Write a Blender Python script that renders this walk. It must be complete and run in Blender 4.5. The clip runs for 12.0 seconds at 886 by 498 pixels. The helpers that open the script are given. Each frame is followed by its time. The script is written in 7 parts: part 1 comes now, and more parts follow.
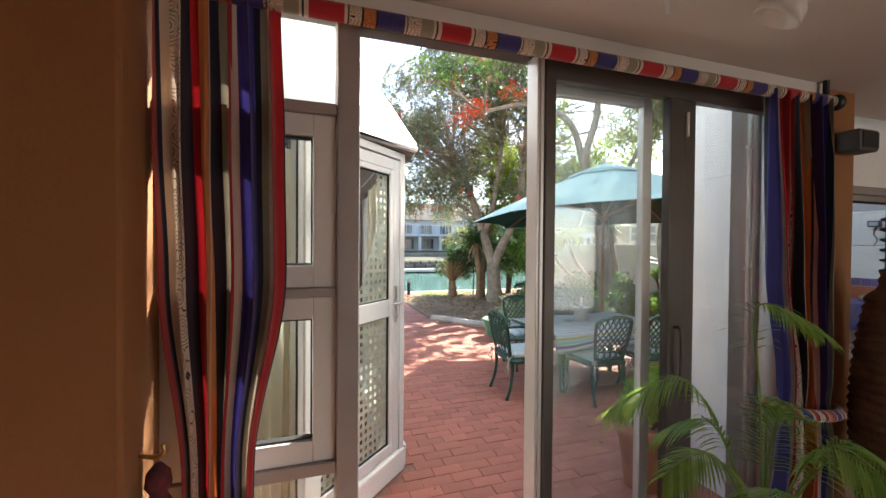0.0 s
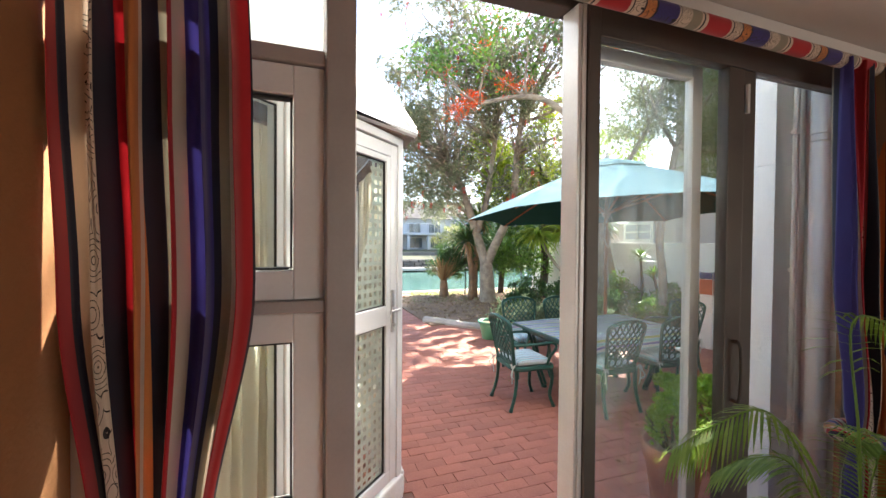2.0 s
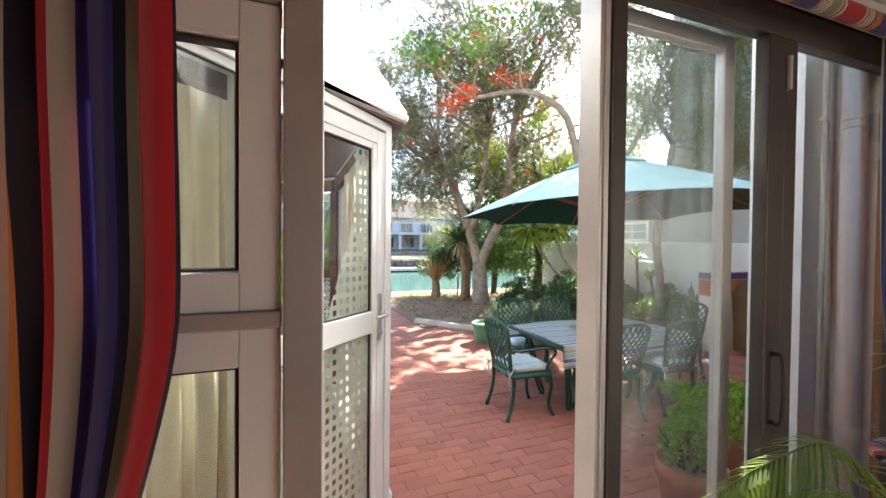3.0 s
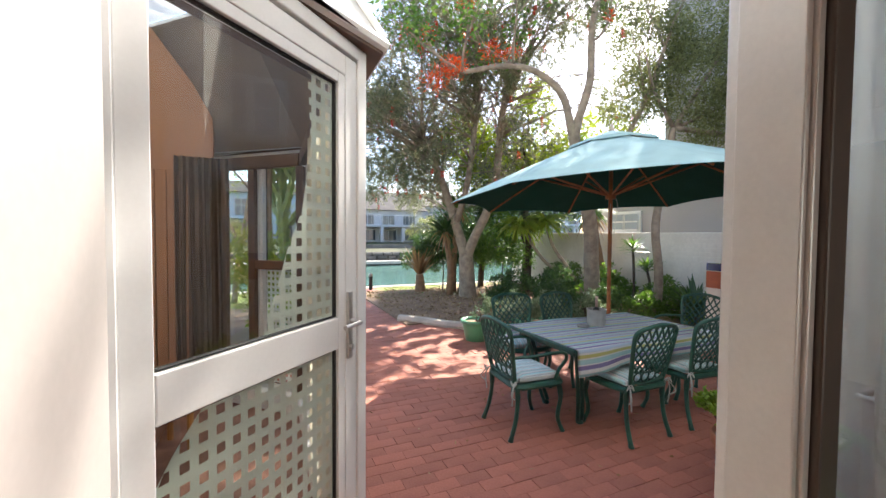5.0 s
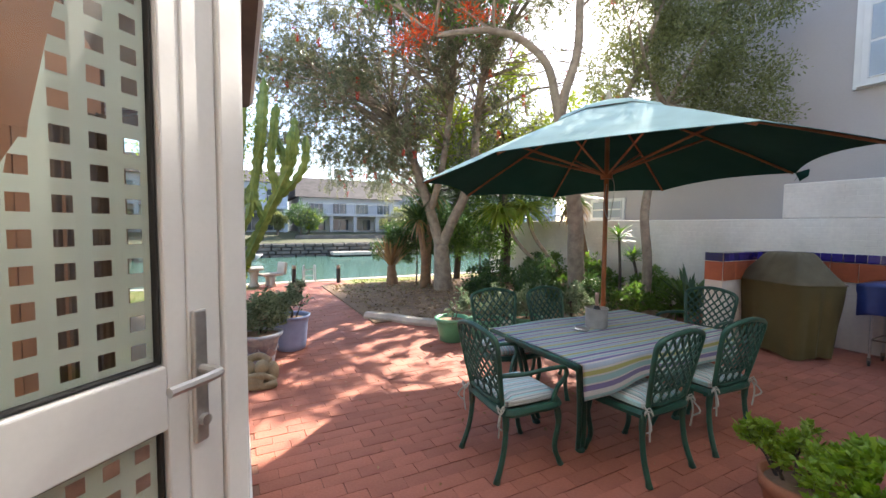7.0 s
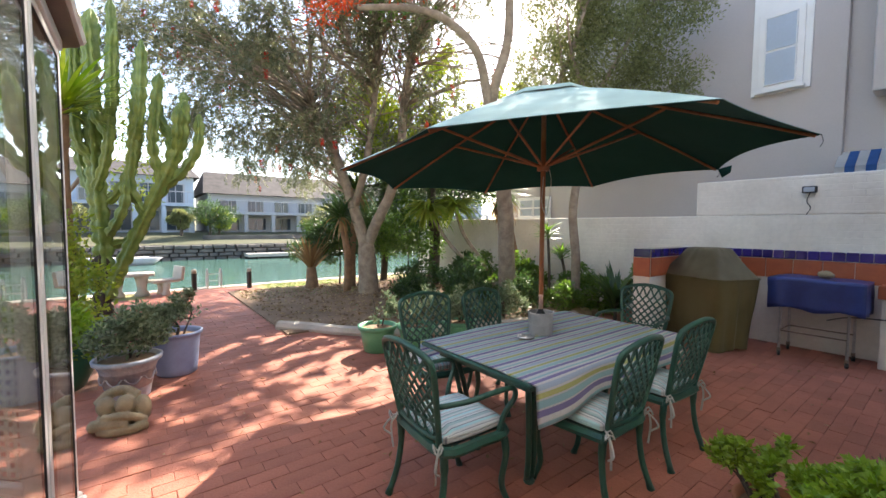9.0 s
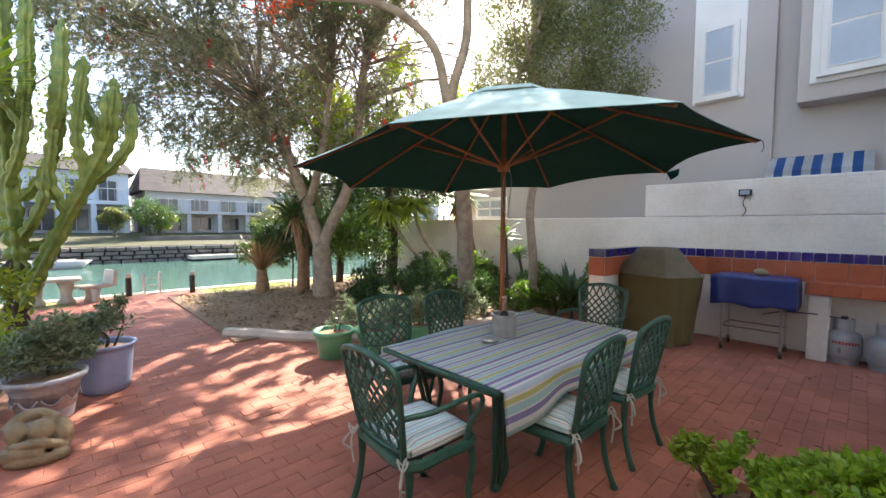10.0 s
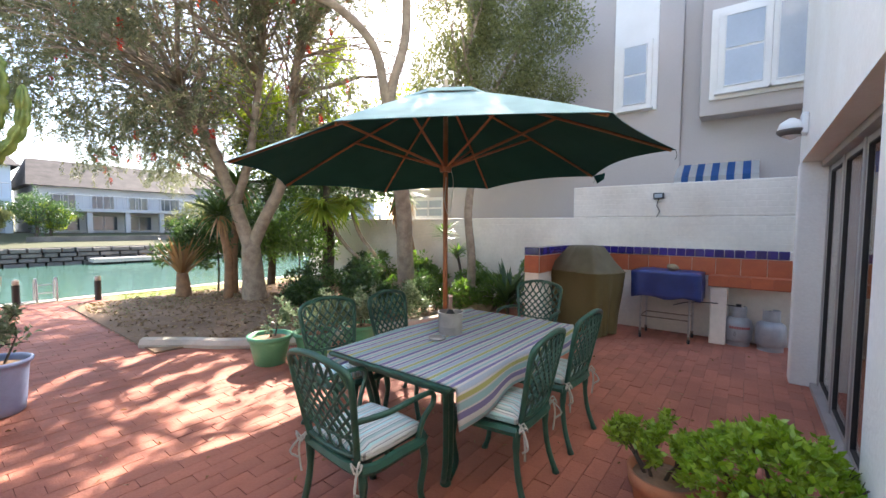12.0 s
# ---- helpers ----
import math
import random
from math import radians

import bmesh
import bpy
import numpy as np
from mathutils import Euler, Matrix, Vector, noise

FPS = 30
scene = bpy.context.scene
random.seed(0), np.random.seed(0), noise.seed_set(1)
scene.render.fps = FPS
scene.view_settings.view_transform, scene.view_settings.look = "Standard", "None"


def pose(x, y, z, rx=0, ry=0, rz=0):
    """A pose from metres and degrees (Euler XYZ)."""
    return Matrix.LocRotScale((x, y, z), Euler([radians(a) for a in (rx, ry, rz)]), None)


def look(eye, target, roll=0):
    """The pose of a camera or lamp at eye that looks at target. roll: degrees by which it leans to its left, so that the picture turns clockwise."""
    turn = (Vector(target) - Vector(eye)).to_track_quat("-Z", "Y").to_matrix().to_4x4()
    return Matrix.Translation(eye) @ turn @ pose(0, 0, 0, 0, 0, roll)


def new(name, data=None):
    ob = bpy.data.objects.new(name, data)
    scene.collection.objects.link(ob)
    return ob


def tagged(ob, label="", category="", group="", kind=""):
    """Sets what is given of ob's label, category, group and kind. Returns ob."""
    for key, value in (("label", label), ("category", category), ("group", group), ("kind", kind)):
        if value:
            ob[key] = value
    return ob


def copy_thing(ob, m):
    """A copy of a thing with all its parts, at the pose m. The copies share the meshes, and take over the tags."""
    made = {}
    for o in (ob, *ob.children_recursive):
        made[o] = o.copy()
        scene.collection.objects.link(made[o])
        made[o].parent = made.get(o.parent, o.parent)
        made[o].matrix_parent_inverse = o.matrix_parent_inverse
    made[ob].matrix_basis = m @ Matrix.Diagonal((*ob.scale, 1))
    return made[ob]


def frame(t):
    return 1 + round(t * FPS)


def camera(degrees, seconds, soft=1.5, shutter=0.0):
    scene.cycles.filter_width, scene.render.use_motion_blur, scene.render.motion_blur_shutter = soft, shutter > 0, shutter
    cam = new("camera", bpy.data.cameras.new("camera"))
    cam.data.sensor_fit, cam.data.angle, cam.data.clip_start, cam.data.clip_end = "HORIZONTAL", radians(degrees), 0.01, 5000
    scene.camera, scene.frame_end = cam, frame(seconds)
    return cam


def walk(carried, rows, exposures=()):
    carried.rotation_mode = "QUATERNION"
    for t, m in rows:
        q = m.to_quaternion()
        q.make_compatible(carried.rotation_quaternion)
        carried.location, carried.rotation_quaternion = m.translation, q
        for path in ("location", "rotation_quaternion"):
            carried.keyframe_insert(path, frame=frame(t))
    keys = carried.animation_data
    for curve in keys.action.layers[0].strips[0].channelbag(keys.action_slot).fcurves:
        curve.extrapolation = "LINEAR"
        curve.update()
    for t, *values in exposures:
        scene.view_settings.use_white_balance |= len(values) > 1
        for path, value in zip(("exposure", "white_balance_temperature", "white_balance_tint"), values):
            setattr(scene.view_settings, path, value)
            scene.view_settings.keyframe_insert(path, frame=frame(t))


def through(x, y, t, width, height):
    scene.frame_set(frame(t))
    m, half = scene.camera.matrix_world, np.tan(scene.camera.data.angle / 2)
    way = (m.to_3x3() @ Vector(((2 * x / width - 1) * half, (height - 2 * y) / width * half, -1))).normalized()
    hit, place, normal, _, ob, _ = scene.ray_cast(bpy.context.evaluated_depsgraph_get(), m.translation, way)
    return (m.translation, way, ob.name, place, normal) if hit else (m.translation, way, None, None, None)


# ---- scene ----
cam = camera(95.3, 12.0)
METRES, EYE, TILT, LEAN, TURN = 2.8, 1.665, 0.0, 0.0, -18.5
ROWS = [
    (0.0, 0.0, 0.0, 0.0, 0.01, -0.84, -0.42),
    (0.5, -0.0083, 0.0331, 0.0001, -0.23, -0.95, -0.43),
    (1.0, -0.0227, 0.0643, 0.001, -0.66, -0.97, -0.45),
    (1.5, -0.0319, 0.0928, 0.0004, -1.27, -0.98, -0.43),
    (2.0, -0.0364, 0.1319, -0.002, -1.72, -1.02, -0.44),
    (2.5, -0.0382, 0.1758, -0.0037, -2.08, -1.03, -0.48),
    (3.0, -0.0359, 0.2242, -0.0071, -2.88, -1.01, -0.51),
    (3.5, -0.0378, 0.2866, -0.0154, -3.81, -1.06, -0.49),
    (5.5, -0.0382, 0.5146, -0.0337, -5.87, -2.57, -0.46),
    (6.0, -0.0259, 0.5783, -0.0373, -6.52, -3.18, -0.49),
    (6.5, -0.0099, 0.6566, -0.0443, -7.28, -3.28, -0.46),
    (8.5, 0.037, 0.8693, -0.0629, -16.26, -3.2, -0.43),
    (9.0, 0.0479, 0.909, -0.0663, -18.99, -3.2, -0.41),
    (9.5, 0.0553, 0.9331, -0.0666, -22.01, -3.16, -0.44),
    (10.0, 0.049, 0.9475, -0.0655, -25.13, -3.12, -0.45),
    (10.5, 0.041, 0.9553, -0.0639, -27.69, -3.1, -0.47),
    (11.0, 0.0336, 0.9582, -0.0638, -29.93, -3.1, -0.45),
    (11.5, 0.0269, 0.9585, -0.0641, -32.07, -3.12, -0.44),
    (12.0, 0.0233, 0.9559, -0.065, -34.24, -3.12, -0.46),
]
EXPOSURES = [(0.0, 2.22, 6450, 10), (1.5, 2.52, 6400, 10), (3.5, 2.45, 6450, 10), (5.5, 1.82, 6450, 13), (9.5, 1.92, 6900, 14), (12.0, 2.18, 6700, 15)]
walk(cam, [(t, pose(0, 0, EYE, TILT, LEAN, TURN) @ pose(METRES * x, METRES * y, METRES * z, 90 + pitch, roll, yaw)) for t, x, y, z, yaw, pitch, roll in ROWS],
     exposures=EXPOSURES)

# ---- world, sun ----
SUN_AZ, SUN_EL = 54.0, 39.0   # degrees from +y towards +x, above the horizon
world = bpy.data.worlds.new("sky")
scene.world = world
world.use_nodes = True
_n = world.node_tree.nodes
_sky = _n.new("ShaderNodeTexSky")
_sky.sky_type = "NISHITA"
_sky.sun_disc = False
_sky.sun_elevation = radians(SUN_EL)
_sky.sun_rotation = radians(SUN_AZ)
_sky.air_density, _sky.dust_density = 1.0, 1.0
world.node_tree.links.new(_sky.outputs[0], _n["Background"].inputs[0])
_n["Background"].inputs[1].default_value = 0.15
_az, _el = radians(SUN_AZ), radians(SUN_EL)
SUN_DIR = Vector((math.sin(_az) * math.cos(_el), math.cos(_az) * math.cos(_el), math.sin(_el)))
sun_data = bpy.data.lights.new("sun", "SUN")
sun_data.energy, sun_data.angle, sun_data.color = 5.0, radians(0.6), (1.0, 0.93, 0.82)
sun = new("sun", sun_data)
sun.matrix_world = look(SUN_DIR * 40, (0, 0, 0))

# ---- helpers for materials ----
def mat(name, col, rough=0.6, metal=0.0, col2=None, scale=3.0, fine=40.0, var=0.25, bump=0.0, bscale=None,
        vary=0.0, spec=0.5, coat=0.0, sheen=0.0):
    """A surface with colour variation at two scales, rough gloss and fine relief. vary: lightness by piece."""
    m = bpy.data.materials.new(name)
    m.use_nodes = True
    nt = m.node_tree
    N, L = nt.nodes, nt.links
    b = N["Principled BSDF"]
    tc = N.new("ShaderNodeTexCoord")
    n1 = N.new("ShaderNodeTexNoise")
    n1.inputs["Scale"].default_value, n1.inputs["Detail"].default_value = scale, 5
    n2 = N.new("ShaderNodeTexNoise")
    n2.inputs["Scale"].default_value, n2.inputs["Detail"].default_value = fine, 3
    L.new(tc.outputs["Object"], n1.inputs["Vector"])
    L.new(tc.outputs["Object"], n2.inputs["Vector"])
    mx = N.new("ShaderNodeMix")
    mx.data_type = "RGBA"
    c2 = col2 or tuple(c * (1 - var) for c in col)
    mx.inputs["A"].default_value, mx.inputs["B"].default_value = (*col, 1), (*c2, 1)
    r1 = N.new("ShaderNodeMapRange")
    r1.inputs[1].default_value, r1.inputs[2].default_value = 0.35, 0.68
    L.new(n1.outputs["Fac"], r1.inputs[0])
    L.new(r1.outputs[0], mx.inputs["Factor"])
    hsv = N.new("ShaderNodeHueSaturation")
    L.new(mx.outputs["Result"], hsv.inputs["Color"])
    ma = N.new("ShaderNodeMath")
    ma.operation = "MULTIPLY_ADD"
    L.new(n2.outputs["Fac"], ma.inputs[0])
    ma.inputs[1].default_value, ma.inputs[2].default_value = var, 1 - var * 0.5
    last = ma
    if vary:
        oi, ge = N.new("ShaderNodeObjectInfo"), N.new("ShaderNodeNewGeometry")
        ad = N.new("ShaderNodeMath")
        ad.operation = "ADD"
        L.new(oi.outputs["Random"], ad.inputs[0])
        L.new(ge.outputs["Random Per Island"], ad.inputs[1])
        fr = N.new("ShaderNodeMath")
        fr.operation = "FRACT"
        L.new(ad.outputs[0], fr.inputs[0])
        v = N.new("ShaderNodeMath")
        v.operation = "MULTIPLY_ADD"
        L.new(fr.outputs[0], v.inputs[0])
        v.inputs[1].default_value, v.inputs[2].default_value = vary * 2, 1 - vary
        mu = N.new("ShaderNodeMath")
        mu.operation = "MULTIPLY"
        L.new(v.outputs[0], mu.inputs[0])
        L.new(ma.outputs[0], mu.inputs[1])
        last = mu
    L.new(last.outputs[0], hsv.inputs["Value"])
    L.new(hsv.outputs["Color"], b.inputs["Base Color"])
    rr = N.new("ShaderNodeMapRange")
    rr.inputs[3].default_value, rr.inputs[4].default_value = max(0.02, rough - 0.1), min(1, rough + 0.1)
    L.new(n1.outputs["Fac"], rr.inputs[0])
    L.new(rr.outputs[0], b.inputs["Roughness"])
    b.inputs["Metallic"].default_value = metal
    b.inputs["Specular IOR Level"].default_value = spec
    b.inputs["Coat Weight"].default_value = coat
    b.inputs["Sheen Weight"].default_value = sheen
    if bump:
        n3 = N.new("ShaderNodeTexNoise")
        n3.inputs["Scale"].default_value, n3.inputs["Detail"].default_value = bscale or fine, 4
        L.new(tc.outputs["Object"], n3.inputs["Vector"])
        bu = N.new("ShaderNodeBump")
        bu.inputs["Strength"].default_value, bu.inputs["Distance"].default_value = bump, 0.01
        L.new(n3.outputs["Fac"], bu.inputs["Height"])
        L.new(bu.outputs[0], b.inputs["Normal"])
    return m


def leaf_mat(name, col, col2, through=0.35, rough=0.45):
    """Leaves: colour by leaf, part of the light passes through."""
    m = bpy.data.materials.new(name)
    m.use_nodes = True
    N, L = m.node_tree.nodes, m.node_tree.links
    b = N["Principled BSDF"]
    ge = N.new("ShaderNodeNewGeometry")
    mx = N.new("ShaderNodeMix")
    mx.data_type = "RGBA"
    mx.inputs["A"].default_value, mx.inputs["B"].default_value = (*col, 1), (*col2, 1)
    L.new(ge.outputs["Random Per Island"], mx.inputs["Factor"])
    L.new(mx.outputs["Result"], b.inputs["Base Color"])
    b.inputs["Roughness"].default_value = rough
    tr = N.new("ShaderNodeBsdfTranslucent")
    hs = N.new("ShaderNodeHueSaturation")
    hs.inputs["Value"].default_value, hs.inputs["Saturation"].default_value = 1.6, 1.15
    L.new(mx.outputs["Result"], hs.inputs["Color"])
    L.new(hs.outputs[0], tr.inputs["Color"])
    ms = N.new("ShaderNodeMixShader")
    ms.inputs[0].default_value = through
    L.new(b.outputs[0], ms.inputs[1])
    L.new(tr.outputs[0], ms.inputs[2])
    L.new(ms.outputs[0], N["Material Output"].inputs[0])
    return m


def glass_mat(name, tint=(0.93, 0.96, 0.95), base=0.045, top=0.85):
    """A thin pane: clear, with a mirror gloss that grows towards grazing angles."""
    m = bpy.data.materials.new(name)
    m.use_nodes = True
    N, L = m.node_tree.nodes, m.node_tree.links
    N.remove(N["Principled BSDF"])
    t, g, f, ms, p, r = (N.new("ShaderNode" + k) for k in ("BsdfTransparent", "BsdfGlossy", "LayerWeight", "MixShader", "Math", "MapRange"))
    t.inputs[0].default_value = (*tint, 1)
    g.inputs["Roughness"].default_value = 0.01
    f.inputs[0].default_value = 0.5
    p.operation = "POWER"
    p.inputs[1].default_value = 4.0
    r.inputs[3].default_value, r.inputs[4].default_value = base, top
    L.new(f.outputs["Facing"], p.inputs[0])
    L.new(p.outputs[0], r.inputs[0])
    L.new(r.outputs[0], ms.inputs[0])
    L.new(t.outputs[0], ms.inputs[1])
    L.new(g.outputs[0], ms.inputs[2])
    L.new(ms.outputs[0], N["Material Output"].inputs[0])
    return m


def stripes_mat(name, stops, period, axis="u", rough=0.85, through=0.0, weave=900.0, swirl=None):
    """Woven stripes. stops: (position 0..1, colour) over one period in metres; axis: u (the UV map) or x, y of the object.
    swirl: (from, to, colour): a stripe that carries thin dark scrolls."""
    m = bpy.data.materials.new(name)
    m.use_nodes = True
    N, L = m.node_tree.nodes, m.node_tree.links
    b = N["Principled BSDF"]
    tc, sp = N.new("ShaderNodeTexCoord"), N.new("ShaderNodeSeparateXYZ")
    L.new(tc.outputs["UV" if axis == "u" else "Object"], sp.inputs[0])
    dv, fr = N.new("ShaderNodeMath"), N.new("ShaderNodeMath")
    dv.operation, fr.operation = "DIVIDE", "FRACT"
    dv.inputs[1].default_value = period
    L.new(sp.outputs["Y" if axis == "y" else "X"], dv.inputs[0])
    L.new(dv.outputs[0], fr.inputs[0])
    cr = N.new("ShaderNodeValToRGB")
    cr.color_ramp.interpolation = "CONSTANT"
    el = cr.color_ramp.elements
    el[0].position, el[0].color = 0.0, (*stops[0][1], 1)
    el.remove(el[1])
    for p, c in stops[1:]:
        e = el.new(p)
        e.color = (*c, 1)
    L.new(fr.outputs[0], cr.inputs[0])
    col = cr.outputs[0]
    if swirl:
        vo = N.new("ShaderNodeTexVoronoi")
        vo.inputs["Scale"].default_value = 14.0
        L.new(tc.outputs["UV"], vo.inputs["Vector"])
        wv = N.new("ShaderNodeMath")
        wv.operation = "SINE"
        mul = N.new("ShaderNodeMath")
        mul.operation = "MULTIPLY"
        mul.inputs[1].default_value = 42.0
        L.new(vo.outputs["Distance"], mul.inputs[0])
        L.new(mul.outputs[0], wv.inputs[0])
        gt = N.new("ShaderNodeMath")
        gt.operation = "GREATER_THAN"
        gt.inputs[1].default_value = 0.86
        L.new(wv.outputs[0], gt.inputs[0])
        a1, a2, mm, m2 = (N.new("ShaderNodeMath") for _ in range(4))
        a1.operation, a2.operation, mm.operation, m2.operation = "GREATER_THAN", "LESS_THAN", "MULTIPLY", "MULTIPLY"
        a1.inputs[1].default_value, a2.inputs[1].default_value = swirl[0], swirl[1]
        L.new(fr.outputs[0], a1.inputs[0])
        L.new(fr.outputs[0], a2.inputs[0])
        L.new(a1.outputs[0], mm.inputs[0])
        L.new(a2.outputs[0], mm.inputs[1])
        L.new(mm.outputs[0], m2.inputs[0])
        L.new(gt.outputs[0], m2.inputs[1])
        mx = N.new("ShaderNodeMix")
        mx.data_type = "RGBA"
        mx.inputs["B"].default_value = (*swirl[2], 1)
        L.new(m2.outputs[0], mx.inputs["Factor"])
        L.new(col, mx.inputs["A"])
        col = mx.outputs["Result"]
    no = N.new("ShaderNodeTexNoise")
    no.inputs["Scale"].default_value = weave
    hs, ma = N.new("ShaderNodeHueSaturation"), N.new("ShaderNodeMath")
    ma.operation = "MULTIPLY_ADD"
    ma.inputs[1].default_value, ma.inputs[2].default_value = 0.5, 0.75
    L.new(tc.outputs["Object"], no.inputs["Vector"])
    L.new(no.outputs["Fac"], ma.inputs[0])
    L.new(ma.outputs[0], hs.inputs["Value"])
    L.new(col, hs.inputs["Color"])
    L.new(hs.outputs[0], b.inputs["Base Color"])
    b.inputs["Roughness"].default_value = rough
    b.inputs["Sheen Weight"].default_value = 0.2
    if through:
        tr, ms = N.new("ShaderNodeBsdfTranslucent"), N.new("ShaderNodeMixShader")
        L.new(hs.outputs[0], tr.inputs[0])
        ms.inputs[0].default_value = through
        L.new(b.outputs[0], ms.inputs[1])
        L.new(tr.outputs[0], ms.inputs[2])
        L.new(ms.outputs[0], N["Material Output"].inputs[0])
    return m


def cloth_mat(name, col, through, rough=0.9, var=0.2):
    m = mat(name, col, rough, var=var, scale=2.5, fine=300, bump=0.1, bscale=500, spec=0.2)
    N, L = m.node_tree.nodes, m.node_tree.links
    b = N["Principled BSDF"]
    tr, ms = N.new("ShaderNodeBsdfTranslucent"), N.new("ShaderNodeMixShader")
    tr.inputs[0].default_value = (*col, 1)
    ms.inputs[0].default_value = through
    L.new(b.outputs[0], ms.inputs[1])
    L.new(tr.outputs[0], ms.inputs[2])
    L.new(ms.outputs[0], N["Material Output"].inputs[0])
    return m


OCHRE = mat("ochre plaster", (0.34, 0.152, 0.056), 0.85, scale=1.2, fine=60, var=0.14, bump=0.15, bscale=90)
CEIL = mat("ceiling paint", (0.72, 0.68, 0.62), 0.9, scale=1.0, fine=80, var=0.06, bump=0.08)
WHITEWALL = mat("white masonry paint", (0.88, 0.865, 0.82), 0.85, col2=(0.82, 0.79, 0.73), scale=1.6, fine=35, var=0.12, bump=0.35, bscale=45)
OLDWALL = mat("weathered white wall", (0.82, 0.77, 0.69), 0.9, col2=(0.66, 0.60, 0.52), scale=1.1, fine=18, var=0.2, bump=0.6, bscale=14)
GREYWALL = mat("grey render", (0.49, 0.45, 0.43), 0.9, scale=0.5, fine=50, var=0.1, bump=0.25, bscale=70)
TRIMWHITE = mat("white window surround", (0.80, 0.79, 0.76), 0.7, scale=2, fine=60, var=0.08)
ALU = mat("silver aluminium", (0.74, 0.73, 0.70), 0.35, metal=0.3, scale=4, fine=120, var=0.12)
ALUDARK = mat("bronze aluminium", (0.11, 0.092, 0.078), 0.45, metal=0.4, scale=4, fine=120, var=0.15)
ALUIN = mat("grey aluminium", (0.42, 0.39, 0.37), 0.45, metal=0.3, scale=4, fine=120, var=0.12)
PVC = mat("white frame paint", (0.72, 0.72, 0.70), 0.4, scale=3, fine=90, var=0.08)
GLASS = glass_mat("clear glass")
TINTGLASS = glass_mat("tinted door glass", (0.95, 0.975, 0.975), 0.06)


def streaked(m, amount, tall):
    """Adds dried rain streaks and dust to a pane: a thin scattering film, thicker in upright runs."""
    N, L = m.node_tree.nodes, m.node_tree.links
    out = N["Material Output"]
    clear = out.inputs[0].links[0].from_socket
    tc, mp, no, n2, mu, mr, df, tr, ad, ms = (N.new("ShaderNode" + k) for k in ("TexCoord", "Mapping", "TexNoise", "TexNoise", "Math", "MapRange", "BsdfDiffuse", "BsdfTranslucent", "MixShader", "MixShader"))
    mp.inputs["Scale"].default_value = (14.0, 14.0, tall)
    no.inputs["Scale"].default_value, no.inputs["Detail"].default_value = 1.0, 5
    n2.inputs["Scale"].default_value, n2.inputs["Detail"].default_value = 2.2, 3
    mu.operation = "MULTIPLY"
    mr.inputs[1].default_value, mr.inputs[2].default_value = 0.18, 0.42
    mr.inputs[3].default_value, mr.inputs[4].default_value = 0.01, amount
    for q in (df, tr):
        q.inputs["Color"].default_value = (0.72, 0.80, 0.84, 1)
    for p, q in ((tc.outputs["Object"], mp.inputs["Vector"]), (mp.outputs[0], no.inputs["Vector"]), (tc.outputs["Object"], n2.inputs["Vector"]),
                 (no.outputs["Fac"], mu.inputs[0]), (n2.outputs["Fac"], mu.inputs[1]), (mu.outputs[0], mr.inputs[0]), (mr.outputs[0], ms.inputs[0]),
                 (df.outputs[0], ad.inputs[1]), (tr.outputs[0], ad.inputs[2]), (clear, ms.inputs[1]), (ad.outputs[0], ms.inputs[2]), (ms.outputs[0], out.inputs[0])):
        L.new(p, q)
    ad.inputs[0].default_value = 0.75
    return m


DUSTYGLASS = streaked(glass_mat("rain-streaked door glass", (0.94, 0.972, 0.975), 0.05), 0.045, 1.2)
DARKGLASS = mat("far window glass", (0.05, 0.07, 0.09), 0.08, var=0.2, scale=1.5, spec=0.8)
BLINDGLASS = mat("blind behind glass", (0.42, 0.47, 0.52), 0.12, var=0.15, scale=1.5, fine=25, spec=0.6)
RUBBER = mat("black rubber", (0.02, 0.02, 0.02), 0.7)
FILM = cloth_mat("frosted window film", (0.66, 0.72, 0.64), 0.5, rough=0.6, var=0.1)
ROOFWHITE = cloth_mat("white polycarbonate roof", (0.80, 0.81, 0.80), 0.45, rough=0.25, var=0.06)
BRICK = mat("red clay paver", (0.44, 0.158, 0.098), 0.75, col2=(0.345, 0.120, 0.078), scale=2.2, fine=45, var=0.32, bump=0.5, bscale=70, vary=0.13)
MORTAR = mat("sandy joint", (0.34, 0.17, 0.115), 0.95, scale=6, fine=120, var=0.4, bump=0.6, bscale=150)
SOIL = mat("leafy soil", (0.30, 0.19, 0.115), 0.95, col2=(0.20, 0.125, 0.075), scale=1.6, fine=30, var=0.5, bump=0.8, bscale=40)
GRASS = mat("worn lawn", (0.21, 0.22, 0.06), 0.95, col2=(0.29, 0.21, 0.10), scale=0.7, fine=60, var=0.5, bump=0.8, bscale=120)
FARGRASS = mat("far lawn", (0.055, 0.068, 0.025), 0.95, col2=(0.10, 0.085, 0.045), scale=0.3, fine=9, var=0.4)
KERB = mat("pale concrete kerb", (0.60, 0.52, 0.42), 0.9, scale=4, fine=60, var=0.25, bump=0.6, bscale=40)
STONE = mat("rough quay stone", (0.17, 0.15, 0.13), 0.95, col2=(0.09, 0.085, 0.075), scale=1.2, fine=12, var=0.5, bump=1.0, bscale=5)
COBALT = mat("cobalt glazed tile", (0.035, 0.022, 0.20), 0.18, scale=8, fine=60, var=0.3, vary=0.3, coat=0.5)
TERRA = mat("terracotta tile", (0.50, 0.13, 0.05), 0.55, col2=(0.40, 0.10, 0.045), scale=4, fine=40, var=0.2, vary=0.1, bump=0.15)
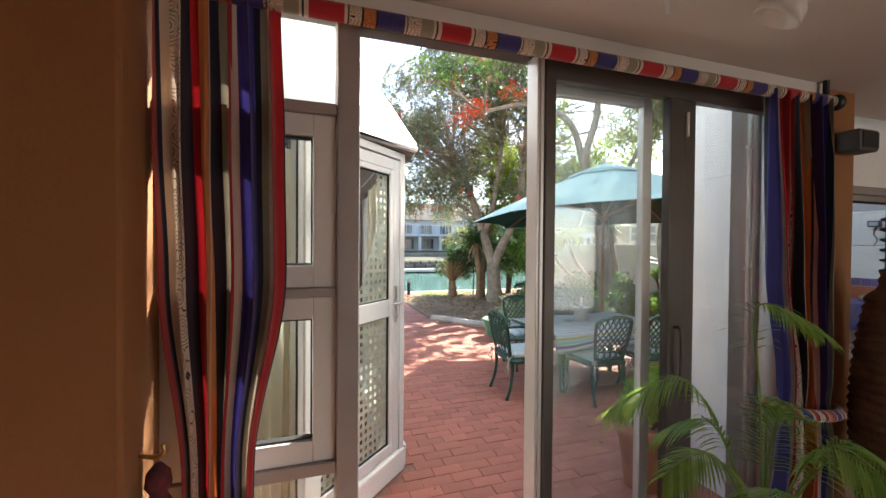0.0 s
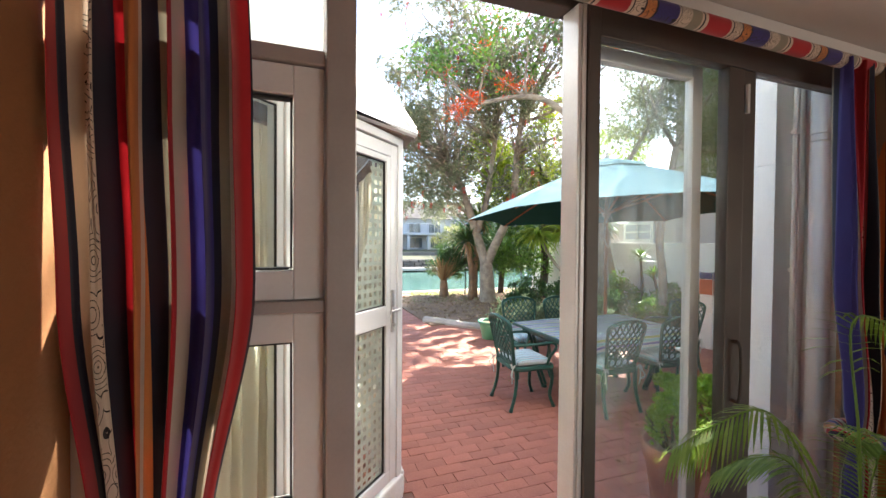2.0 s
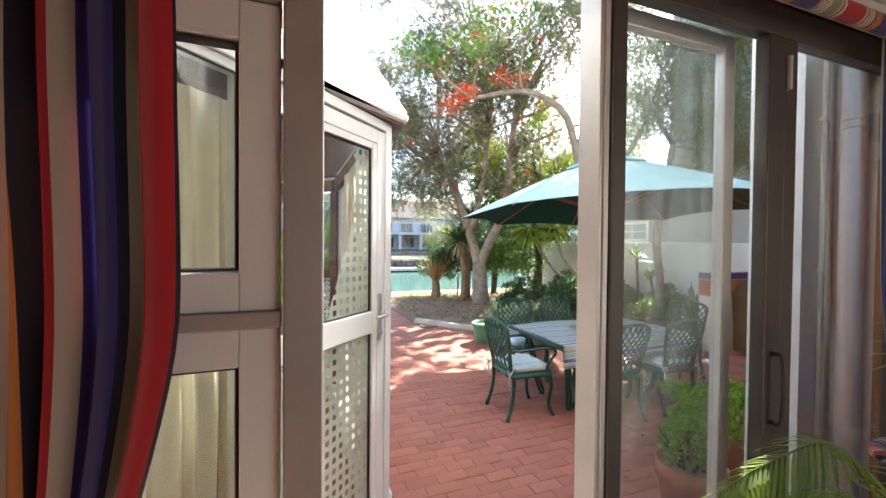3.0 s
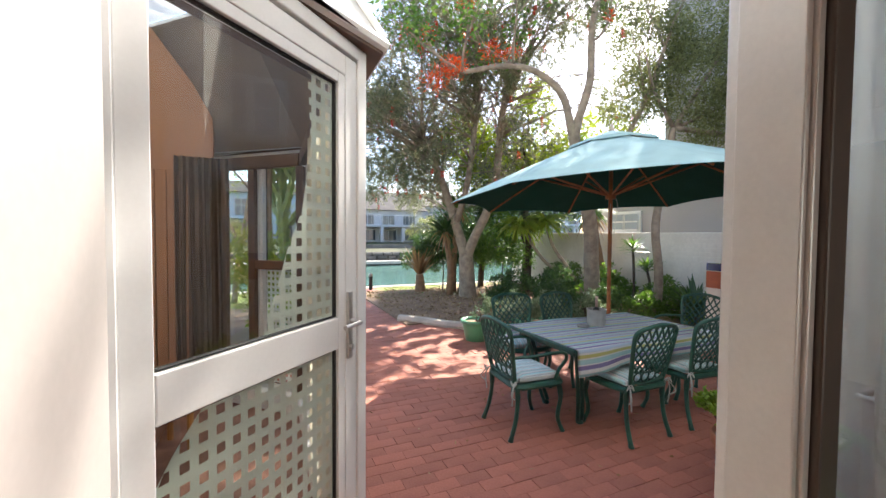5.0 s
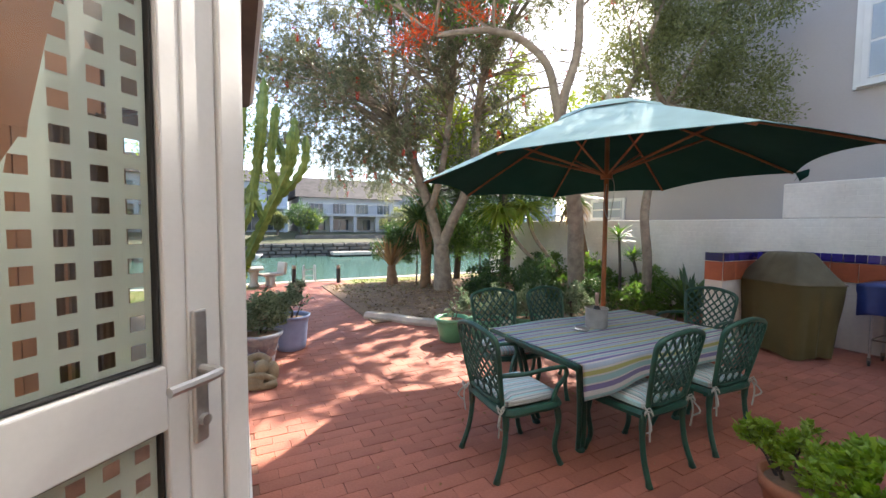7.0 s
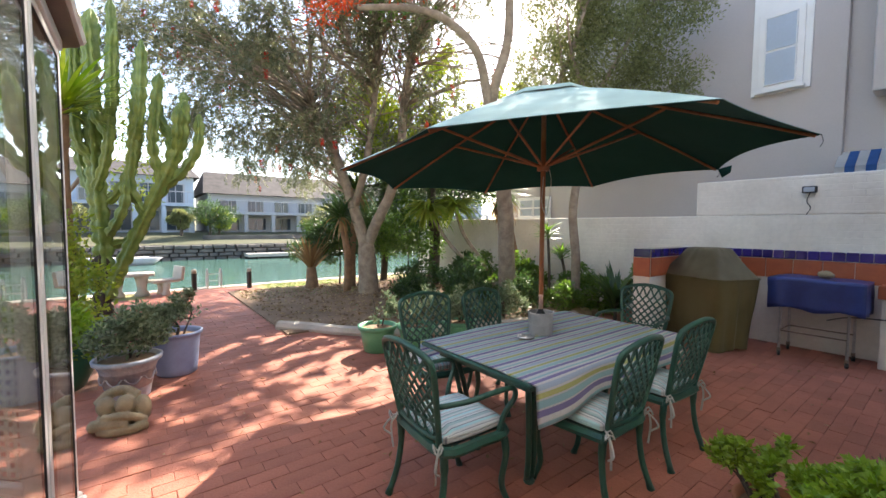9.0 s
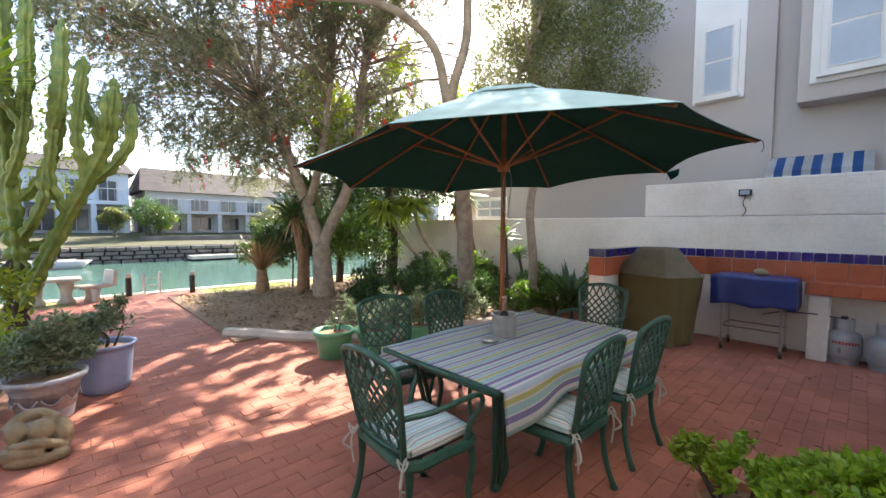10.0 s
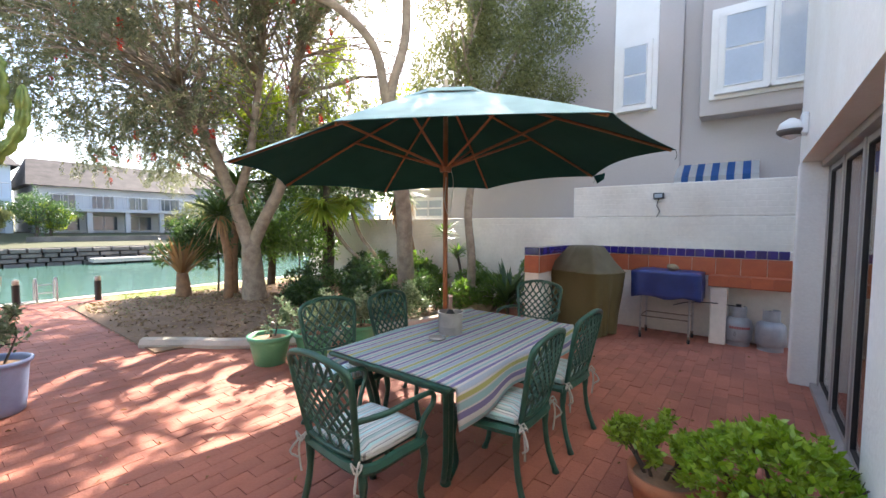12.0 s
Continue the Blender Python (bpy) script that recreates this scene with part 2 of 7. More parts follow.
GREENMETAL = mat("green cast aluminium", (0.026, 0.102, 0.072), 0.38, col2=(0.019, 0.076, 0.054), scale=10, fine=150, var=0.25, bump=0.1, bscale=200)
TEAK = mat("oiled hardwood", (0.36, 0.135, 0.045), 0.5, col2=(0.25, 0.085, 0.03), scale=6, fine=90, var=0.25, bump=0.1)
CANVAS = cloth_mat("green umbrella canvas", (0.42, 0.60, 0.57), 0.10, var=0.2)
# canvas from below: shade is put into the near-black green
CANVASSHADE = cloth_mat("dark green canvas lining", (0.012, 0.075, 0.062), 0.05, var=0.15)
OLIVE = cloth_mat("olive vinyl cover", (0.125, 0.098, 0.04), 0.0, rough=0.55)
# hood tone: slightly lighter and greyer than the skirt
OLIVETOP = mat("greyer cover top", (0.135, 0.112, 0.062), 0.65, scale=6, fine=60, var=0.2, bump=0.2)
BLUEVINYL = mat("blue vinyl cover", (0.016, 0.03, 0.15), 0.34, col2=(0.025, 0.05, 0.21), scale=6, fine=50, var=0.2, bump=0.25, bscale=12)
STEEL = mat("galvanised steel", (0.55, 0.54, 0.52), 0.35, metal=0.8, scale=12, fine=120, var=0.25)
RUSTY = mat("weathered steel", (0.28, 0.22, 0.17), 0.6, metal=0.4, scale=14, fine=120, var=0.4)
GASGREY = mat("grey cylinder paint", (0.42, 0.42, 0.43), 0.42, metal=0.2, scale=9, fine=90, var=0.2)
BRASS = mat("brass", (0.55, 0.38, 0.14), 0.35, metal=0.9)
BLACK = mat("black metal", (0.015, 0.015, 0.015), 0.5)
REDPAINT = mat("red print", (0.45, 0.03, 0.03), 0.5)
JADEPOT = mat("pale green glazed pot", (0.13, 0.40, 0.22), 0.35, col2=(0.10, 0.32, 0.18), scale=5, fine=60, var=0.15)
DEEPGREEN = mat("deep green pot", (0.03, 0.17, 0.09), 0.35, scale=5, fine=60, var=0.2)
BLUEPOT = mat("lavender blue pot", (0.31, 0.38, 0.58), 0.5, col2=(0.25, 0.30, 0.48), scale=5, fine=60, var=0.15)
URN = mat("mottled concrete urn", (0.50, 0.49, 0.50), 0.85, col2=(0.27, 0.30, 0.38), scale=9, fine=50, var=0.3, bump=0.5, bscale=40)
CLAYPOT = mat("terracotta pot", (0.46, 0.19, 0.095), 0.8, col2=(0.36, 0.14, 0.075), scale=6, fine=60, var=0.2, bump=0.2)
STATUE = mat("sandstone carving", (0.36, 0.29, 0.18), 0.85, col2=(0.22, 0.175, 0.105), scale=7, fine=70, var=0.25, bump=0.5, bscale=80)
CONCRETE = mat("garden concrete", (0.50, 0.45, 0.38), 0.9, scale=6, fine=60, var=0.2, bump=0.4)
BARK = mat("pale grey bark", (0.36, 0.28, 0.20), 0.95, col2=(0.22, 0.165, 0.12), scale=7, fine=35, var=0.4, bump=1.0, bscale=30)
PALMBARK = mat("fibrous palm bark", (0.30, 0.17, 0.09), 0.95, col2=(0.18, 0.105, 0.06), scale=8, fine=45, var=0.4, bump=1.0, bscale=35)
DARKBARK = mat("dark bark", (0.10, 0.075, 0.055), 0.95, scale=7, fine=35, var=0.4, bump=1.0, bscale=30)
CACTUS = mat("waxy cactus green", (0.13, 0.20, 0.04), 0.42, col2=(0.27, 0.33, 0.08), scale=9, fine=30, var=0.25, bump=0.2, bscale=50)
LEAFGREY = leaf_mat("grey-green narrow leaf", (0.10, 0.11, 0.058), (0.215, 0.215, 0.125), 0.4)
LEAFDARK = leaf_mat("dark leaf", (0.035, 0.075, 0.025), (0.085, 0.14, 0.04), 0.3)
LEAFEVER = leaf_mat("evergreen leaf", (0.11, 0.125, 0.05), (0.24, 0.25, 0.11), 0.5)
LEAFMID = leaf_mat("mid green leaf", (0.075, 0.15, 0.03), (0.16, 0.25, 0.055), 0.35)
LEAFYEL = leaf_mat("yellow-green leaf", (0.20, 0.29, 0.04), (0.34, 0.37, 0.07), 0.45)
LEAFJADE = leaf_mat("glossy jade leaf", (0.17, 0.29, 0.035), (0.32, 0.46, 0.075), 0.35, 0.3)
LEAFPALM = leaf_mat("palm leaflet", (0.14, 0.23, 0.045), (0.26, 0.37, 0.09), 0.45)
ROOMWALL = mat("terracotta plaster", (0.47, 0.24, 0.13), 0.8, scale=1.5, fine=50, var=0.15)
LEAFLITTER = leaf_mat("leaf litter", (0.17, 0.10, 0.05), (0.42, 0.30, 0.17), 0.1, 0.8)
LEAFPALE = leaf_mat("pale dusty leaf", (0.09, 0.145, 0.07), (0.27, 0.32, 0.20), 0.3)
LEAFDEAD = leaf_mat("dry leaf", (0.24, 0.13, 0.06), (0.36, 0.23, 0.11), 0.3)
FLOWER = leaf_mat("scarlet flower", (0.66, 0.05, 0.008), (0.74, 0.12, 0.012), 0.2)
FLOWERDARK = leaf_mat("crimson brush flower", (0.42, 0.02, 0.012), (0.55, 0.05, 0.02), 0.2)
CREAMCURTAIN = cloth_mat("cream curtain", (0.80, 0.75, 0.60), 0.6)
BROWNCURTAIN = cloth_mat("brown striped drape", (0.20, 0.13, 0.085), 0.15)
DARKWOODSHADE = mat("dark stained timber", (0.13, 0.075, 0.045), 0.5, col2=(0.08, 0.045, 0.03), scale=5, fine=70, var=0.3)
PINE = mat("varnished pine", (0.56, 0.27, 0.07), 0.35, col2=(0.45, 0.19, 0.045), scale=4, fine=60, var=0.2)
WICKER = mat("brown wicker", (0.16, 0.085, 0.04), 0.7, scale=10, fine=120, var=0.4, bump=0.6)
FLOORTILE = mat("clay floor tile", (0.36, 0.17, 0.10), 0.5, scale=3, fine=50, var=0.2)
AWNBLUE = mat("blue awning canvas", (0.05, 0.17, 0.45), 0.8, var=0.15)
AWNWHITE = mat("white awning canvas", (0.72, 0.72, 0.70), 0.8, var=0.1)
ROOFTILE = mat("brown roof tile", (0.060, 0.050, 0.045), 0.85, scale=2, fine=14, var=0.35, bump=0.6, bscale=6)
FARWHITE = mat("far white wall", (0.42, 0.42, 0.43), 0.85, scale=0.6, fine=9, var=0.08)
FARBLUE = mat("pale blue wall", (0.44, 0.50, 0.57), 0.85, scale=0.6, fine=9, var=0.08)
CUSHIONPLAIN = cloth_mat("tie cord", (0.55, 0.55, 0.50), 0.1)
SPEAKER = mat("grey speaker case", (0.10, 0.09, 0.085), 0.5)
LAMPWHITE = mat("white lamp shade", (0.80, 0.80, 0.78), 0.35, var=0.06)
TASSEL = mat("dark tassel doll cloth", (0.05, 0.02, 0.03), 0.9, col2=(0.25, 0.03, 0.03), scale=25, fine=60, var=0.3)

INK, CRIMSON, ECRU, ORANGE, VIOLET, SAGE = ((0.010, 0.011, 0.026), (0.40, 0.012, 0.017), (0.62, 0.50, 0.38),
    (0.54, 0.19, 0.05), (0.040, 0.032, 0.18), (0.27, 0.24, 0.17))
CURTAIN = stripes_mat("striped curtain", [(0.0, CRIMSON), (0.085, INK), (0.125, ECRU), (0.285, INK), (0.325, CRIMSON), (0.40, ECRU),
    (0.425, ORANGE), (0.525, INK), (0.555, SAGE), (0.58, CRIMSON), (0.69, ECRU), (0.715, VIOLET), (0.90, INK), (0.925, SAGE), (0.95, ECRU)],
    0.62, through=0.16, swirl=(0.155, 0.283, (0.02, 0.015, 0.015)))
RAILSTRIPE = stripes_mat("rail sleeve stripes", [(0.0, CRIMSON), (0.25, ECRU), (0.27, INK), (0.285, ECRU), (0.375, INK), (0.39, ORANGE), (0.48, INK), (0.495, VIOLET), (0.70, ECRU), (0.715, INK), (0.725, ECRU), (0.83, SAGE), (0.93, ECRU), (0.95, INK), (0.965, ECRU)],
    0.46, swirl=(0.285, 0.83, (0.02, 0.015, 0.015)))
WHITE1, LILAC, AQUA, LIME, GREY1, MINT = (0.88, 0.89, 0.88), (0.32, 0.29, 0.56), (0.48, 0.76, 0.78), (0.66, 0.69, 0.28), (0.28, 0.31, 0.33), (0.62, 0.74, 0.86)
CLOTHSTRIPE = stripes_mat("striped tablecloth", [(0.0, WHITE1), (0.05, LILAC), (0.17, WHITE1), (0.21, AQUA), (0.35, WHITE1), (0.39, LIME),
    (0.49, WHITE1), (0.54, MINT), (0.66, WHITE1), (0.71, LILAC), (0.77, WHITE1), (0.86, AQUA), (0.93, WHITE1)], 0.20, axis="u")
CUSHSTRIPE = stripes_mat("striped seat cushion", [(0.0, (0.66, 0.70, 0.69)), (0.16, GREY1), (0.22, AQUA), (0.40, (0.66, 0.70, 0.69)), (0.55, GREY1), (0.60, (0.70, 0.74, 0.73)), (0.76, (0.13, 0.22, 0.24)), (0.82, (0.40, 0.56, 0.56))],
    0.075, axis="x")


def brick_relief(m, length=0.235, height=0.086):
    """Adds the faint courses of painted brickwork to a wall that runs along y."""
    N, L = m.node_tree.nodes, m.node_tree.links
    tc, sp, cb, bt, bu = (N.new("ShaderNode" + k) for k in ("TexCoord", "SeparateXYZ", "CombineXYZ", "TexBrick", "Bump"))
    L.new(tc.outputs["Object"], sp.inputs[0])
    L.new(sp.outputs["Y"], cb.inputs["X"])
    L.new(sp.outputs["Z"], cb.inputs["Y"])
    L.new(cb.outputs[0], bt.inputs["Vector"])
    bt.inputs["Scale"].default_value = 1.0
    bt.inputs["Brick Width"].default_value, bt.inputs["Row Height"].default_value = length, height
    bt.inputs["Mortar Size"].default_value, bt.inputs["Mortar Smooth"].default_value = 0.006, 0.6
    bu.invert = True
    bu.inputs["Strength"].default_value, bu.inputs["Distance"].default_value = 0.55, 0.006
    L.new(bt.outputs["Fac"], bu.inputs["Height"])
    b = N["Principled BSDF"]
    if b.inputs["Normal"].links:
        L.new(b.inputs["Normal"].links[0].from_socket, bu.inputs["Normal"])
    L.new(bu.outputs[0], b.inputs["Normal"])
    return m


WALLBRICK = brick_relief(mat("painted brick wall", (0.82, 0.77, 0.69), 0.9, col2=(0.66, 0.60, 0.52), scale=1.1, fine=18, var=0.2, bump=0.5, bscale=14))


# ---- helpers for meshes ----
def thing(name, label, category, at=(0, 0, 0), turn=0.0, group="", kind=""):
    ob = new(name)
    ob.matrix_basis = pose(*at, 0, 0, turn)
    return tagged(ob, label, category, group, kind)


def part(name, bm, material, parent=None, label="", smooth=False):
    """Link a bmesh as one mesh object under a thing or a part; materials may be a list."""
    me = bpy.data.meshes.new(name)
    bm.normal_update()
    bm.to_mesh(me)
    bm.free()
    for m in material if isinstance(material, (list, tuple)) else [material]:
        me.materials.append(m)
    if smooth:
        me.polygons.foreach_set("use_smooth", [True] * len(me.polygons))
    ob = new(name, me)
    ob.parent = parent
    if label:
        ob["label"] = label
    return ob


def soup(name, verts, faces, material, parent=None, label="", smooth=False):
    me = bpy.data.meshes.new(name)
    me.from_pydata(verts, [], faces)
    me.materials.append(material)
    if smooth:
        me.polygons.foreach_set("use_smooth", [True] * len(me.polygons))
    ob = new(name, me)
    ob.parent = parent
    if label:
        ob["label"] = label
    return ob


def struct(name, bm, material, label, category):
    return tagged(part(name, bm, material), label, category, kind="structure")


def box(bm, a, b, m=None, bevel=0.0, slot=0):
    """A block from corner a to corner b, moved by m."""
    v = []
    for z in (a[2], b[2]):
        for x, y in ((a[0], a[1]), (b[0], a[1]), (b[0], b[1]), (a[0], b[1])):
            p = Vector((x, y, z))
            v.append(bm.verts.new(m @ p if m else p))
    fs = [bm.faces.new([v[i] for i in q]) for q in ((3, 2, 1, 0), (4, 5, 6, 7), (0, 1, 5, 4), (1, 2, 6, 5), (2, 3, 7, 6), (3, 0, 4, 7))]
    for f in fs:
        f.material_index = slot
    if bevel:
        es = list({e for f in fs for e in f.edges})
        bmesh.ops.bevel(bm, geom=es, offset=bevel, segments=2, affect="EDGES", profile=0.5)
    return fs


def block(a, b, m=None, bevel=0.0):
    bm = bmesh.new()
    box(bm, a, b, m, bevel)
    return bm


def tube(bm, pts, r, seg=8, cap=True, squash=1.0):
    """A round bar along pts; r is a number or one for each point."""
    pts = [Vector(p) for p in pts]
    n = len(pts)
    rs = r if isinstance(r, (list, tuple)) else [r] * n
    rings, up = [], None
    for i, p in enumerate(pts):
        d = (pts[min(i + 1, n - 1)] - pts[max(i - 1, 0)]).normalized()
        if up is None:
            up = d.orthogonal().normalized()
        up = (up - d * up.dot(d))
        up = up.normalized() if up.length > 1e-6 else d.orthogonal().normalized()
        side = d.cross(up)
        rings.append([bm.verts.new(p + (up * math.cos(a) * squash + side * math.sin(a)) * rs[i]) for a in (2 * math.pi * k / seg for k in range(seg))])
    for a, b in zip(rings, rings[1:]):
        for k in range(seg):
            bm.faces.new((a[k], a[(k + 1) % seg], b[(k + 1) % seg], b[k]))
    if cap:
        bm.faces.new(rings[0][::-1])
        bm.faces.new(rings[-1])
    return bm


def bar(pts, r, seg=8, squash=1.0):
    return tube(bmesh.new(), pts, r, seg, True, squash)


def lathe(bm, prof, seg=32, at=(0, 0, 0), wob=0.0):
    """A turned shape: prof holds (radius, height) from the foot upwards."""
    rings = []
    for r, z in prof:
        rings.append([bm.verts.new((at[0] + r * math.cos(a) * (1 + wob * math.sin(3 * a)), at[1] + r * math.sin(a) * (1 + wob * math.cos(2 * a)), at[2] + z))
                      for a in (2 * math.pi * k / seg for k in range(seg))])
    for a, b in zip(rings, rings[1:]):
        for k in range(seg):
            bm.faces.new((a[k], a[(k + 1) % seg], b[(k + 1) % seg], b[k]))
    bm.faces.new(rings[0][::-1])
    bm.faces.new(rings[-1])
    return bm


def smooth_line(ctrl, n=8):
    """Points of a soft curve through the control points."""
    c = [Vector(p) for p in ctrl]
    c = [c[0] * 2 - c[1]] + c + [c[-1] * 2 - c[-2]]
    out = []
    for i in range(1, len(c) - 2):
        for k in range(n):
            t = k / n
            a, b, d, e = c[i - 1], c[i], c[i + 1], c[i + 2]
            out.append(0.5 * ((2 * b) + (d - a) * t + (2 * a - 5 * b + 4 * d - e) * t * t + (3 * b - a - 3 * d + e) * t ** 3))
    out.append(c[-2])
    return out


def leaves(name, pts, dirs, length, width, material, parent, seed=0, label="", bend=0.25):
    """Many leaves, each a folded blade of four points from pts along dirs."""
    rg = np.random.default_rng(seed)
    P, D = np.asarray(pts, float), np.asarray(dirs, float)
    D /= np.linalg.norm(D, axis=1)[:, None] + 1e-9
    n = len(P)
    S = np.cross(D, rg.normal(size=(n, 3)))
    S /= np.linalg.norm(S, axis=1)[:, None] + 1e-9
    U = np.cross(S, D)
    l = length * rg.uniform(0.6, 1.25, (n, 1))
    w = width * rg.uniform(0.7, 1.2, (n, 1))
    V = np.stack([P, P + D * l * 0.45 + S * w * 0.5 + U * w * bend, P + D * l, P + D * l * 0.45 - S * w * 0.5 + U * w * bend], 1).reshape(-1, 3)
    me = bpy.data.meshes.new(name)
    me.vertices.add(4 * n)
    me.vertices.foreach_set("co", V.ravel())
    me.loops.add(4 * n)
    me.loops.foreach_set("vertex_index", np.arange(4 * n, dtype=np.int32))
    me.polygons.add(n)
    me.polygons.foreach_set("loop_start", np.arange(0, 4 * n, 4, dtype=np.int32))
    me.update()
    me.materials.append(material)
    ob = new(name, me)
    ob.parent = parent
    if label:
        ob["label"] = label
    return ob


def thinned(pts, dirs, at=(0, 0, 0)):
    """Leaves without those in the shafts by which the sun reaches the path: gaps a hand wide or more through the crown."""
    P, D = np.asarray(pts, float), np.asarray(dirs, float)
    G = P + np.asarray(at, float)
    h = G[:, 2] / SUN_DIR.z
    gx, gy = G[:, 0] - SUN_DIR.x * h, G[:, 1] - SUN_DIR.y * h
    inside = (gx > SHAFTS[0]) & (gx < SHAFTS[1]) & (gy > SHAFTS[2]) & (gy < SHAFTS[3])
    keep = np.ones(len(P), bool)
    for i in np.nonzero(inside)[0]:
        u, v = gx[i] * 0.8 + gy[i] * 0.6, gy[i] * 0.8 - gx[i] * 0.6
        keep[i] = noise.noise(Vector((u * 1.5, v * 4.2, 3.0))) + 0.8 * noise.noise(Vector((u * 4.5, v * 11.0, 8.0))) > 0.06
    return P[keep], D[keep]


SHAFTS = (0.55, 3.05, 4.25, 8.1)


def ball_points(rg, centres, radii, n, shell=0.35):
    """n points spread through a set of balls, thicker towards their skins."""
    c = np.asarray(centres, float)
    r = np.asarray(radii, float)
    i = rg.choice(len(c), n, p=r ** 2 / (r ** 2).sum())
    d = rg.normal(size=(n, 3))
    d /= np.linalg.norm(d, axis=1)[:, None]
    q = rg.uniform(shell, 1.0, (n, 1)) ** 0.6
    return c[i] + d * r[i][:, None] * q * (1, 1, 0.75), d

# ---- the room ----
FLOOR_Z, CEIL_Z = 0.06, 2.56
Y_IN, Y_OUT = 1.56, 1.68          # the glazed front

struct("floor", block((-3.2, -3.6, -0.1), (6.0, 1.72, FLOOR_Z)), FLOORTILE, "dull clay tiled floor of the living room", "floor")
struct("ceiling", block((-3.2, -3.6, CEIL_Z), (6.2, 1.75, 2.8)), CEIL, "smooth off-white painted ceiling of the room", "ceiling")
struct("wall_west", block((-3.3, -3.6, -0.1), (-3.15, 1.9, 2.8)), OCHRE, "warm ochre plastered wall closing the room", "wall")
bm = bmesh.new()
for a, b in (((-3.3, -3.75, -0.1), (2.2, -3.6, 2.8)), ((5.6, -3.75, -0.1), (6.2, -3.6, 2.8)), ((2.2, -3.75, -0.1), (5.6, -3.6, 0.3)), ((2.2, -3.75, 2.4), (5.6, -3.6, 2.8))):
    box(bm, a, b)
struct("wall_south", bm, OCHRE, "warm ochre plastered wall with a wide window opening", "wall")
win_light = bpy.data.lights.new("south_window_light", "AREA")   # sky light in the opening behind the room
win_light.shape, win_light.size, win_light.size_y, win_light.energy, win_light.color = "RECTANGLE", 3.3, 2.0, 9.0, (1.0, 0.95, 0.88)
wlo = new("south_window_light", win_light)
wlo.matrix_world = look((3.9, -3.66, 1.35), (3.9, 0.0, 1.25))
struct("wall_east", block((6.0, -3.6, -0.1), (6.15, 1.84, 2.8)), OCHRE, "warm ochre plastered side wall of the room", "wall")
bm = bmesh.new()
box(bm, (-3.15, 1.25, -0.1), (-0.456, 1.75, 2.8), bevel=0.012)
struct("wall_north_1", bm, OCHRE, "warm ochre plastered wall beside the striped curtain", "wall")
bm = bmesh.new()
box(bm, (2.76, 1.5, -0.1), (3.06, 1.685, 2.8), bevel=0.008)
box(bm, (2.90, 1.687, -0.1), (3.06, 1.898, 2.8))
struct("wall_north_2", bm, OCHRE, "ochre plastered pier between curtain and window", "wall")
# white outer skin of the house
bm = bmesh.new()
box(bm, (2.87, 1.687, 0.0), (2.897, 1.898, 6.4))
box(bm, (2.60, 1.90, 0.0), (3.04, 2.156, 2.118))
box(bm, (2.60, 1.90, 2.12), (6.2, 2.16, 6.4))
struct("wall_outside_1", bm, WHITEWALL, "white painted masonry front of the house", "wall")
struct("wall_outside_2", block((-3.3, 1.56, 2.62), (2.757, 1.78, 6.4)), WHITEWALL, "white painted masonry above the garden door", "wall")
bm = bmesh.new()
box(bm, (5.98, 1.86, 0.0), (6.2, 2.17, 2.118), bevel=0.015)
struct("pillar", bm, WHITEWALL, "white painted corner pillar of the house", "pillar")
struct("roof", block((-3.4, -3.8, 6.4), (6.3, 2.2, 6.55)), CEIL, "flat roof slab closing the house", "roof")
struct("wall_outside_3", block((6.2, -3.8, 0.0), (6.3, 1.84, 6.4)), WHITEWALL, "white painted side wall of the house", "wall")


def frame_rect(bm, u0, u1, z0, z1, w, d0, d1, put):
    """A frame of four mitred-looking bars in the plane that put(u, d, z) spans."""
    for a, b, c, e in ((u0, u0 + w, z0, z1), (u1 - w, u1, z0, z1), (u0 + w, u1 - w, z0, z0 + w), (u0 + w, u1 - w, z1 - w, z1)):
        box(bm, (a, d0, c), (b, d1, e), put, bevel=0.004)


I4 = Matrix.Identity(4)
# garden door: fixed light, open gap, fixed panel with the leaf slid behind it
win = tagged(new("window_1"), "grey aluminium side window with two casements beside the door", "window", kind="structure")
win.matrix_basis = pose(-0.006, -0.05, 0)
bm = bmesh.new()
box(bm, (0.106, 1.545, FLOOR_Z), (0.185, 1.70, 2.56), bevel=0.005)
part("window_post", bm, ALUIN, win, "grey aluminium door post")
bm = bmesh.new()
for z0, z1 in ((2.50, 2.56), (2.125, 2.165), (1.468, 1.50), (0.82, 0.865), (FLOOR_Z, 0.14)):
    box(bm, (-0.456, 1.56, z0), (0.104, 1.68, z1), bevel=0.004)
part("window_frame", bm, ALUIN, win)
for z0, z1 in ((1.50, 2.125), (0.865, 1.468)):
    bm = bmesh.new()
    frame_rect(bm, -0.452, 0.102, z0 + 0.002, z1 - 0.002, 0.078, 1.575, 1.64, I4)
    part("casement", bm, PVC, win, "pale framed casement")
    bm = bmesh.new()
    frame_rect(bm, -0.372, 0.022, z0 + 0.082, z1 - 0.082, 0.006, 1.590, 1.625, I4)
    part("gasket", bm, RUBBER, win, "black glazing seal")
for z0, z1 in ((2.165, 2.50), (1.58, 2.045), (0.945, 1.39), (0.14, 0.82)):
    ob = part("pane", block((-0.40 if z1 - z0 < 0.5 else -0.455, 1.606, z0), (0.03 if 0.4 < z1 - z0 < 0.5 else 0.104, 1.610, z1)), GLASS, win)
    ob.visible_shadow = False

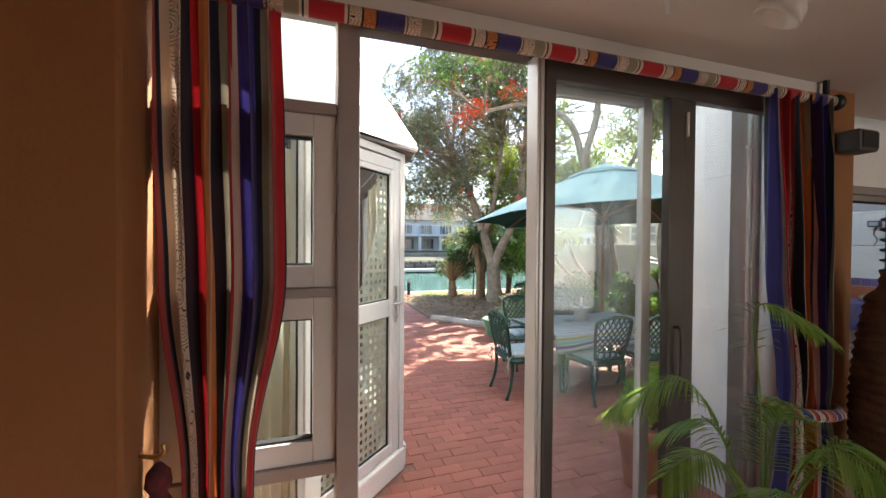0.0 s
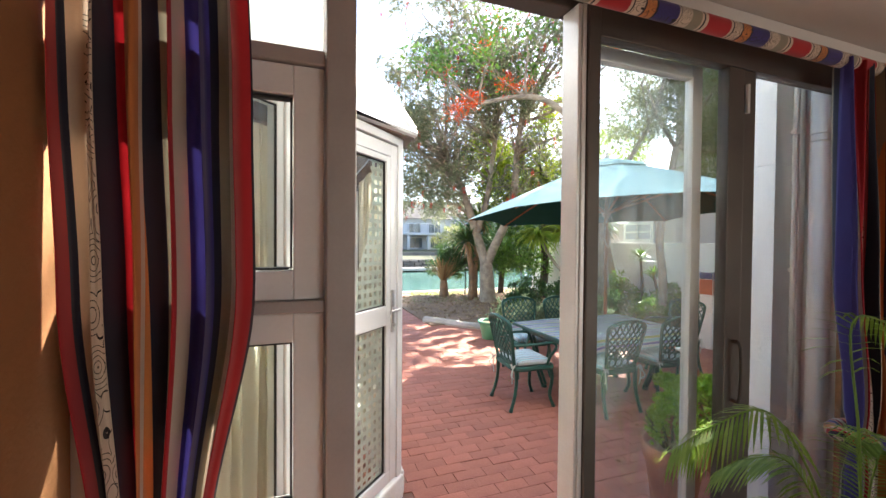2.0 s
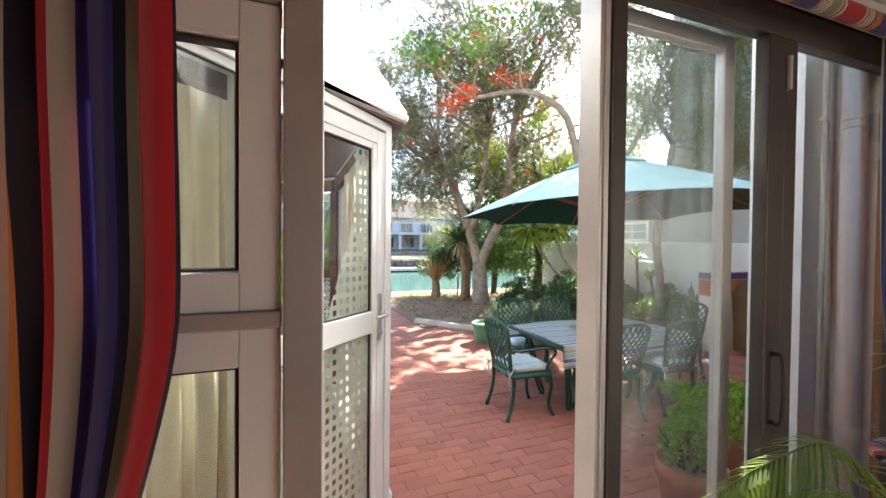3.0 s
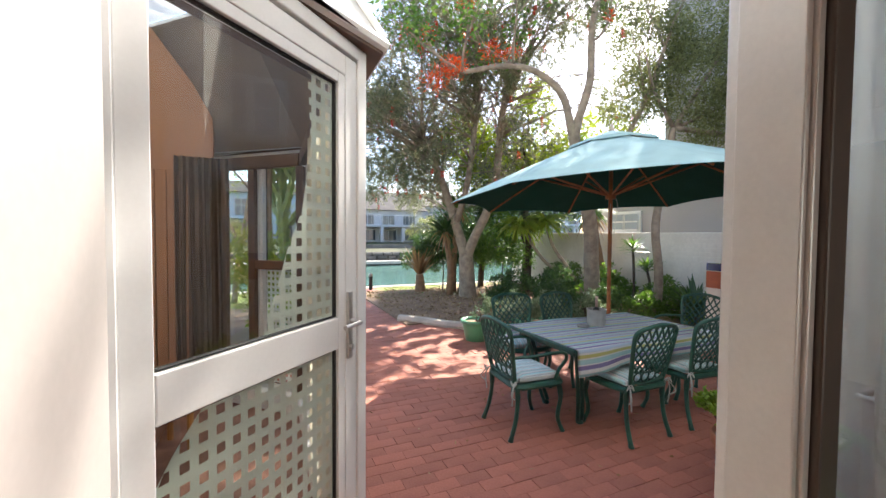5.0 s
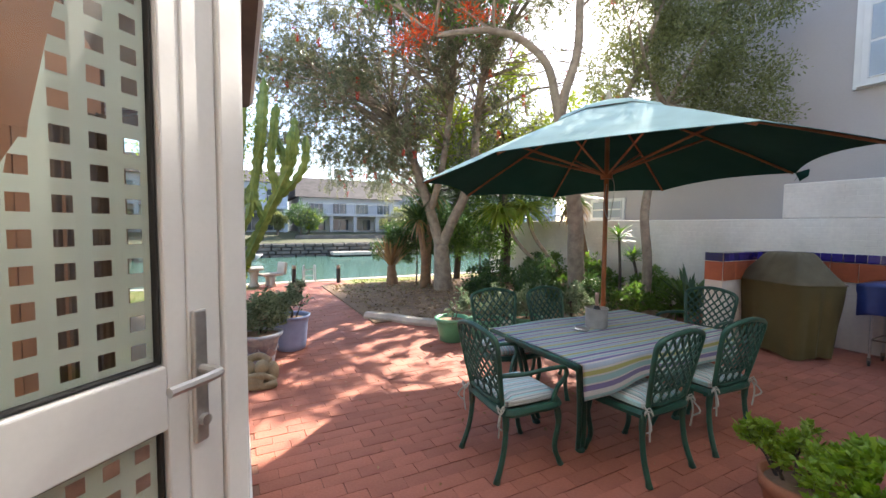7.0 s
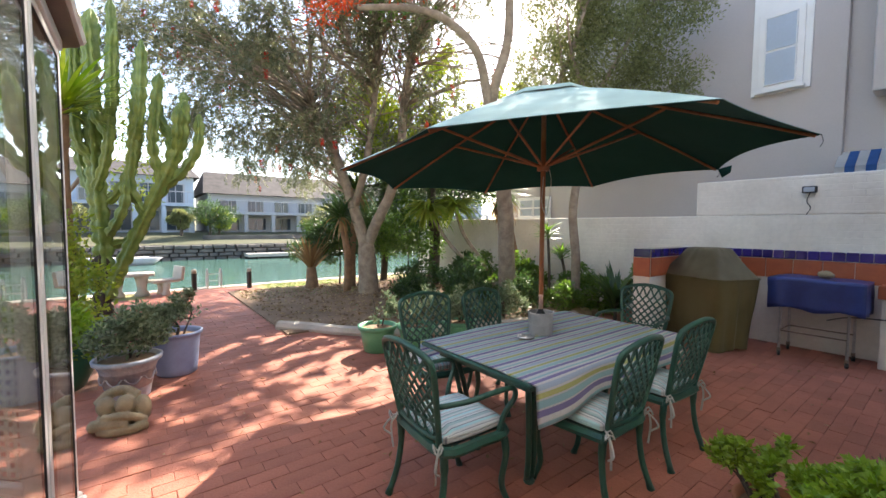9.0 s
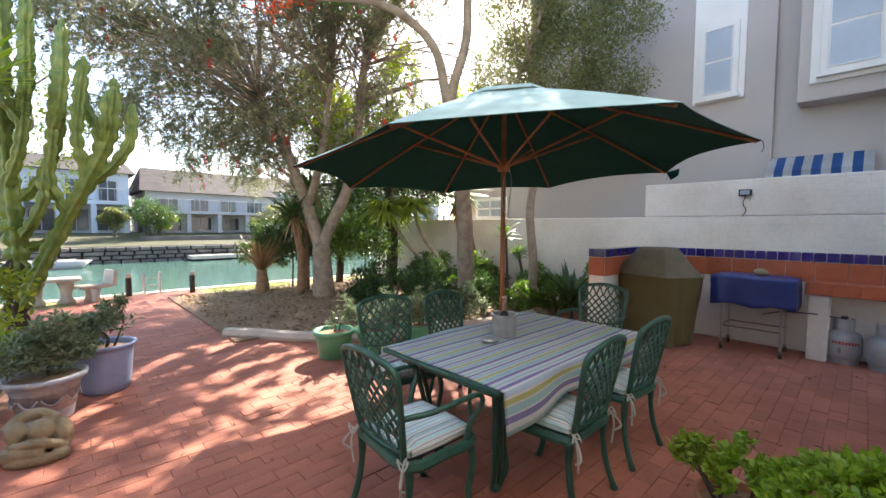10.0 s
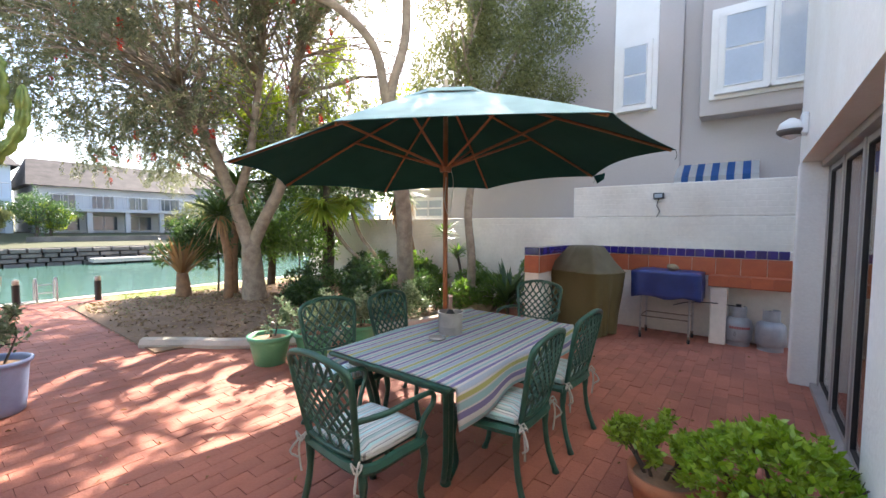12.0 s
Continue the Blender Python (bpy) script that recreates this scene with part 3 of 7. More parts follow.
door = tagged(new("door_1"), "open sliding glass door with bronze and silver aluminium frames", "door", kind="structure")
bm = bmesh.new()
box(bm, (0.990, 1.545, FLOOR_Z), (1.042, 1.60, 2.52), bevel=0.004)
part("edge_post", bm, ALUDARK, door)
bm = bmesh.new()
for x0, x1, y0 in ((0.955, 0.968, 1.56), (0.970, 0.988, 1.555), (0.991, 1.012, 1.603)):
    box(bm, (x0, y0, FLOOR_Z), (x1, 1.65, 2.50), bevel=0.003)
part("stile", bm, ALU, door, "stacked silver door stiles")
bm = bmesh.new()
box(bm, (0.188, 1.60, 2.50), (0.953, 1.68, 2.56), bevel=0.004)
box(bm, (1.044, 1.55, 2.396), (2.757, 1.604, 2.56), bevel=0.004)
box(bm, (0.955, 1.606, 2.502), (2.757, 1.68, 2.56), bevel=0.004)
part("head", bm, ALUDARK, door, "bronze door head")
bm = bmesh.new()
box(bm, (1.705, 1.55, FLOOR_Z), (1.80, 1.600, 2.394), bevel=0.004)
box(bm, (1.804, 1.555, FLOOR_Z), (1.877, 1.63, 2.394), bevel=0.004)
box(bm, (2.68, 1.555, FLOOR_Z), (2.757, 1.62, 2.394), bevel=0.004)
box(bm, (1.044, 1.56, FLOOR_Z), (2.68, 1.602, 0.13), bevel=0.004)
part("mullion", bm, ALUDARK, door, "bronze mullion")
bm = bmesh.new()
for z in (2.27, 0.36):
    tube(bm, [(1.81, 1.545, z - 0.06), (1.81, 1.545, z + 0.06)], 0.009, 8)
part("hinge", bm, ALU, door, "silver hinge")
part("handle", bar(smooth_line([(1.752, 1.55, 1.25), (1.752, 1.515, 1.23), (1.752, 1.515, 1.02), (1.752, 1.55, 1.0)], 4), 0.008), ALUDARK, door)
for x0, x1 in ((1.042, 1.705), (1.877, 2.68)):
    ob = part("pane", block((x0 - 0.003, 1.578, 0.13), (x1 + 0.003, 1.582, 2.395)), TINTGLASS, door)
    ob.visible_shadow = False
leaf = part("sliding_leaf", bmesh.new(), ALU, door)
leaf.matrix_basis = pose(0.028, 0.07, 0)
bm = bmesh.new()
frame_rect(bm, 1.014, 1.69, 0.08, 2.44, 0.058, 1.606, 1.648, I4)
part("leaf_frame", bm, ALU, leaf, "silver frame of the slid-back leaf")
ob = part("pane", block((1.07, 1.625, 0.13), (1.64, 1.629, 2.39)), DUSTYGLASS, leaf)
ob.visible_shadow = False
bm = bmesh.new()
box(bm, (1.652, 1.649, 1.02), (1.678, 1.660, 1.24), bevel=0.004)
tube(bm, smooth_line([(1.665, 1.655, 1.17), (1.665, 1.69, 1.17), (1.69, 1.70, 1.165), (1.76, 1.698, 1.165)], 4), 0.008)
part("lever", bm, ALU, leaf, "silver lever handle")
bm = bmesh.new()
for y in (1.66, 1.69):
    box(bm, (0.188, y - 0.006, FLOOR_Z), (1.66, y + 0.006, FLOOR_Z + 0.018))
part("track", bm, ALU, door, "silver floor track")

# curtain rail wrapped in the striped cloth
rail = thing("curtain_rail", "curtain rail wrapped in colourful striped fabric", "curtain rail")
bm = tube(bmesh.new(), [(-0.45 + i * 0.02, 1.43, 2.447 + 0.00002 * i) for i in range(159)], 0.031, 12)
uv = bm.loops.layers.uv.new("UVMap")
for f in bm.faces:
    for lp in f.loops:
        lp[uv].uv = (lp.vert.co.x, lp.vert.co.z * 4)
part("sleeve", bm, RAILSTRIPE, rail, "striped fabric sleeve", smooth=True)
bm = lathe(bmesh.new(), [(0.012, 0), (0.035, 0.01), (0.045, 0.035), (0.035, 0.06), (0.012, 0.075)], 16)
bm.transform(pose(2.712, 1.43, 2.45, 0, 90, 0))
part("finial", bm, BLACK, rail, "dark round finial", smooth=True)
bm = bmesh.new()
for x in (-0.35, 2.66):
    part("bracket", block((x - 0.012, 1.42, 2.475), (x + 0.012, 1.44, CEIL_Z)), BLACK, rail)
bm = bmesh.new()
box(bm, (-0.45, 1.462, 2.50), (2.72, 1.535, CEIL_Z - 0.002))
struct("trim", bm, CEIL, "pale ceiling batten above the curtain rail", "trim")


def curtain(name, label, x0, x1, z0, z1, profile, y=1.43, folds=9, depth=0.045, phase=0.0, per=0.62, fabric=CURTAIN, u0=0.0, axis=None, lap=0.12):
    """A hanging curtain. profile: (height fraction, left shift, right shift, fold depth factor) from foot to head."""
    bm = bmesh.new()
    uv = bm.loops.layers.uv.new("UVMap")
    nu, nv = 140, 40
    grid = []
    for j in range(nv + 1):
        v = j / nv
        for a, b in zip(profile, profile[1:]):
            if a[0] <= v <= b[0] + 1e-9:
                k = (v - a[0]) / (b[0] - a[0])
                k = k * k * (3 - 2 * k)
                l, r, dp = (a[i] + (b[i] - a[i]) * k for i in (1, 2, 3))
        row = []
        for i in range(nu + 1):
            u = i / nu
            w = 2 * math.pi * folds * u + phase
            amp = lap * (0.35 + 0.65 * v) * (1 + 0.5 * math.sin(2.1 * u * folds + 1.7))
            drift = 0.9 * math.sin(v * 2.2 + u * 4.0) + 0.5 * v
            px = x0 + l + (x1 + r - x0 - l) * (u + 0.018 * math.sin(w * 0.5 + v * 2.0) + amp / folds * math.sin(w + drift) * min(1, 6 * u, 6 * (1 - u)))
            py = y + depth * dp * (math.cos(w + drift + 0.5 * math.sin(v * 3 + u * 5)) + 0.3 * math.sin(2.3 * w + v * 1.5))
            row.append(bm.verts.new((px, py, z0 + (z1 - z0) * v)))
        grid.append(row)
    for j in range(nv):
        for i in range(nu):
            f = bm.faces.new((grid[j][i], grid[j][i + 1], grid[j + 1][i + 1], grid[j + 1][i]))
            for lp, (a, b) in zip(f.loops, ((i, j), (i + 1, j), (i + 1, j + 1), (i, j + 1))):
                lp[uv].uv = (u0 + a / nu * per, z0 + (z1 - z0) * b / nv)
    ob = part(name, bm, fabric, None, smooth=True)
    if axis:
        ob.matrix_basis = axis
    return tagged(ob, label, "curtain")


curtain("curtain", "long curtain in red, navy, orange and cream stripes, gathered", -0.452, -0.092, 0.09, 2.45,
        [(0, 0.13, -0.10, 0.8), (0.35, 0.08, -0.075, 0.9), (0.62, 0.012, 0.018, 1.0), (0.8, 0.0, 0.012, 1.0), (1, 0, 0, 0.7)], folds=6, depth=0.036, per=0.68, u0=0.0, lap=0.30)
curtain("curtain", "striped curtain tied back low beside the palm", 2.20, 2.69, 0.09, 2.45,
        [(0, 0.05, 0.08, 0.9), (0.22, 0.12, 0.07, 0.9), (0.29, 0.15, 0.06, 0.5), (0.36, 0.12, 0.05, 0.9), (0.62, 0.03, 0.02, 1.0), (1, 0, 0, 0.8)], folds=6, depth=0.045, per=0.80, phase=1.0, u0=0.49, lap=0.30)
tie = thing("curtain_tieback", "knotted tieback of striped fabric round the curtain", "tieback")
bm = bmesh.new()
tube(bm, [(2.53 + 0.24 * math.cos(a), 1.43 + 0.10 * math.sin(a), 0.79 - 0.03 * math.cos(a)) for a in (2 * math.pi * k / 24 for k in range(25))], 0.03, 8)
uv = bm.loops.layers.uv.new("UVMap")
for f in bm.faces:
    for lp in f.loops:
        lp[uv].uv = (lp.vert.co.x * 3 + lp.vert.co.z, lp.vert.co.z)
part("band", bm, CURTAIN, tie, smooth=True)
hook = thing("curtain_hook", "brass curtain hook with a hanging dark tassel figure", "hook", (-0.44, 1.36, 1.05))
part("hook_arm", bar(smooth_line([(-0.014, 0, 0), (0.03, -0.02, 0.0), (0.055, -0.03, 0.015), (0.05, -0.03, 0.04)], 5), 0.007), BRASS, hook, smooth=True)
bm = lathe(bmesh.new(), [(0.004, -0.28), (0.045, -0.27), (0.05, -0.2), (0.035, -0.13), (0.02, -0.10), (0.034, -0.075), (0.03, -0.04), (0.008, -0.012)], 14, (0.04, -0.03, 0))
part("tassel", bm, TASSEL, hook, smooth=True)

# right part of the room: window with sliding doors, speaker, wicker vase
sd = tagged(new("door_2"), "tall sliding glass doors in silver aluminium frames", "door", kind="structure")
bm = bmesh.new()
for x in (3.07, 3.78, 4.49, 5.20, 5.90):
    box(bm, (x, 1.925, 0.03), (x + 0.06, 1.975, 2.10), bevel=0.004)
for a, b in ((0.0, 0.05), (2.06, 2.119)):
    box(bm, (3.065, 1.90, a), (5.975, 2.02, b), bevel=0.004)
part("door_frame", bm, ALUIN, sd)
for x in (3.07, 3.78, 4.49, 5.20):
    bm = bmesh.new()
    frame_rect(bm, x + 0.062, x + 0.708, 0.052, 2.058, 0.045, 1.935, 1.965, I4)
    sash = part("sash", bm, ALUIN, sd)
    bm = bmesh.new()
    frame_rect(bm, x + 0.108, x + 0.662, 0.098, 2.012, 0.014, 1.940, 1.9665, I4)
    part("gasket", bm, RUBBER, sash, "black glazing seal")
    ob = part("pane", block((x + 0.10, 1.948, 0.09), (x + 0.67, 1.952, 2.02)), TINTGLASS, sash)
    ob.visible_shadow = False
sp = thing("wall_speaker", "small dark grey box speaker on a wall bracket", "speaker", (2.93, 1.43, 2.25))
part("case", block((-0.085, -0.06, -0.06), (0.085, 0.05, 0.06), bevel=0.012), SPEAKER, sp)
part("grille", block((-0.07, -0.067, -0.045), (0.07, -0.061, 0.045), bevel=0.002), BLACK, sp, "black mesh grille")
part("bracket", block((-0.02, 0.05, -0.02), (0.02, 0.072, 0.02)), BLACK, sp)
vase = thing("wicker_floor_vase", "tall dark wicker coil vase with a wire spiral top", "vase", (2.92, 1.22, FLOOR_Z))
prof = []
for i in range(60):
    z = i * 0.025
    r = 0.12 + 0.075 * math.sin(min(1, z / 1.45) * math.pi) + (0.008 if i % 2 else -0.006)
    prof.append((r * (0.72 if z > 1.35 else 1), z))
part("body", lathe(bmesh.new(), prof, 24), WICKER, vase, smooth=False)
part("spiral", bar([(0.085 * math.cos(k * 0.7), 0.085 * math.sin(k * 0.7), 1.46 + k * 0.006) for k in range(50)], 0.006, 6), BLACK, vase, "black wire spiral")
lamp = thing("ceiling_spotlight", "white bowl spotlight fixed under the ceiling", "ceiling lamp", (1.57, 0.93, CEIL_Z))
part("arm", bar([(0, 0, 0.0), (0, 0, -0.04)], 0.012), LAMPWHITE, lamp)
bm = lathe(bmesh.new(), [(0.015, 0.0), (0.03, -0.01), (0.058, -0.05), (0.066, -0.09), (0.06, -0.092), (0.05, -0.06), (0.02, -0.03)], 24)
bm.transform(pose(0, 0, -0.02, 25, 20, 0) @ Matrix.Diagonal((1.15, 1.15, 1.15, 1)))
part("shade", bm, LAMPWHITE, lamp, smooth=True)
rail2 = thing("ceiling_track", "thin white lamp track on the ceiling", "track", (1.25, 1.16, CEIL_Z))
part("bar", block((-0.07, -0.008, -0.014), (0.07, 0.008, 0.0), pose(0, 0, 0, 0, 0, 40)), LAMPWHITE, rail2)


# ---- glazed garden room beside the door ----
P0, P1, P2, P3 = Vector((-0.56, 1.70, 0)), Vector((0.655, 2.925, 0)), Vector((0.675, 4.95, 0)), Vector((-0.55, 6.17, 0))


def facet(a, b):
    """Pose of a wall facet: x runs from a to b, y points outwards, z up."""
    d = (b - a).normalized()
    return Matrix(((d.x, d.y, 0, a.x), (d.y, -d.x, 0, a.y), (0, 0, 1, 0), (0, 0, 0, 1)))


EAVE, PLINTH = 2.31, 0.16
FA, FB, FC = facet(P0, P1), facet(P1, P2), facet(P2, P3)
LA, LB, LC = (P1 - P0).length, (P2 - P1).length, (P3 - P2).length
bm = bmesh.new()
for m, l in ((FA, LA), (FB, LB), (FC, LC)):
    box(bm, (0.0, -0.12, 0.0), (l, 0.045, PLINTH), m, bevel=0.012)
struct("garden_room_plinth", bm, WHITEWALL, "white painted plinth under the garden room", "plinth")
room = tagged(new("garden_room"), "white framed glazed garden room with angled door and panels", "garden room", kind="structure")


def film(bm, m, u0, u1, z0, z1, d, edge, pitch=0.05, hole=0.026):
    """Frosted film with square holes, cut along edge(z), the least u that it covers."""
    nu, nz = int((u1 - u0) / pitch), int((z1 - z0) / pitch)
    pu, pz = (u1 - u0) / nu, (z1 - z0) / nz
    for j in range(nz):
        for i in range(nu):
            a, c = u0 + i * pu, z0 + j * pz
            if a + pu <= min(edge(c), edge(c + pz)):
                continue
            ha, hb, hc, hd = a + (pu - hole) / 2, a + (pu + hole) / 2, c + (pz - hole) / 2, c + (pz + hole) / 2
            for q in (((a, c), (a + pu, c), (a + pu, hc), (a, hc)), ((a, hd), (a + pu, hd), (a + pu, c + pz), (a, c + pz)),
                      ((a, hc), (ha, hc), (ha, hd), (a, hd)), ((hb, hc), (a + pu, hc), (a + pu, hd), (hb, hd))):
                q = [(max(u, edge(z)), z) for u, z in q]
                if max(u for u, z in q) - min(u for u, z in q) > 0.0005:
                    bm.faces.new([bm.verts.new(m @ Vector((u, d, z))) for u, z in q])


def cut_upper(z):
    return float(np.interp(z, (1.27, 1.42, 1.53, 1.66, 1.88, 2.15), (1.20, 1.265, 1.308, 1.377, 1.422, 1.405)))


def cut_lower(z):
    return float(np.interp(z, (0.2, 0.9, 1.06, 1.15), (0.80, 0.82, 0.93, 1.015)))


# door leaf sits at the P1 end of the first facet
D0, D1 = 0.80, 1.662
bm = bmesh.new()
for a, b in ((0.0, 0.05), (D0 - 0.05, D0 - 0.002), (D1 + 0.002, LA - 0.002)):
    box(bm, (a, -0.05, PLINTH), (b, 0.03, EAVE), FA, bevel=0.005)
box(bm, (0.05, -0.05, EAVE - 0.05), (LA - 0.04, 0.03, EAVE), FA, bevel=0.005)
part("jamb", bm, PVC, room)
gd = part("garden_door", bmesh.new(), PVC, room)
bm = bmesh.new()
frame_rect(bm, D0, D1, PLINTH + 0.01, EAVE - 0.06, 0.074, -0.03, 0.022, FA)
box(bm, (D1 - 0.116, -0.028, PLINTH + 0.085), (D1 - 0.075, 0.020, EAVE - 0.136), FA, bevel=0.003)
box(bm, (D0 + 0.075, -0.028, EAVE - 0.172), (D1 - 0.118, 0.020, EAVE - 0.136), FA, bevel=0.003)
part("stile", bm, PVC, gd)
part("mid_rail", block((D0 + 0.075, -0.029, 1.15), (D1 - 0.117, 0.021, 1.268), FA, bevel=0.004), PVC, gd)
bm = bmesh.new()
for z0, z1 in ((PLINTH + 0.085, 1.149), (1.269, EAVE - 0.173)):
    frame_rect(bm, D0 + 0.075, D1 - 0.117, z0, z1, 0.006, -0.012, 0.010, FA)
part("gasket", bm, RUBBER, gd, "black glazing seal")
ob = part("pane", block((D0 + 0.072, -0.002, 1.26), (D1 - 0.114, 0.002, EAVE - 0.165), FA), GLASS, gd)
ob.visible_shadow = False
ob = part("pane", block((D0 + 0.072, -0.002, PLINTH + 0.08), (D1 - 0.114, 0.002, 1.155), FA), GLASS, gd)
ob.visible_shadow = False
bm = bmesh.new()
film(bm, FA, D0 + 0.081, D1 - 0.123, 1.275, EAVE - 0.179, -0.004, cut_upper)
film(bm, FA, D0 + 0.081, D1 - 0.123, PLINTH + 0.091, 1.143, -0.004, cut_lower)
part("lattice_film", bm, FILM, gd, "frosted film with a lattice of square holes")
bm = bmesh.new()
box(bm, (D1 - 0.072, 0.022, 1.10), (D1 - 0.042, 0.034, 1.36), FA, bevel=0.004)
tube(bm, [FA @ Vector(p) for p in smooth_line([(D1 - 0.057, 0.03, 1.245), (D1 - 0.057, 0.075, 1.245), (D1 - 0.08, 0.085, 1.245), (D1 - 0.16, 0.08, 1.243)], 4)], 0.009)
tube(bm, [FA @ Vector((D1 - 0.057, 0.03, 1.145)), FA @ Vector((D1 - 0.057, 0.045, 1.145))], 0.011, 10)
part("lever_handle", bm, STEEL, gd, "steel lever handle on a long plate", smooth=False)


def lights(m, spans, cat="fixed_light"):
    for a, b in spans:
        o = part(cat, bmesh.new(), PVC, room)
        bm = bmesh.new()
        frame_rect(bm, a, b, PLINTH + 0.002, EAVE - 0.052, 0.036, -0.04, 0.018, m)
        part("frame", bm, PVC, o)
        bm = bmesh.new()
        frame_rect(bm, a + 0.036, b - 0.036, PLINTH + 0.038, EAVE - 0.088, 0.007, 0.004, 0.0175, m)
        part("gasket", bm, RUBBER, o, "black glazing seal")
        ob = part("pane", block((a + 0.030, 0.010, PLINTH + 0.05), (b - 0.030, 0.014, EAVE - 0.09), m), GLASS, o)
        ob.visible_shadow = False


lights(FA, ((0.052, D0 - 0.052),))
lights(FB, ((0.04, 0.66), (0.70, 1.32), (1.36, LB - 0.04)))
lights(FC, ((0.04, 0.56), (0.60, LC - 0.04)))
bm = bmesh.new()
film(bm, FC, 0.10, 0.50, PLINTH + 0.06, 1.30, -0.014, lambda z: 0.1)
part("lattice_film", bm, FILM, room, "frosted film with a lattice of square holes")
bm = bmesh.new()
for m, l in ((FB, LB), (FC, LC)):
    box(bm, (0.03, -0.05, EAVE - 0.05), (l - 0.03, 0.03, EAVE), m, bevel=0.004)
for m, us in ((FB, (0.0, 0.662, 1.322)), (FC, (0.0, 0.562, LC - 0.038))):
    for u in us:
        box(bm, (u, -0.05, PLINTH), (u + 0.036, 0.021, EAVE - 0.05), m, bevel=0.004)
part("post", bm, PVC, room)
# roof: eave, gutter and steep white panels under a flat top


def offset(p, q):
    return Vector(p) + Vector(q)


EV = [offset(P0, (-0.40, -0.02, 0)), offset(P1, (0.085, -0.035, 0)), offset(P2, (0.085, 0.035, 0)), offset(P3, (-0.3, 0.2, 0))]
HIP = [Vector((-1.05, 1.86, 0)), offset(P1, (-0.52, 0.25, 0)), offset(P2, (-0.52, -0.25, 0)), Vector((-0.9, 5.8, 0))]
roof = part("roof", bmesh.new(), ROOFWHITE, room)
ZE, ZH = EAVE + 0.055, 3.36
for i in range(3):
    bm = bmesh.new()
    lo, hi = (EV[i], EV[i + 1]), (HIP[i], HIP[i + 1])
    vs = [bm.verts.new((p.x, p.y, z)) for p, z in ((lo[0], ZE), (lo[1], ZE), (hi[1], ZH), (hi[0], ZH))]
    vs2 = [bm.verts.new((p.x * 0.97 - 0.02, p.y * 0.998, z - 0.03)) for p, z in ((lo[0], ZE), (lo[1], ZE), (hi[1], ZH), (hi[0], ZH))]
    bm.faces.new(vs)
    bm.faces.new(vs2[::-1])
    for k in range(4):
        bm.faces.new((vs[k], vs2[k], vs2[(k + 1) % 4], vs[(k + 1) % 4]))
    part("roof_panel", bm, ROOFWHITE, roof)
bm = bmesh.new()
for i in range(4):
    tube(bm, [(EV[i].x, EV[i].y, ZE + 0.012), (HIP[i].x, HIP[i].y, ZH + 0.012)], 0.02, 6)
part("hip_bar", bm, PVC, roof)
part("gutter", tube(bmesh.new(), [(p.x, p.y, ZE - 0.012) for p in EV], 0.028, 8), PVC, roof)
bm = bmesh.new()
vs = [bm.verts.new((p.x, p.y, ZH + 0.01)) for p in HIP] + [bm.verts.new((-2.6, 5.8, ZH + 0.01)), bm.verts.new((-2.6, 1.86, ZH + 0.01))]
bm.faces.new(vs)
part("top_panel", bm, ROOFWHITE, roof)
# added board: dark brown stands in for the shade under the white gutter
bm = bmesh.new()
for i, (p, q) in enumerate(((P0, P1), (P1, P2), (P2, P3))):
    vs = [bm.verts.new((v.x, v.y, z)) for z in (EAVE + 0.004, EAVE + 0.028) for v in (EV[i], EV[i + 1], q, p)]
    for f in ((3, 2, 1, 0), (4, 5, 6, 7), (0, 1, 5, 4), (1, 2, 6, 5), (2, 3, 7, 6), (3, 0, 4, 7)):
        bm.faces.new([vs[k] for k in f])
part("soffit", bm, DARKWOODSHADE, roof, "added dark brown board standing in for shade under the gutter")
LINING = cloth_mat("smoke-brown roof lining", (0.40, 0.32, 0.255), 0.45, rough=0.8, var=0.2)
for i in (1, 2):
    bm = bmesh.new()
    lo, hi = (EV[i], EV[i + 1]), (HIP[i], HIP[i + 1])
    mid = Vector((-1.6, 3.94, 0))
    vs = [bm.verts.new((p.x + (mid.x - p.x) * k, p.y + (mid.y - p.y) * k, z)) for p, z, k in ((lo[0], EAVE + 0.012, 0.07), (lo[1], EAVE + 0.012, 0.07), (hi[1], ZH - 0.06, 0.02), (hi[0], ZH - 0.06, 0.02))]
    bm.faces.new(vs)
    bmesh.ops.solidify(bm, geom=bm.faces[:], thickness=0.004)
    part("lining", bm, LINING, roof, "brown fabric lining under the roof panel")
bm = bmesh.new()
for m, l in ((FA, LA), (FB, LB), (FC, LC)):
    box(bm, (0.06, -0.11, 2.16), (l - 0.06, -0.055, 2.27), m, bevel=0.006)
for u in (0.02, 0.56, LC - 0.08):
    box(bm, (u, -0.10, PLINTH), (u + 0.075, -0.055, 2.158), FC, bevel=0.006)
box(bm, (0.10, -0.098, 1.26), (0.555, -0.058, 1.34), FC, bevel=0.005)
part("inner_frame", bm, DARKWOODSHADE, room, "dark brown timber inner frame")
struct("garden_room_floor", block((-2.8, 1.76, 0.0), (-0.45, 6.2, 0.12)), FLOORTILE, "clay tiled floor of the garden room", "floor")
struct("garden_room_wall", block((-2.75, 1.80, 0.12), (-2.65, 6.3, 3.3)), ROOMWALL, "terracotta coloured inner wall of the garden room", "wall")
struct("garden_room_wall_north", block((-2.64, 5.40, 0.12), (-0.12, 5.48, 3.3)), ROOMWALL, "terracotta coloured end wall of the garden room", "wall")
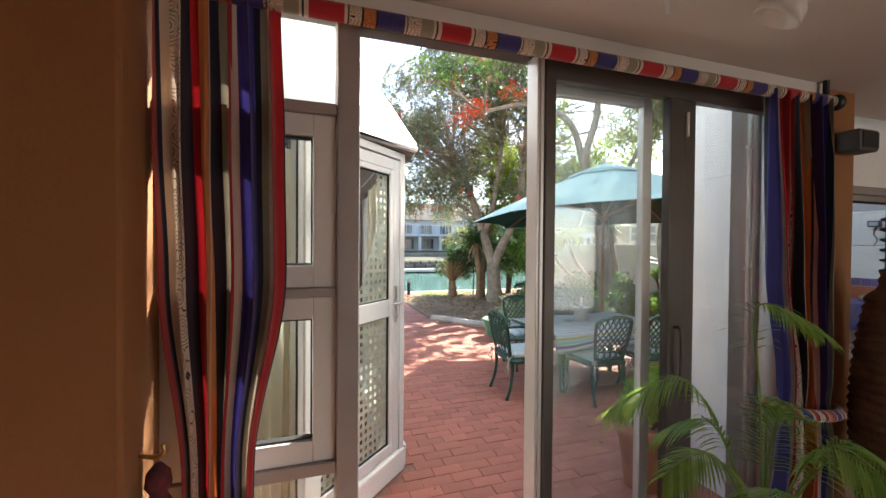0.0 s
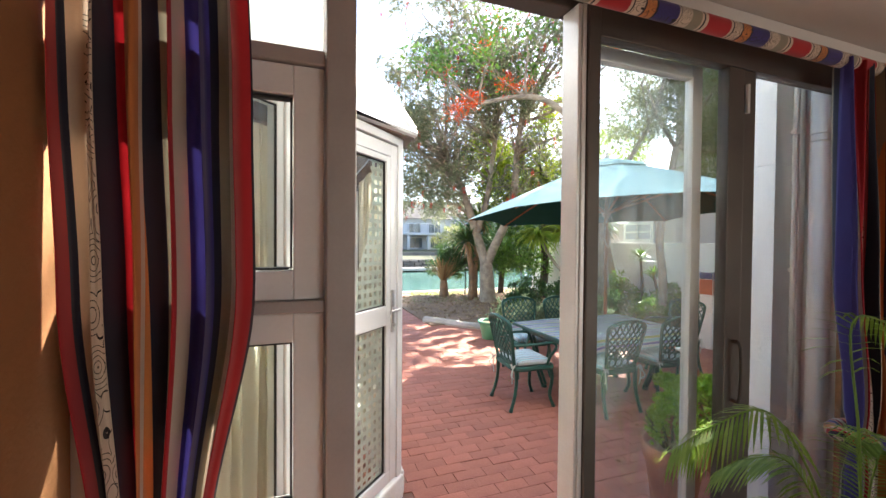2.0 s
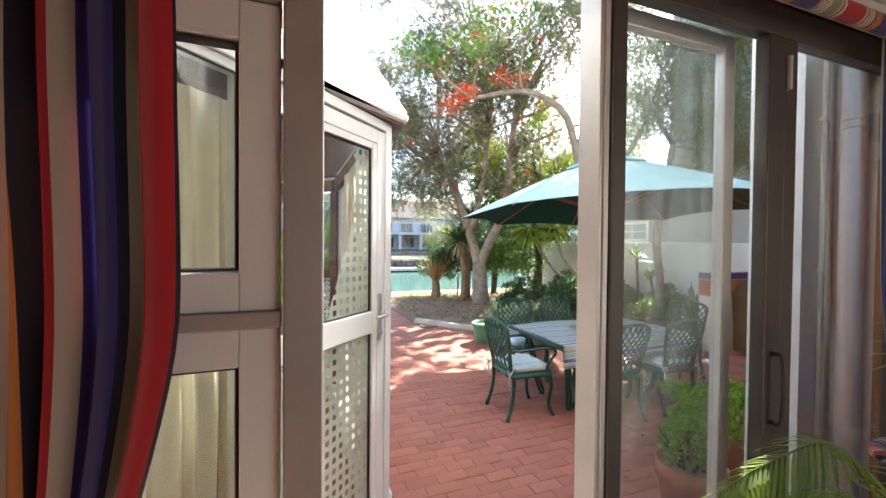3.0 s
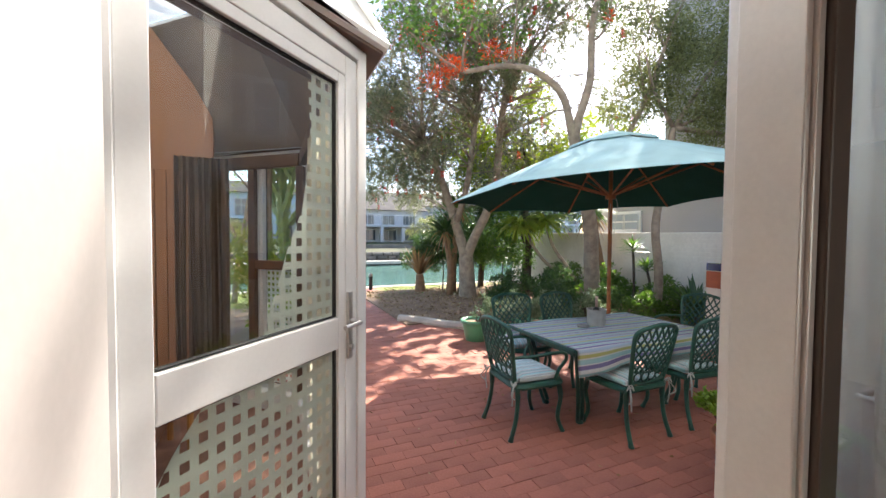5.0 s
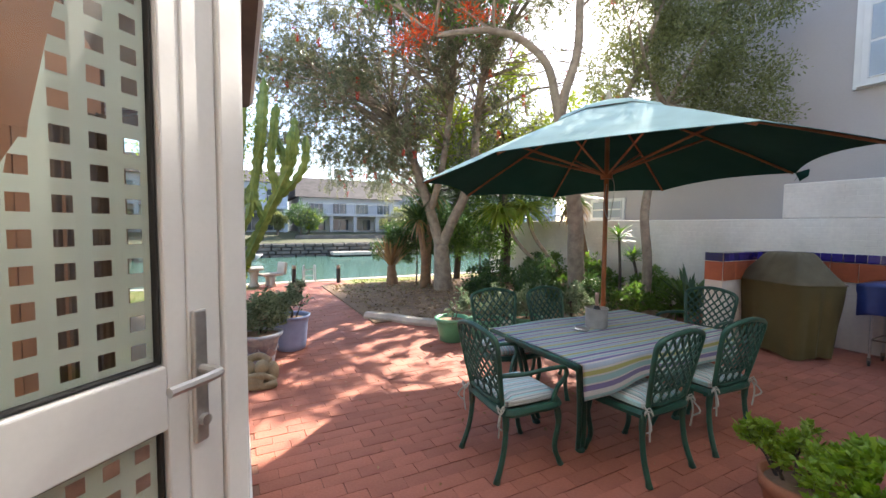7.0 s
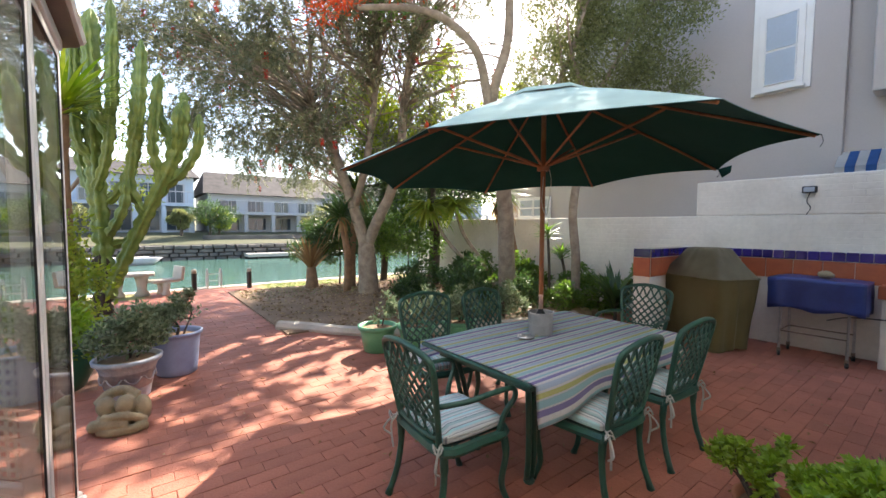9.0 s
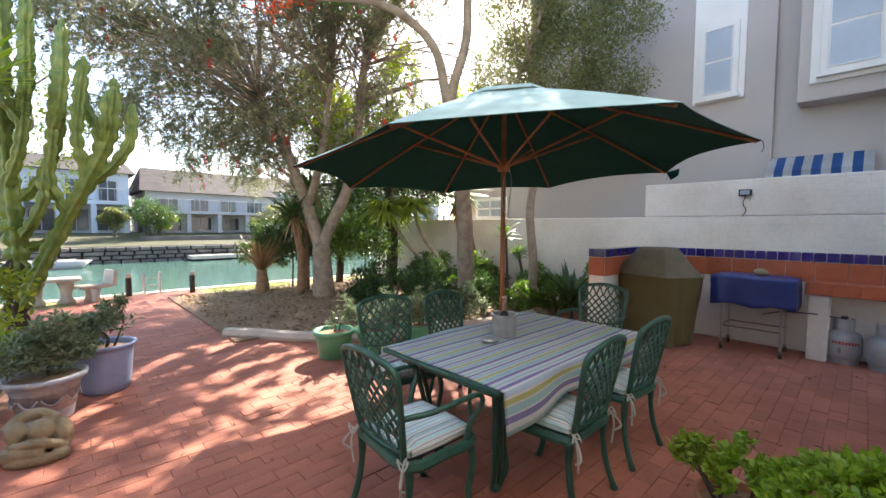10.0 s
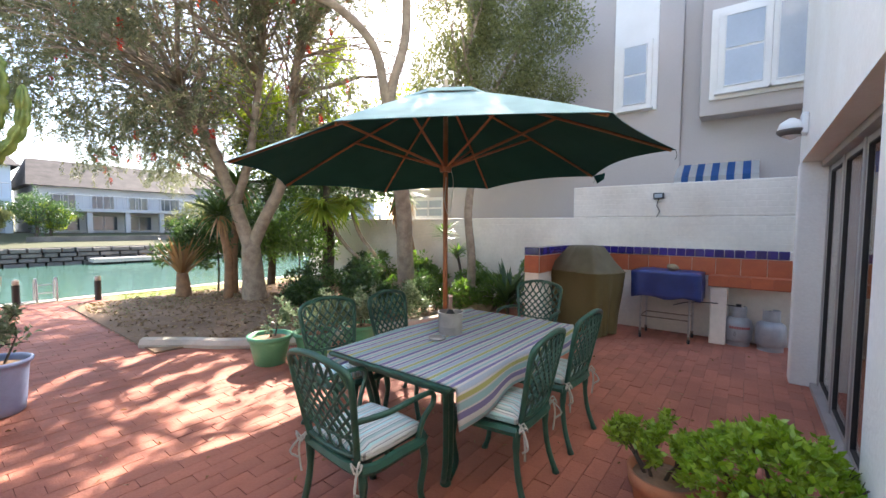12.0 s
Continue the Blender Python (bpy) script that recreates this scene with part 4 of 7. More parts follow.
curtain("curtain", "cream net curtain behind the angled garden room panel", 0.04, 0.72, 0.17, 2.24, [(0, 0, 0, 1), (1, 0, 0, 1)], y=-0.13, folds=8, depth=0.03, fabric=CREAMCURTAIN, axis=FA)
curtain("curtain", "narrow cream curtain behind the garden door", 0.76, 0.95, 0.17, 2.24, [(0, 0, 0, 1), (1, 0, 0, 1)], y=-0.14, folds=4, depth=0.025, fabric=CREAMCURTAIN, axis=FA)
curtain("curtain", "cream net curtain behind the side windows", 0.05, 0.98, 0.17, 2.16, [(0, 0, -0.12, 1), (0.5, 0, -0.05, 1), (1, 0, 0, 1)], y=-0.10, folds=9, depth=0.026, fabric=CREAMCURTAIN, axis=FB)
curtain("curtain", "brown drape hanging inside the garden room", -0.42, 0.0, 0.17, 2.24, [(0, 0, 0, 1), (1, 0, 0, 1)], y=5.34, folds=8, depth=0.03, fabric=BROWNCURTAIN)
ch = thing("wooden_chair", "varnished pine chair with a slatted back indoors", "chair", (-0.40, 4.36, 0.12), 118)
part("seat", block((-0.21, -0.21, 0.42), (0.21, 0.21, 0.46), bevel=0.01), PINE, ch)
for x in (-0.18, 0.18):
    part("leg", bar([(x, -0.18, 0), (x, -0.18, 0.42)], 0.02), PINE, ch)
    part("back_post", bar([(x, 0.19, 0), (x, 0.19, 0.45), (x, 0.27, 1.02)], 0.022), PINE, ch)
for z in (0.62, 0.76, 0.92):
    part("slat", block((-0.17, 0.20 + (z - 0.45) * 0.13, z), (0.17, 0.222 + (z - 0.45) * 0.13, z + 0.07), bevel=0.005), PINE, ch)
rt = thing("round_table", "round varnished pine table inside the garden room", "table", (-0.92, 4.02, 0.12))
part("tabletop", lathe(bmesh.new(), [(0.50, 0.715), (0.535, 0.72), (0.545, 0.735), (0.535, 0.75), (0.2, 0.752)], 48), PINE, rt, smooth=False)
part("pedestal", lathe(bmesh.new(), [(0.20, 0), (0.19, 0.04), (0.06, 0.10), (0.05, 0.3), (0.075, 0.42), (0.05, 0.55), (0.09, 0.68), (0.14, 0.714)], 24), PINE, rt, smooth=True)
pil = thing("pilaster", "turned wooden pilaster against the terracotta wall", "pilaster", (-0.82, 5.33, 0.12))
part("shaft", lathe(bmesh.new(), [(0.06, 0), (0.06, 0.1), (0.04, 0.14), (0.042, 1.7), (0.06, 1.74), (0.05, 1.78), (0.065, 1.85), (0.065, 1.95)], 16), PINE, pil, smooth=False)
for k in range(5):
    part("board", block((0.10 + k * 0.085, 0.035, 0), (0.18 + k * 0.085, 0.068, 2.0), bevel=0.006), ROOMWALL, pil)

# ---- ground, walls of the yard, neighbours ----
struct("ground", block((-60, -40, -0.9), (80, 13.25, -0.035)), SOIL, "dark leafy earth under garden and patio", "ground")
struct("lawn", block((-8, 10.5, -0.034), (9.5, 13.1, -0.004)), GRASS, "worn patchy lawn strip along the water", "lawn")
bm = bmesh.new()
for i in range(36):
    x = -10 + i * 0.55
    box(bm, (x, 13.05, -0.9), (x + 0.54, 13.36, 0.012), bevel=0.01)
struct("quay_edge", bm, CONCRETE, "pale concrete quay edge along the water", "quay")
WATER = bpy.data.materials.new("green canal water")
WATER.use_nodes = True
_b = WATER.node_tree.nodes["Principled BSDF"]
_b.inputs["Base Color"].default_value = (0.075, 0.155, 0.125, 1)
_b.inputs["Roughness"].default_value = 0.12
_t, _w, _u = (WATER.node_tree.nodes.new("ShaderNode" + k) for k in ("TexCoord", "TexNoise", "Bump"))
_w.inputs["Scale"].default_value, _w.inputs["Detail"].default_value = 3.5, 4
_u.inputs["Strength"].default_value, _u.inputs["Distance"].default_value = 0.35, 0.05
for _a, _c in ((_t.outputs["Object"], _w.inputs["Vector"]), (_w.outputs["Fac"], _u.inputs["Height"]), (_u.outputs[0], _b.inputs["Normal"])):
    WATER.node_tree.links.new(_a, _c)
bm = bmesh.new()
vs = [bm.verts.new(p) for p in ((-90, 13.2, -0.6), (120, 13.2, -0.6), (120, 31, -0.6), (-90, 31, -0.6))]
bm.faces.new(vs)
struct("water", bm, WATER, "calm green canal water with small ripples", "water")
rg = np.random.default_rng(5)
vv, ff = [], []
for row in range(4):
    x = -20.0 + 0.3 * (row % 2)
    while x < 40:
        w = rg.uniform(0.45, 0.95)
        z = -0.65 + row * 0.23
        y = 30.4 + rg.uniform(-0.05, 0.05)
        k = len(vv)
        for (a, b, c) in ((x, y + 0.5, z), (x + w - 0.04, y + 0.5, z), (x + w - 0.04, y + 0.5, z + 0.21), (x, y + 0.5, z + 0.21),
                          (x + 0.03, y, z + 0.02), (x + w - 0.07, y, z + 0.02), (x + w - 0.07, y, z + 0.19), (x + 0.03, y, z + 0.19)):
            vv.append((a, b, c))
        ff += [(k + 4, k + 5, k + 6, k + 7), (k, k + 1, k + 5, k + 4), (k + 1, k + 2, k + 6, k + 5), (k + 2, k + 3, k + 7, k + 6), (k + 3, k, k + 4, k + 7)]
        x += w
k = len(vv)
vv += [(-20, 30.78, -0.8), (42, 30.78, -0.8), (42, 30.78, 0.28), (-20, 30.78, 0.28)]
ff.append((k, k + 1, k + 2, k + 3))
tagged(soup("far_quay_wall", vv, ff, STONE), "rough dark stone quay wall across the canal", "quay wall", kind="structure")
bm = bmesh.new()
vs = [bm.verts.new(p) for p in ((-90, 30.8, 0.24), (120, 30.8, 0.24), (120, 37, 0.9), (-90, 37, 0.9), (120, 300, 1.2), (-90, 300, 1.2))]
bm.faces.new(vs[:4])
bm.faces.new((vs[3], vs[2], vs[4], vs[5]))
struct("far_bank", bm, FARGRASS, "green lawn bank on the far shore", "lawn")
struct("far_terrace", block((4.6, 33.2, 0.3), (12.4, 33.45, 0.78)), STONE, "low brown stone terrace wall on the far lawn", "wall")
struct("jetty", block((6.5, 29.2, -0.5), (13, 30.3, -0.30)), CONCRETE, "low pale floating jetty at the far shore", "jetty")
struct("jetty_2", block((-4, 28.8, -0.5), (1.6, 29.9, -0.28)), CONCRETE, "low grey floating jetty with a small boat", "jetty")
boat = thing("rowing_boat", "small white motor boat moored at the far jetty", "boat", (0.6, 28.3, -0.6))
bm = lathe(bmesh.new(), [(0.1, -0.15), (0.45, 0.0), (0.6, 0.35), (0.56, 0.36), (0.4, 0.15)], 20)
bm.transform(Matrix.Diagonal((2.6, 1, 1, 1)))
part("hull", bm, FARWHITE, boat, smooth=True)
part("console", block((-0.3, -0.25, 0.15), (0.3, 0.25, 0.75), bevel=0.05), BLACK, boat)


def far_house(x0, x1, y, z0, eave, ridge, wallm, label, hip=0.1, bays=4):
    h = thing("far_house", label, "house", (x0, y, z0))
    w, d = x1 - x0, 8.0
    part("wall", block((0, 0, 0), (w, d, eave)), wallm, h)
    bm = bmesh.new()
    a = [bm.verts.new(p) for p in ((-0.4, -0.5, eave), (w + 0.4, -0.5, eave), (w + 0.4, d, eave), (-0.4, d, eave))]
    b = [bm.verts.new(p) for p in ((hip, d * 0.4, ridge), (w - hip, d * 0.4, ridge))]
    for q in ((a[0], a[1], b[1], b[0]), (a[1], a[2], b[1]), (a[2], a[3], b[0], b[1]), (a[3], a[0], b[0]), (a[3], a[2], a[1], a[0])):
        bm.faces.new(q)
    part("roof", bm, ROOFTILE, h)
    part("balcony", block((0.2, -1.5, eave * 0.46), (w - 0.2, -0.002, eave * 0.46 + 0.22), bevel=0.02), wallm, h)
    for i in range(bays + 1):
        x = 0.35 + (w - 0.7) * i / bays
        part("column", block((x - 0.14, -1.45, 0), (x + 0.14, -1.2, eave * 0.46 - 0.002)), wallm, h)
    bm = bmesh.new()
    tube(bm, [(0.25, -1.42, eave * 0.46 + 1.05), (w - 0.25, -1.42, eave * 0.46 + 1.05)], 0.03, 6)
    for i in range(int(w / 0.35)):
        x = 0.3 + i * 0.35
        tube(bm, [(x, -1.42, eave * 0.46 + 0.2), (x, -1.42, eave * 0.46 + 1.05)], 0.012, 5)
    part("railing", bm, FARWHITE, h)
    for i in range(bays):
        x = 0.35 + (w - 0.7) * (i + 0.5) / bays
        bw = (w - 0.7) / bays
        for za, zb, ww in ((0.1, eave * 0.40, bw * 0.76), (eave * 0.52, eave * 0.88, bw * 0.6)):
            o = part("window", block((x - ww / 2 - 0.08, -0.05, za), (x + ww / 2 + 0.08, -0.003, zb)), FARWHITE, h)
            for s in (-1, 1):
                part("pane", block((x + (s - 1) * ww / 4 + 0.03, -0.075, za + 0.08), (x + (s + 1) * ww / 4 - 0.03, -0.052, zb - 0.08)), DARKGLASS, o)
    return h


far_house(-13.0, -5.2, 39, 0.9, 4.4, 6.3, FARWHITE, "far white two-storey house with balcony and brown roof")
far_house(-4.2, 4.7, 38.5, 0.9, 4.1, 5.4, FARBLUE, "far pale blue two-storey house with columns and balcony", bays=5)
far_house(5.6, 14.4, 38.2, 0.9, 3.0, 5.0, FARWHITE, "far white house with brown tiled roof across the canal")
far_house(14.8, 24, 39.5, 0.9, 3.6, 5.2, FARWHITE, "far white house partly hidden behind garden trees", bays=5)
far_house(26, 36, 40, 0.9, 4.0, 6.0, FARBLUE, "far pale house at the end of the canal row", bays=5)

# boundary wall, higher near the house
bm = bmesh.new()
box(bm, (8.10, 1.9, 0.0), (8.34, 13.0, 1.672), bevel=0.02)
box(bm, (8.11, 1.9, 1.674), (8.33, 5.06, 2.20), bevel=0.02)
struct("boundary_wall", bm, WALLBRICK, "weathered white painted brick boundary wall of the garden", "wall")
wl = thing("wall_floodlight", "small black floodlight fixed on the white wall", "floodlight", (8.10, 3.686, 2.0))
part("case", block((-0.09, -0.075, -0.045), (-0.03, 0.075, 0.045), bevel=0.01), BLACK, wl)
part("lens", block((-0.096, -0.055, -0.03), (-0.091, 0.055, 0.03)), BLINDGLASS, wl)
part("bracket", block((-0.03, -0.02, -0.02), (0.01, 0.02, 0.02)), BLACK, wl)
part("cable", bar(smooth_line([(-0.01, 0.0, -0.03), (-0.012, 0.03, -0.15), (-0.012, -0.01, -0.24), (-0.012, 0.03, -0.33)], 5), 0.006, 5), BLACK, wl)

# neighbour's grey house
nb = thing("neighbour_house", "tall grey rendered neighbouring house with white framed windows", "house", (0, 0, 0))
NX, NH = 9.55, 9.0
bm = bmesh.new()
box(bm, (NX, 3.62, 0), (16.5, 8.4, NH), bevel=0.01)
box(bm, (NX + 0.01, 8.4, 0), (16.5, 10.8, 2.9), bevel=0.01)
box(bm, (NX + 0.12, -6, 0), (16.5, 3.618, NH))
part("wall", bm, GREYWALL, nb)
bm = bmesh.new()
box(bm, (NX - 0.30, 0.2, 3.42), (NX + 0.118, 3.31, 5.62), bevel=0.02)
part("bay", bm, GREYWALL, nb, "projecting grey bay")
part("parapet", block((NX - 0.08, -6.05, NH), (16.6, 8.5, NH + 0.18)), TRIMWHITE, nb)
part("window_surround", block((NX - 0.05, 4.02, 3.74), (NX - 0.002, 4.80, 6.6), bevel=0.008), TRIMWHITE, nb, "white panel round the tall window")


def sash_window(y0, y1, z0, z1, x, parent, cols=1, frame=0.07, split=0.5):
    w = part("window", block((x - 0.05, y0, z0), (x - 0.003, y1, z1), bevel=0.006), TRIMWHITE, parent)
    for c in range(cols):
        a, b = y0 + frame + (y1 - y0 - 2 * frame) * c / cols + 0.015, y0 + frame + (y1 - y0 - 2 * frame) * (c + 1) / cols - 0.015
        zm = z0 + (z1 - z0) * split
        for p, q in ((z0 + frame, zm - 0.02), (zm + 0.02, z1 - frame)):
            part("pane", block((x - 0.062, a, p), (x - 0.052, b, q)), BLINDGLASS, w)
        bm = bmesh.new()
        frame_rect(bm, 0, b - a, z0 + frame - 0.001, z1 - frame + 0.001, 0.018, 0.0, 0.012, Matrix(((0, 1, 0, x - 0.072), (1, 0, 0, a), (0, 0, 1, 0), (0, 0, 0, 1))))
        part("sash", bm, PVC, w)
    part("sill", block((x - 0.10, y0 - 0.03, z0 - 0.05), (x - 0.003, y1 + 0.03, z0 - 0.002), bevel=0.005), TRIMWHITE, w)


sash_window(4.11, 4.70, 3.80, 5.05, NX - 0.05, nb, 1)
part("window_surround", block((NX - 0.345, 1.2, 3.66), (NX - 0.302, 3.17, 5.16), bevel=0.008), TRIMWHITE, nb, "white surround of the wide window")
sash_window(2.36, 3.06, 3.77, 5.06, NX - 0.345, nb, 1, split=0.52)
sash_window(1.32, 2.355, 3.77, 5.06, NX - 0.345, nb, 2, split=0.96, frame=0.05)
sash_window(9.0, 10.1, 1.70, 2.28, NX, nb, 2, split=0.5)
aw = part("awning", bmesh.new(), AWNBLUE, nb)
for i in range(11):
    y = 2.44 + i * 0.11
    bm = bmesh.new()
    a = [bm.verts.new(p) for p in ((NX - 0.02 + 0.1, y, 2.66), (NX - 0.02 + 0.1, y + 0.108, 2.66), (NX - 0.30, y + 0.108, 2.40), (NX - 0.30, y, 2.40), (NX - 0.31, y + 0.108, 2.28), (NX - 0.31, y, 2.28))]
    bm.faces.new(a[:4])
    bm.faces.new((a[3], a[2], a[4], a[5]))
    bmesh.ops.solidify(bm, geom=bm.faces[:], thickness=0.008)
    part("stripe", bm, AWNBLUE if i % 2 else AWNWHITE, aw)

# braai corner: tiled wing, backsplash and counter
bq = tagged(new("braai_wall"), "white masonry braai wall with terracotta and cobalt tile bands", "braai", kind="structure")
bm = bmesh.new()
box(bm, (7.5, 2.0, 0.0), (7.75, 5.06, 1.20), bevel=0.01)
box(bm, (6.14, 4.82, 0.0), (7.49, 5.04, 1.20), bevel=0.01)
part("masonry", bm, OLDWALL, bq)
bm = bmesh.new()
box(bm, (7.15, 2.72, 0.0), (7.498, 2.90, 0.743), bevel=0.01)
part("pier", bm, OLDWALL, bq, "white painted counter pier")
part("counter_slab", block((7.14, 2.05, 0.745), (7.498, 2.93, 0.873), bevel=0.01), TERRA, bq)


def tile(size, at, turn, material, parent, gap=0.006):
    """One tile, proud of its wall; alike tiles share one mesh."""
    key = (round(size[0], 4), round(size[1], 4), material.name)
    me = bpy.data.meshes.get("tile %s %s %s" % key)
    if not me:
        bm = bmesh.new()
        box(bm, (gap / 2, -0.010, gap / 2), (size[0] - gap / 2, 0.0, size[1] - gap / 2), bevel=0.0025)
        me = bpy.data.meshes.new("tile %s %s %s" % key)
        bm.to_mesh(me)
        bm.free()
        me.materials.append(material)
    ob = new("tile", me)
    ob.matrix_basis = pose(*at, 0, 0, turn)
    ob.parent = parent
    return ob


for i in range(24):   # along the back
    tile((0.112, 0.112), (7.497, 4.80 - i * 0.112, 1.10), -90, COBALT, bq)
for i in range(10):
    tile((0.275, 0.245), (7.497, 4.80 - i * 0.275, 0.853), -90, TERRA, bq)
for i in range(12):
    tile((0.112, 0.112), (6.14 + i * 0.112, 4.817, 1.10), 0, COBALT, bq)
for i in range(5):
    tile((0.27, 0.245), (6.14 + i * 0.27, 4.817, 0.853), 0, TERRA, bq)
tile((0.22, 0.112), (6.137, 5.04, 1.10), -90, COBALT, bq)
tile((0.22, 0.245), (6.137, 5.04, 0.853), -90, TERRA, bq)
for i in range(12):   # top of the wing
    ob = tile((0.112, 0.22), (0, 0, 0), 0, COBALT, bq)
    ob.matrix_basis = pose(6.14 + i * 0.112, 5.04, 1.203, 90, 0, 0)
for i in range(4):    # counter front
    tile((0.22, 0.14), (7.137, 2.93 - i * 0.22, 0.75), -90, TERRA, bq)
for i in range(4):
    ob = tile((0.22, 0.34), (0, 0, 0), 0, TERRA, bq)
    ob.matrix_basis = pose(7.15, 2.93 - i * 0.22, 0.876, 0, 0, -90) @ pose(0, 0.34, 0, 90, 0, 0)

struct("bed_soil", block((2.55, 7.9, -0.034), (8.1, 12.2, 0.02)), SOIL, "dry leafy soil of the planted bed", "soil")
bm = bmesh.new()
kerb = smooth_line([(2.56, 8.35, 0), (2.9, 7.95, 0), (3.25, 7.45, 0), (3.9, 6.95, 0), (4.8, 6.6, 0), (5.9, 6.35, 0), (7.5, 6.2, 0)], 6)
tube(bm, [(p.x, p.y, 0.03) for p in kerb], 0.085, 8, squash=1.0)
struct("kerb", bm, KERB, "pale rounded concrete kerb round the bed", "kerb")
bm = bmesh.new()
line = [Vector((p.x, p.y, 0.03)) for p in kerb]
vs = [bm.verts.new(p) for p in line] + [bm.verts.new((8.1, 6.2, 0.03)), bm.verts.new((8.1, 8.2, 0.03)), bm.verts.new((2.56, 8.9, 0.03))]
bm.faces.new(vs)
struct("bed_soil_front", bm, SOIL, "dry leafy soil inside the kerb", "soil")
struct("west_bed", block((-6, 6.3, -0.034), (0.35, 10.5, 0.015)), SOIL, "dark soil bed beside the garden room", "soil")

# ---- dining set under the umbrella ----
def chair_parts(ch, arms):
    """A cast metal garden chair that faces +y, its seat's middle over the origin."""
    bm = bmesh.new()
    ring = [(-0.215, -0.20, 0.415), (-0.235, 0.0, 0.415), (-0.22, 0.19, 0.415), (0.0, 0.235, 0.415), (0.22, 0.19, 0.415), (0.235, 0.0, 0.415), (0.215, -0.20, 0.415), (0.0, -0.215, 0.415), (-0.215, -0.20, 0.415)]
    tube(bm, smooth_line(ring, 4), 0.02, 6, squash=1.3)
    for i in range(5):
        x = -0.16 + i * 0.08
        box(bm, (x - 0.014, -0.20, 0.408), (x + 0.014, 0.215, 0.420))
    part("seat_frame", bm, GREENMETAL, ch)
    for s in (-1, 1):
        part("leg", bar(smooth_line([(s * 0.205, 0.185, 0.41), (s * 0.215, 0.20, 0.28), (s * 0.20, 0.185, 0.12), (s * 0.215, 0.225, 0.0)], 4), [0.021] * 4 + [0.017] * 8 + [0.022], 8), GREENMETAL, ch, smooth=True)
        part("leg", bar(smooth_line([(s * 0.205, -0.20, 0.42), (s * 0.205, -0.195, 0.30), (s * 0.21, -0.215, 0.15), (s * 0.22, -0.265, 0.0)], 4), [0.021] * 4 + [0.017] * 8 + [0.022], 8), GREENMETAL, ch, smooth=True)
    # back: shield-shaped hoop with crossing curved bars
    def bp(u, v):
        return Vector((u * (0.185 + 0.055 * v), -0.205 - 0.085 * v - 0.025 * (1 - u * u) * v, 0.43 + 0.455 * v + 0.022 * (1 - u * u) * (v > 0.9)))
    hoop = [bp(-0.92, -0.06), bp(-0.98, 0.2), bp(-1, 0.5), bp(-1.0, 0.8), bp(-0.93, 0.95), bp(-0.6, 1.0), bp(0, 1.025), bp(0.6, 1.0), bp(0.93, 0.95), bp(1.0, 0.8), bp(1, 0.5), bp(0.98, 0.2), bp(0.92, -0.06)]
    part("back_frame", bar(smooth_line(hoop, 4), 0.0165, 8), GREENMETAL, ch, smooth=True)
    bm = bmesh.new()
    for k in range(13):
        c = -2.35 + k * 0.30
        for s in (-1, 1):
            pts = []
            for j in range(19):
                v = 0.27 + 0.725 * j / 18
                u = s * (c + 2.3 * (v - 0.27) - 0.55 * (v - 0.27) ** 2)
                if abs(u) <= 0.99:
                    pts.append(bp(u, v))
            if len(pts) > 1:
                tube(bm, pts, 0.0080, 5)
    tube(bm, [bp(u / 6, 0.10 - 0.06 * (1 - (u / 6) ** 2)) for u in range(-6, 7)], 0.013, 6)
    tube(bm, [bp(u / 6, 0.30 - 0.06 * (1 - (u / 6) ** 2)) for u in range(-6, 7)], 0.008, 5)
    for q in (-0.62, -0.2, 0.2, 0.62):
        tube(bm, [bp(q + 0.2 * math.cos(a), 0.17 + 0.085 * math.sin(a)) for a in (2 * math.pi * k / 12 for k in range(13))], 0.0065, 5)
    part("back_lattice", bm, GREENMETAL, ch, "pierced lattice of curved bars", smooth=True)
    if arms:
        for s in (-1, 1):
            part("armrest", bar(smooth_line([(s * 0.215, -0.235, 0.645), (s * 0.262, -0.10, 0.655), (s * 0.27, 0.06, 0.665), (s * 0.265, 0.19, 0.655), (s * 0.262, 0.21, 0.60), (s * 0.24, 0.16, 0.52), (s * 0.228, 0.13, 0.42)], 5), 0.014, 8), GREENMETAL, ch, smooth=True)
    bm = bmesh.new()
    box(bm, (-0.205, -0.195, 0.437), (0.205, 0.205, 0.492))
    bmesh.ops.subdivide_edges(bm, edges=bm.edges[:], cuts=5, use_grid_fill=True)
    for v in bm.verts:
        x, y = v.co.x / 0.205, (v.co.y - 0.005) / 0.2
        e = max(abs(x), abs(y))
        if v.co.z > 0.47:
            v.co.z += 0.016 * (1 - e ** 4) - 0.018 * e ** 8
        if v.co.z < 0.45:
            v.co.z += 0.004 * e ** 8
        k = 1 - 0.055 * (x * y) ** 2
        v.co.x, v.co.y = v.co.x * k, v.co.y * k
    part("cushion", bm, CUSHSTRIPE, ch, "padded striped seat cushion", smooth=True)
    for s in (-1, 1):
        bm = bmesh.new()
        for q in (0.0, 0.03):
            tube(bm, smooth_line([(s * 0.19, -0.20, 0.45), (s * 0.215, -0.235, 0.44), (s * (0.22 + q), -0.25 - q, 0.37), (s * (0.205 + q), -0.245, 0.27 + 2 * q)], 3), 0.006, 4)
        tube(bm, [(s * 0.215 + 0.028 * math.cos(a), -0.24 + 0.02 * math.sin(a), 0.445 + 0.018 * math.sin(2 * a)) for a in (2 * math.pi * k / 10 for k in range(11))], 0.005, 4)
        part("cushion_tie", bm, CUSHIONPLAIN, ch, "pale knotted cushion tie")


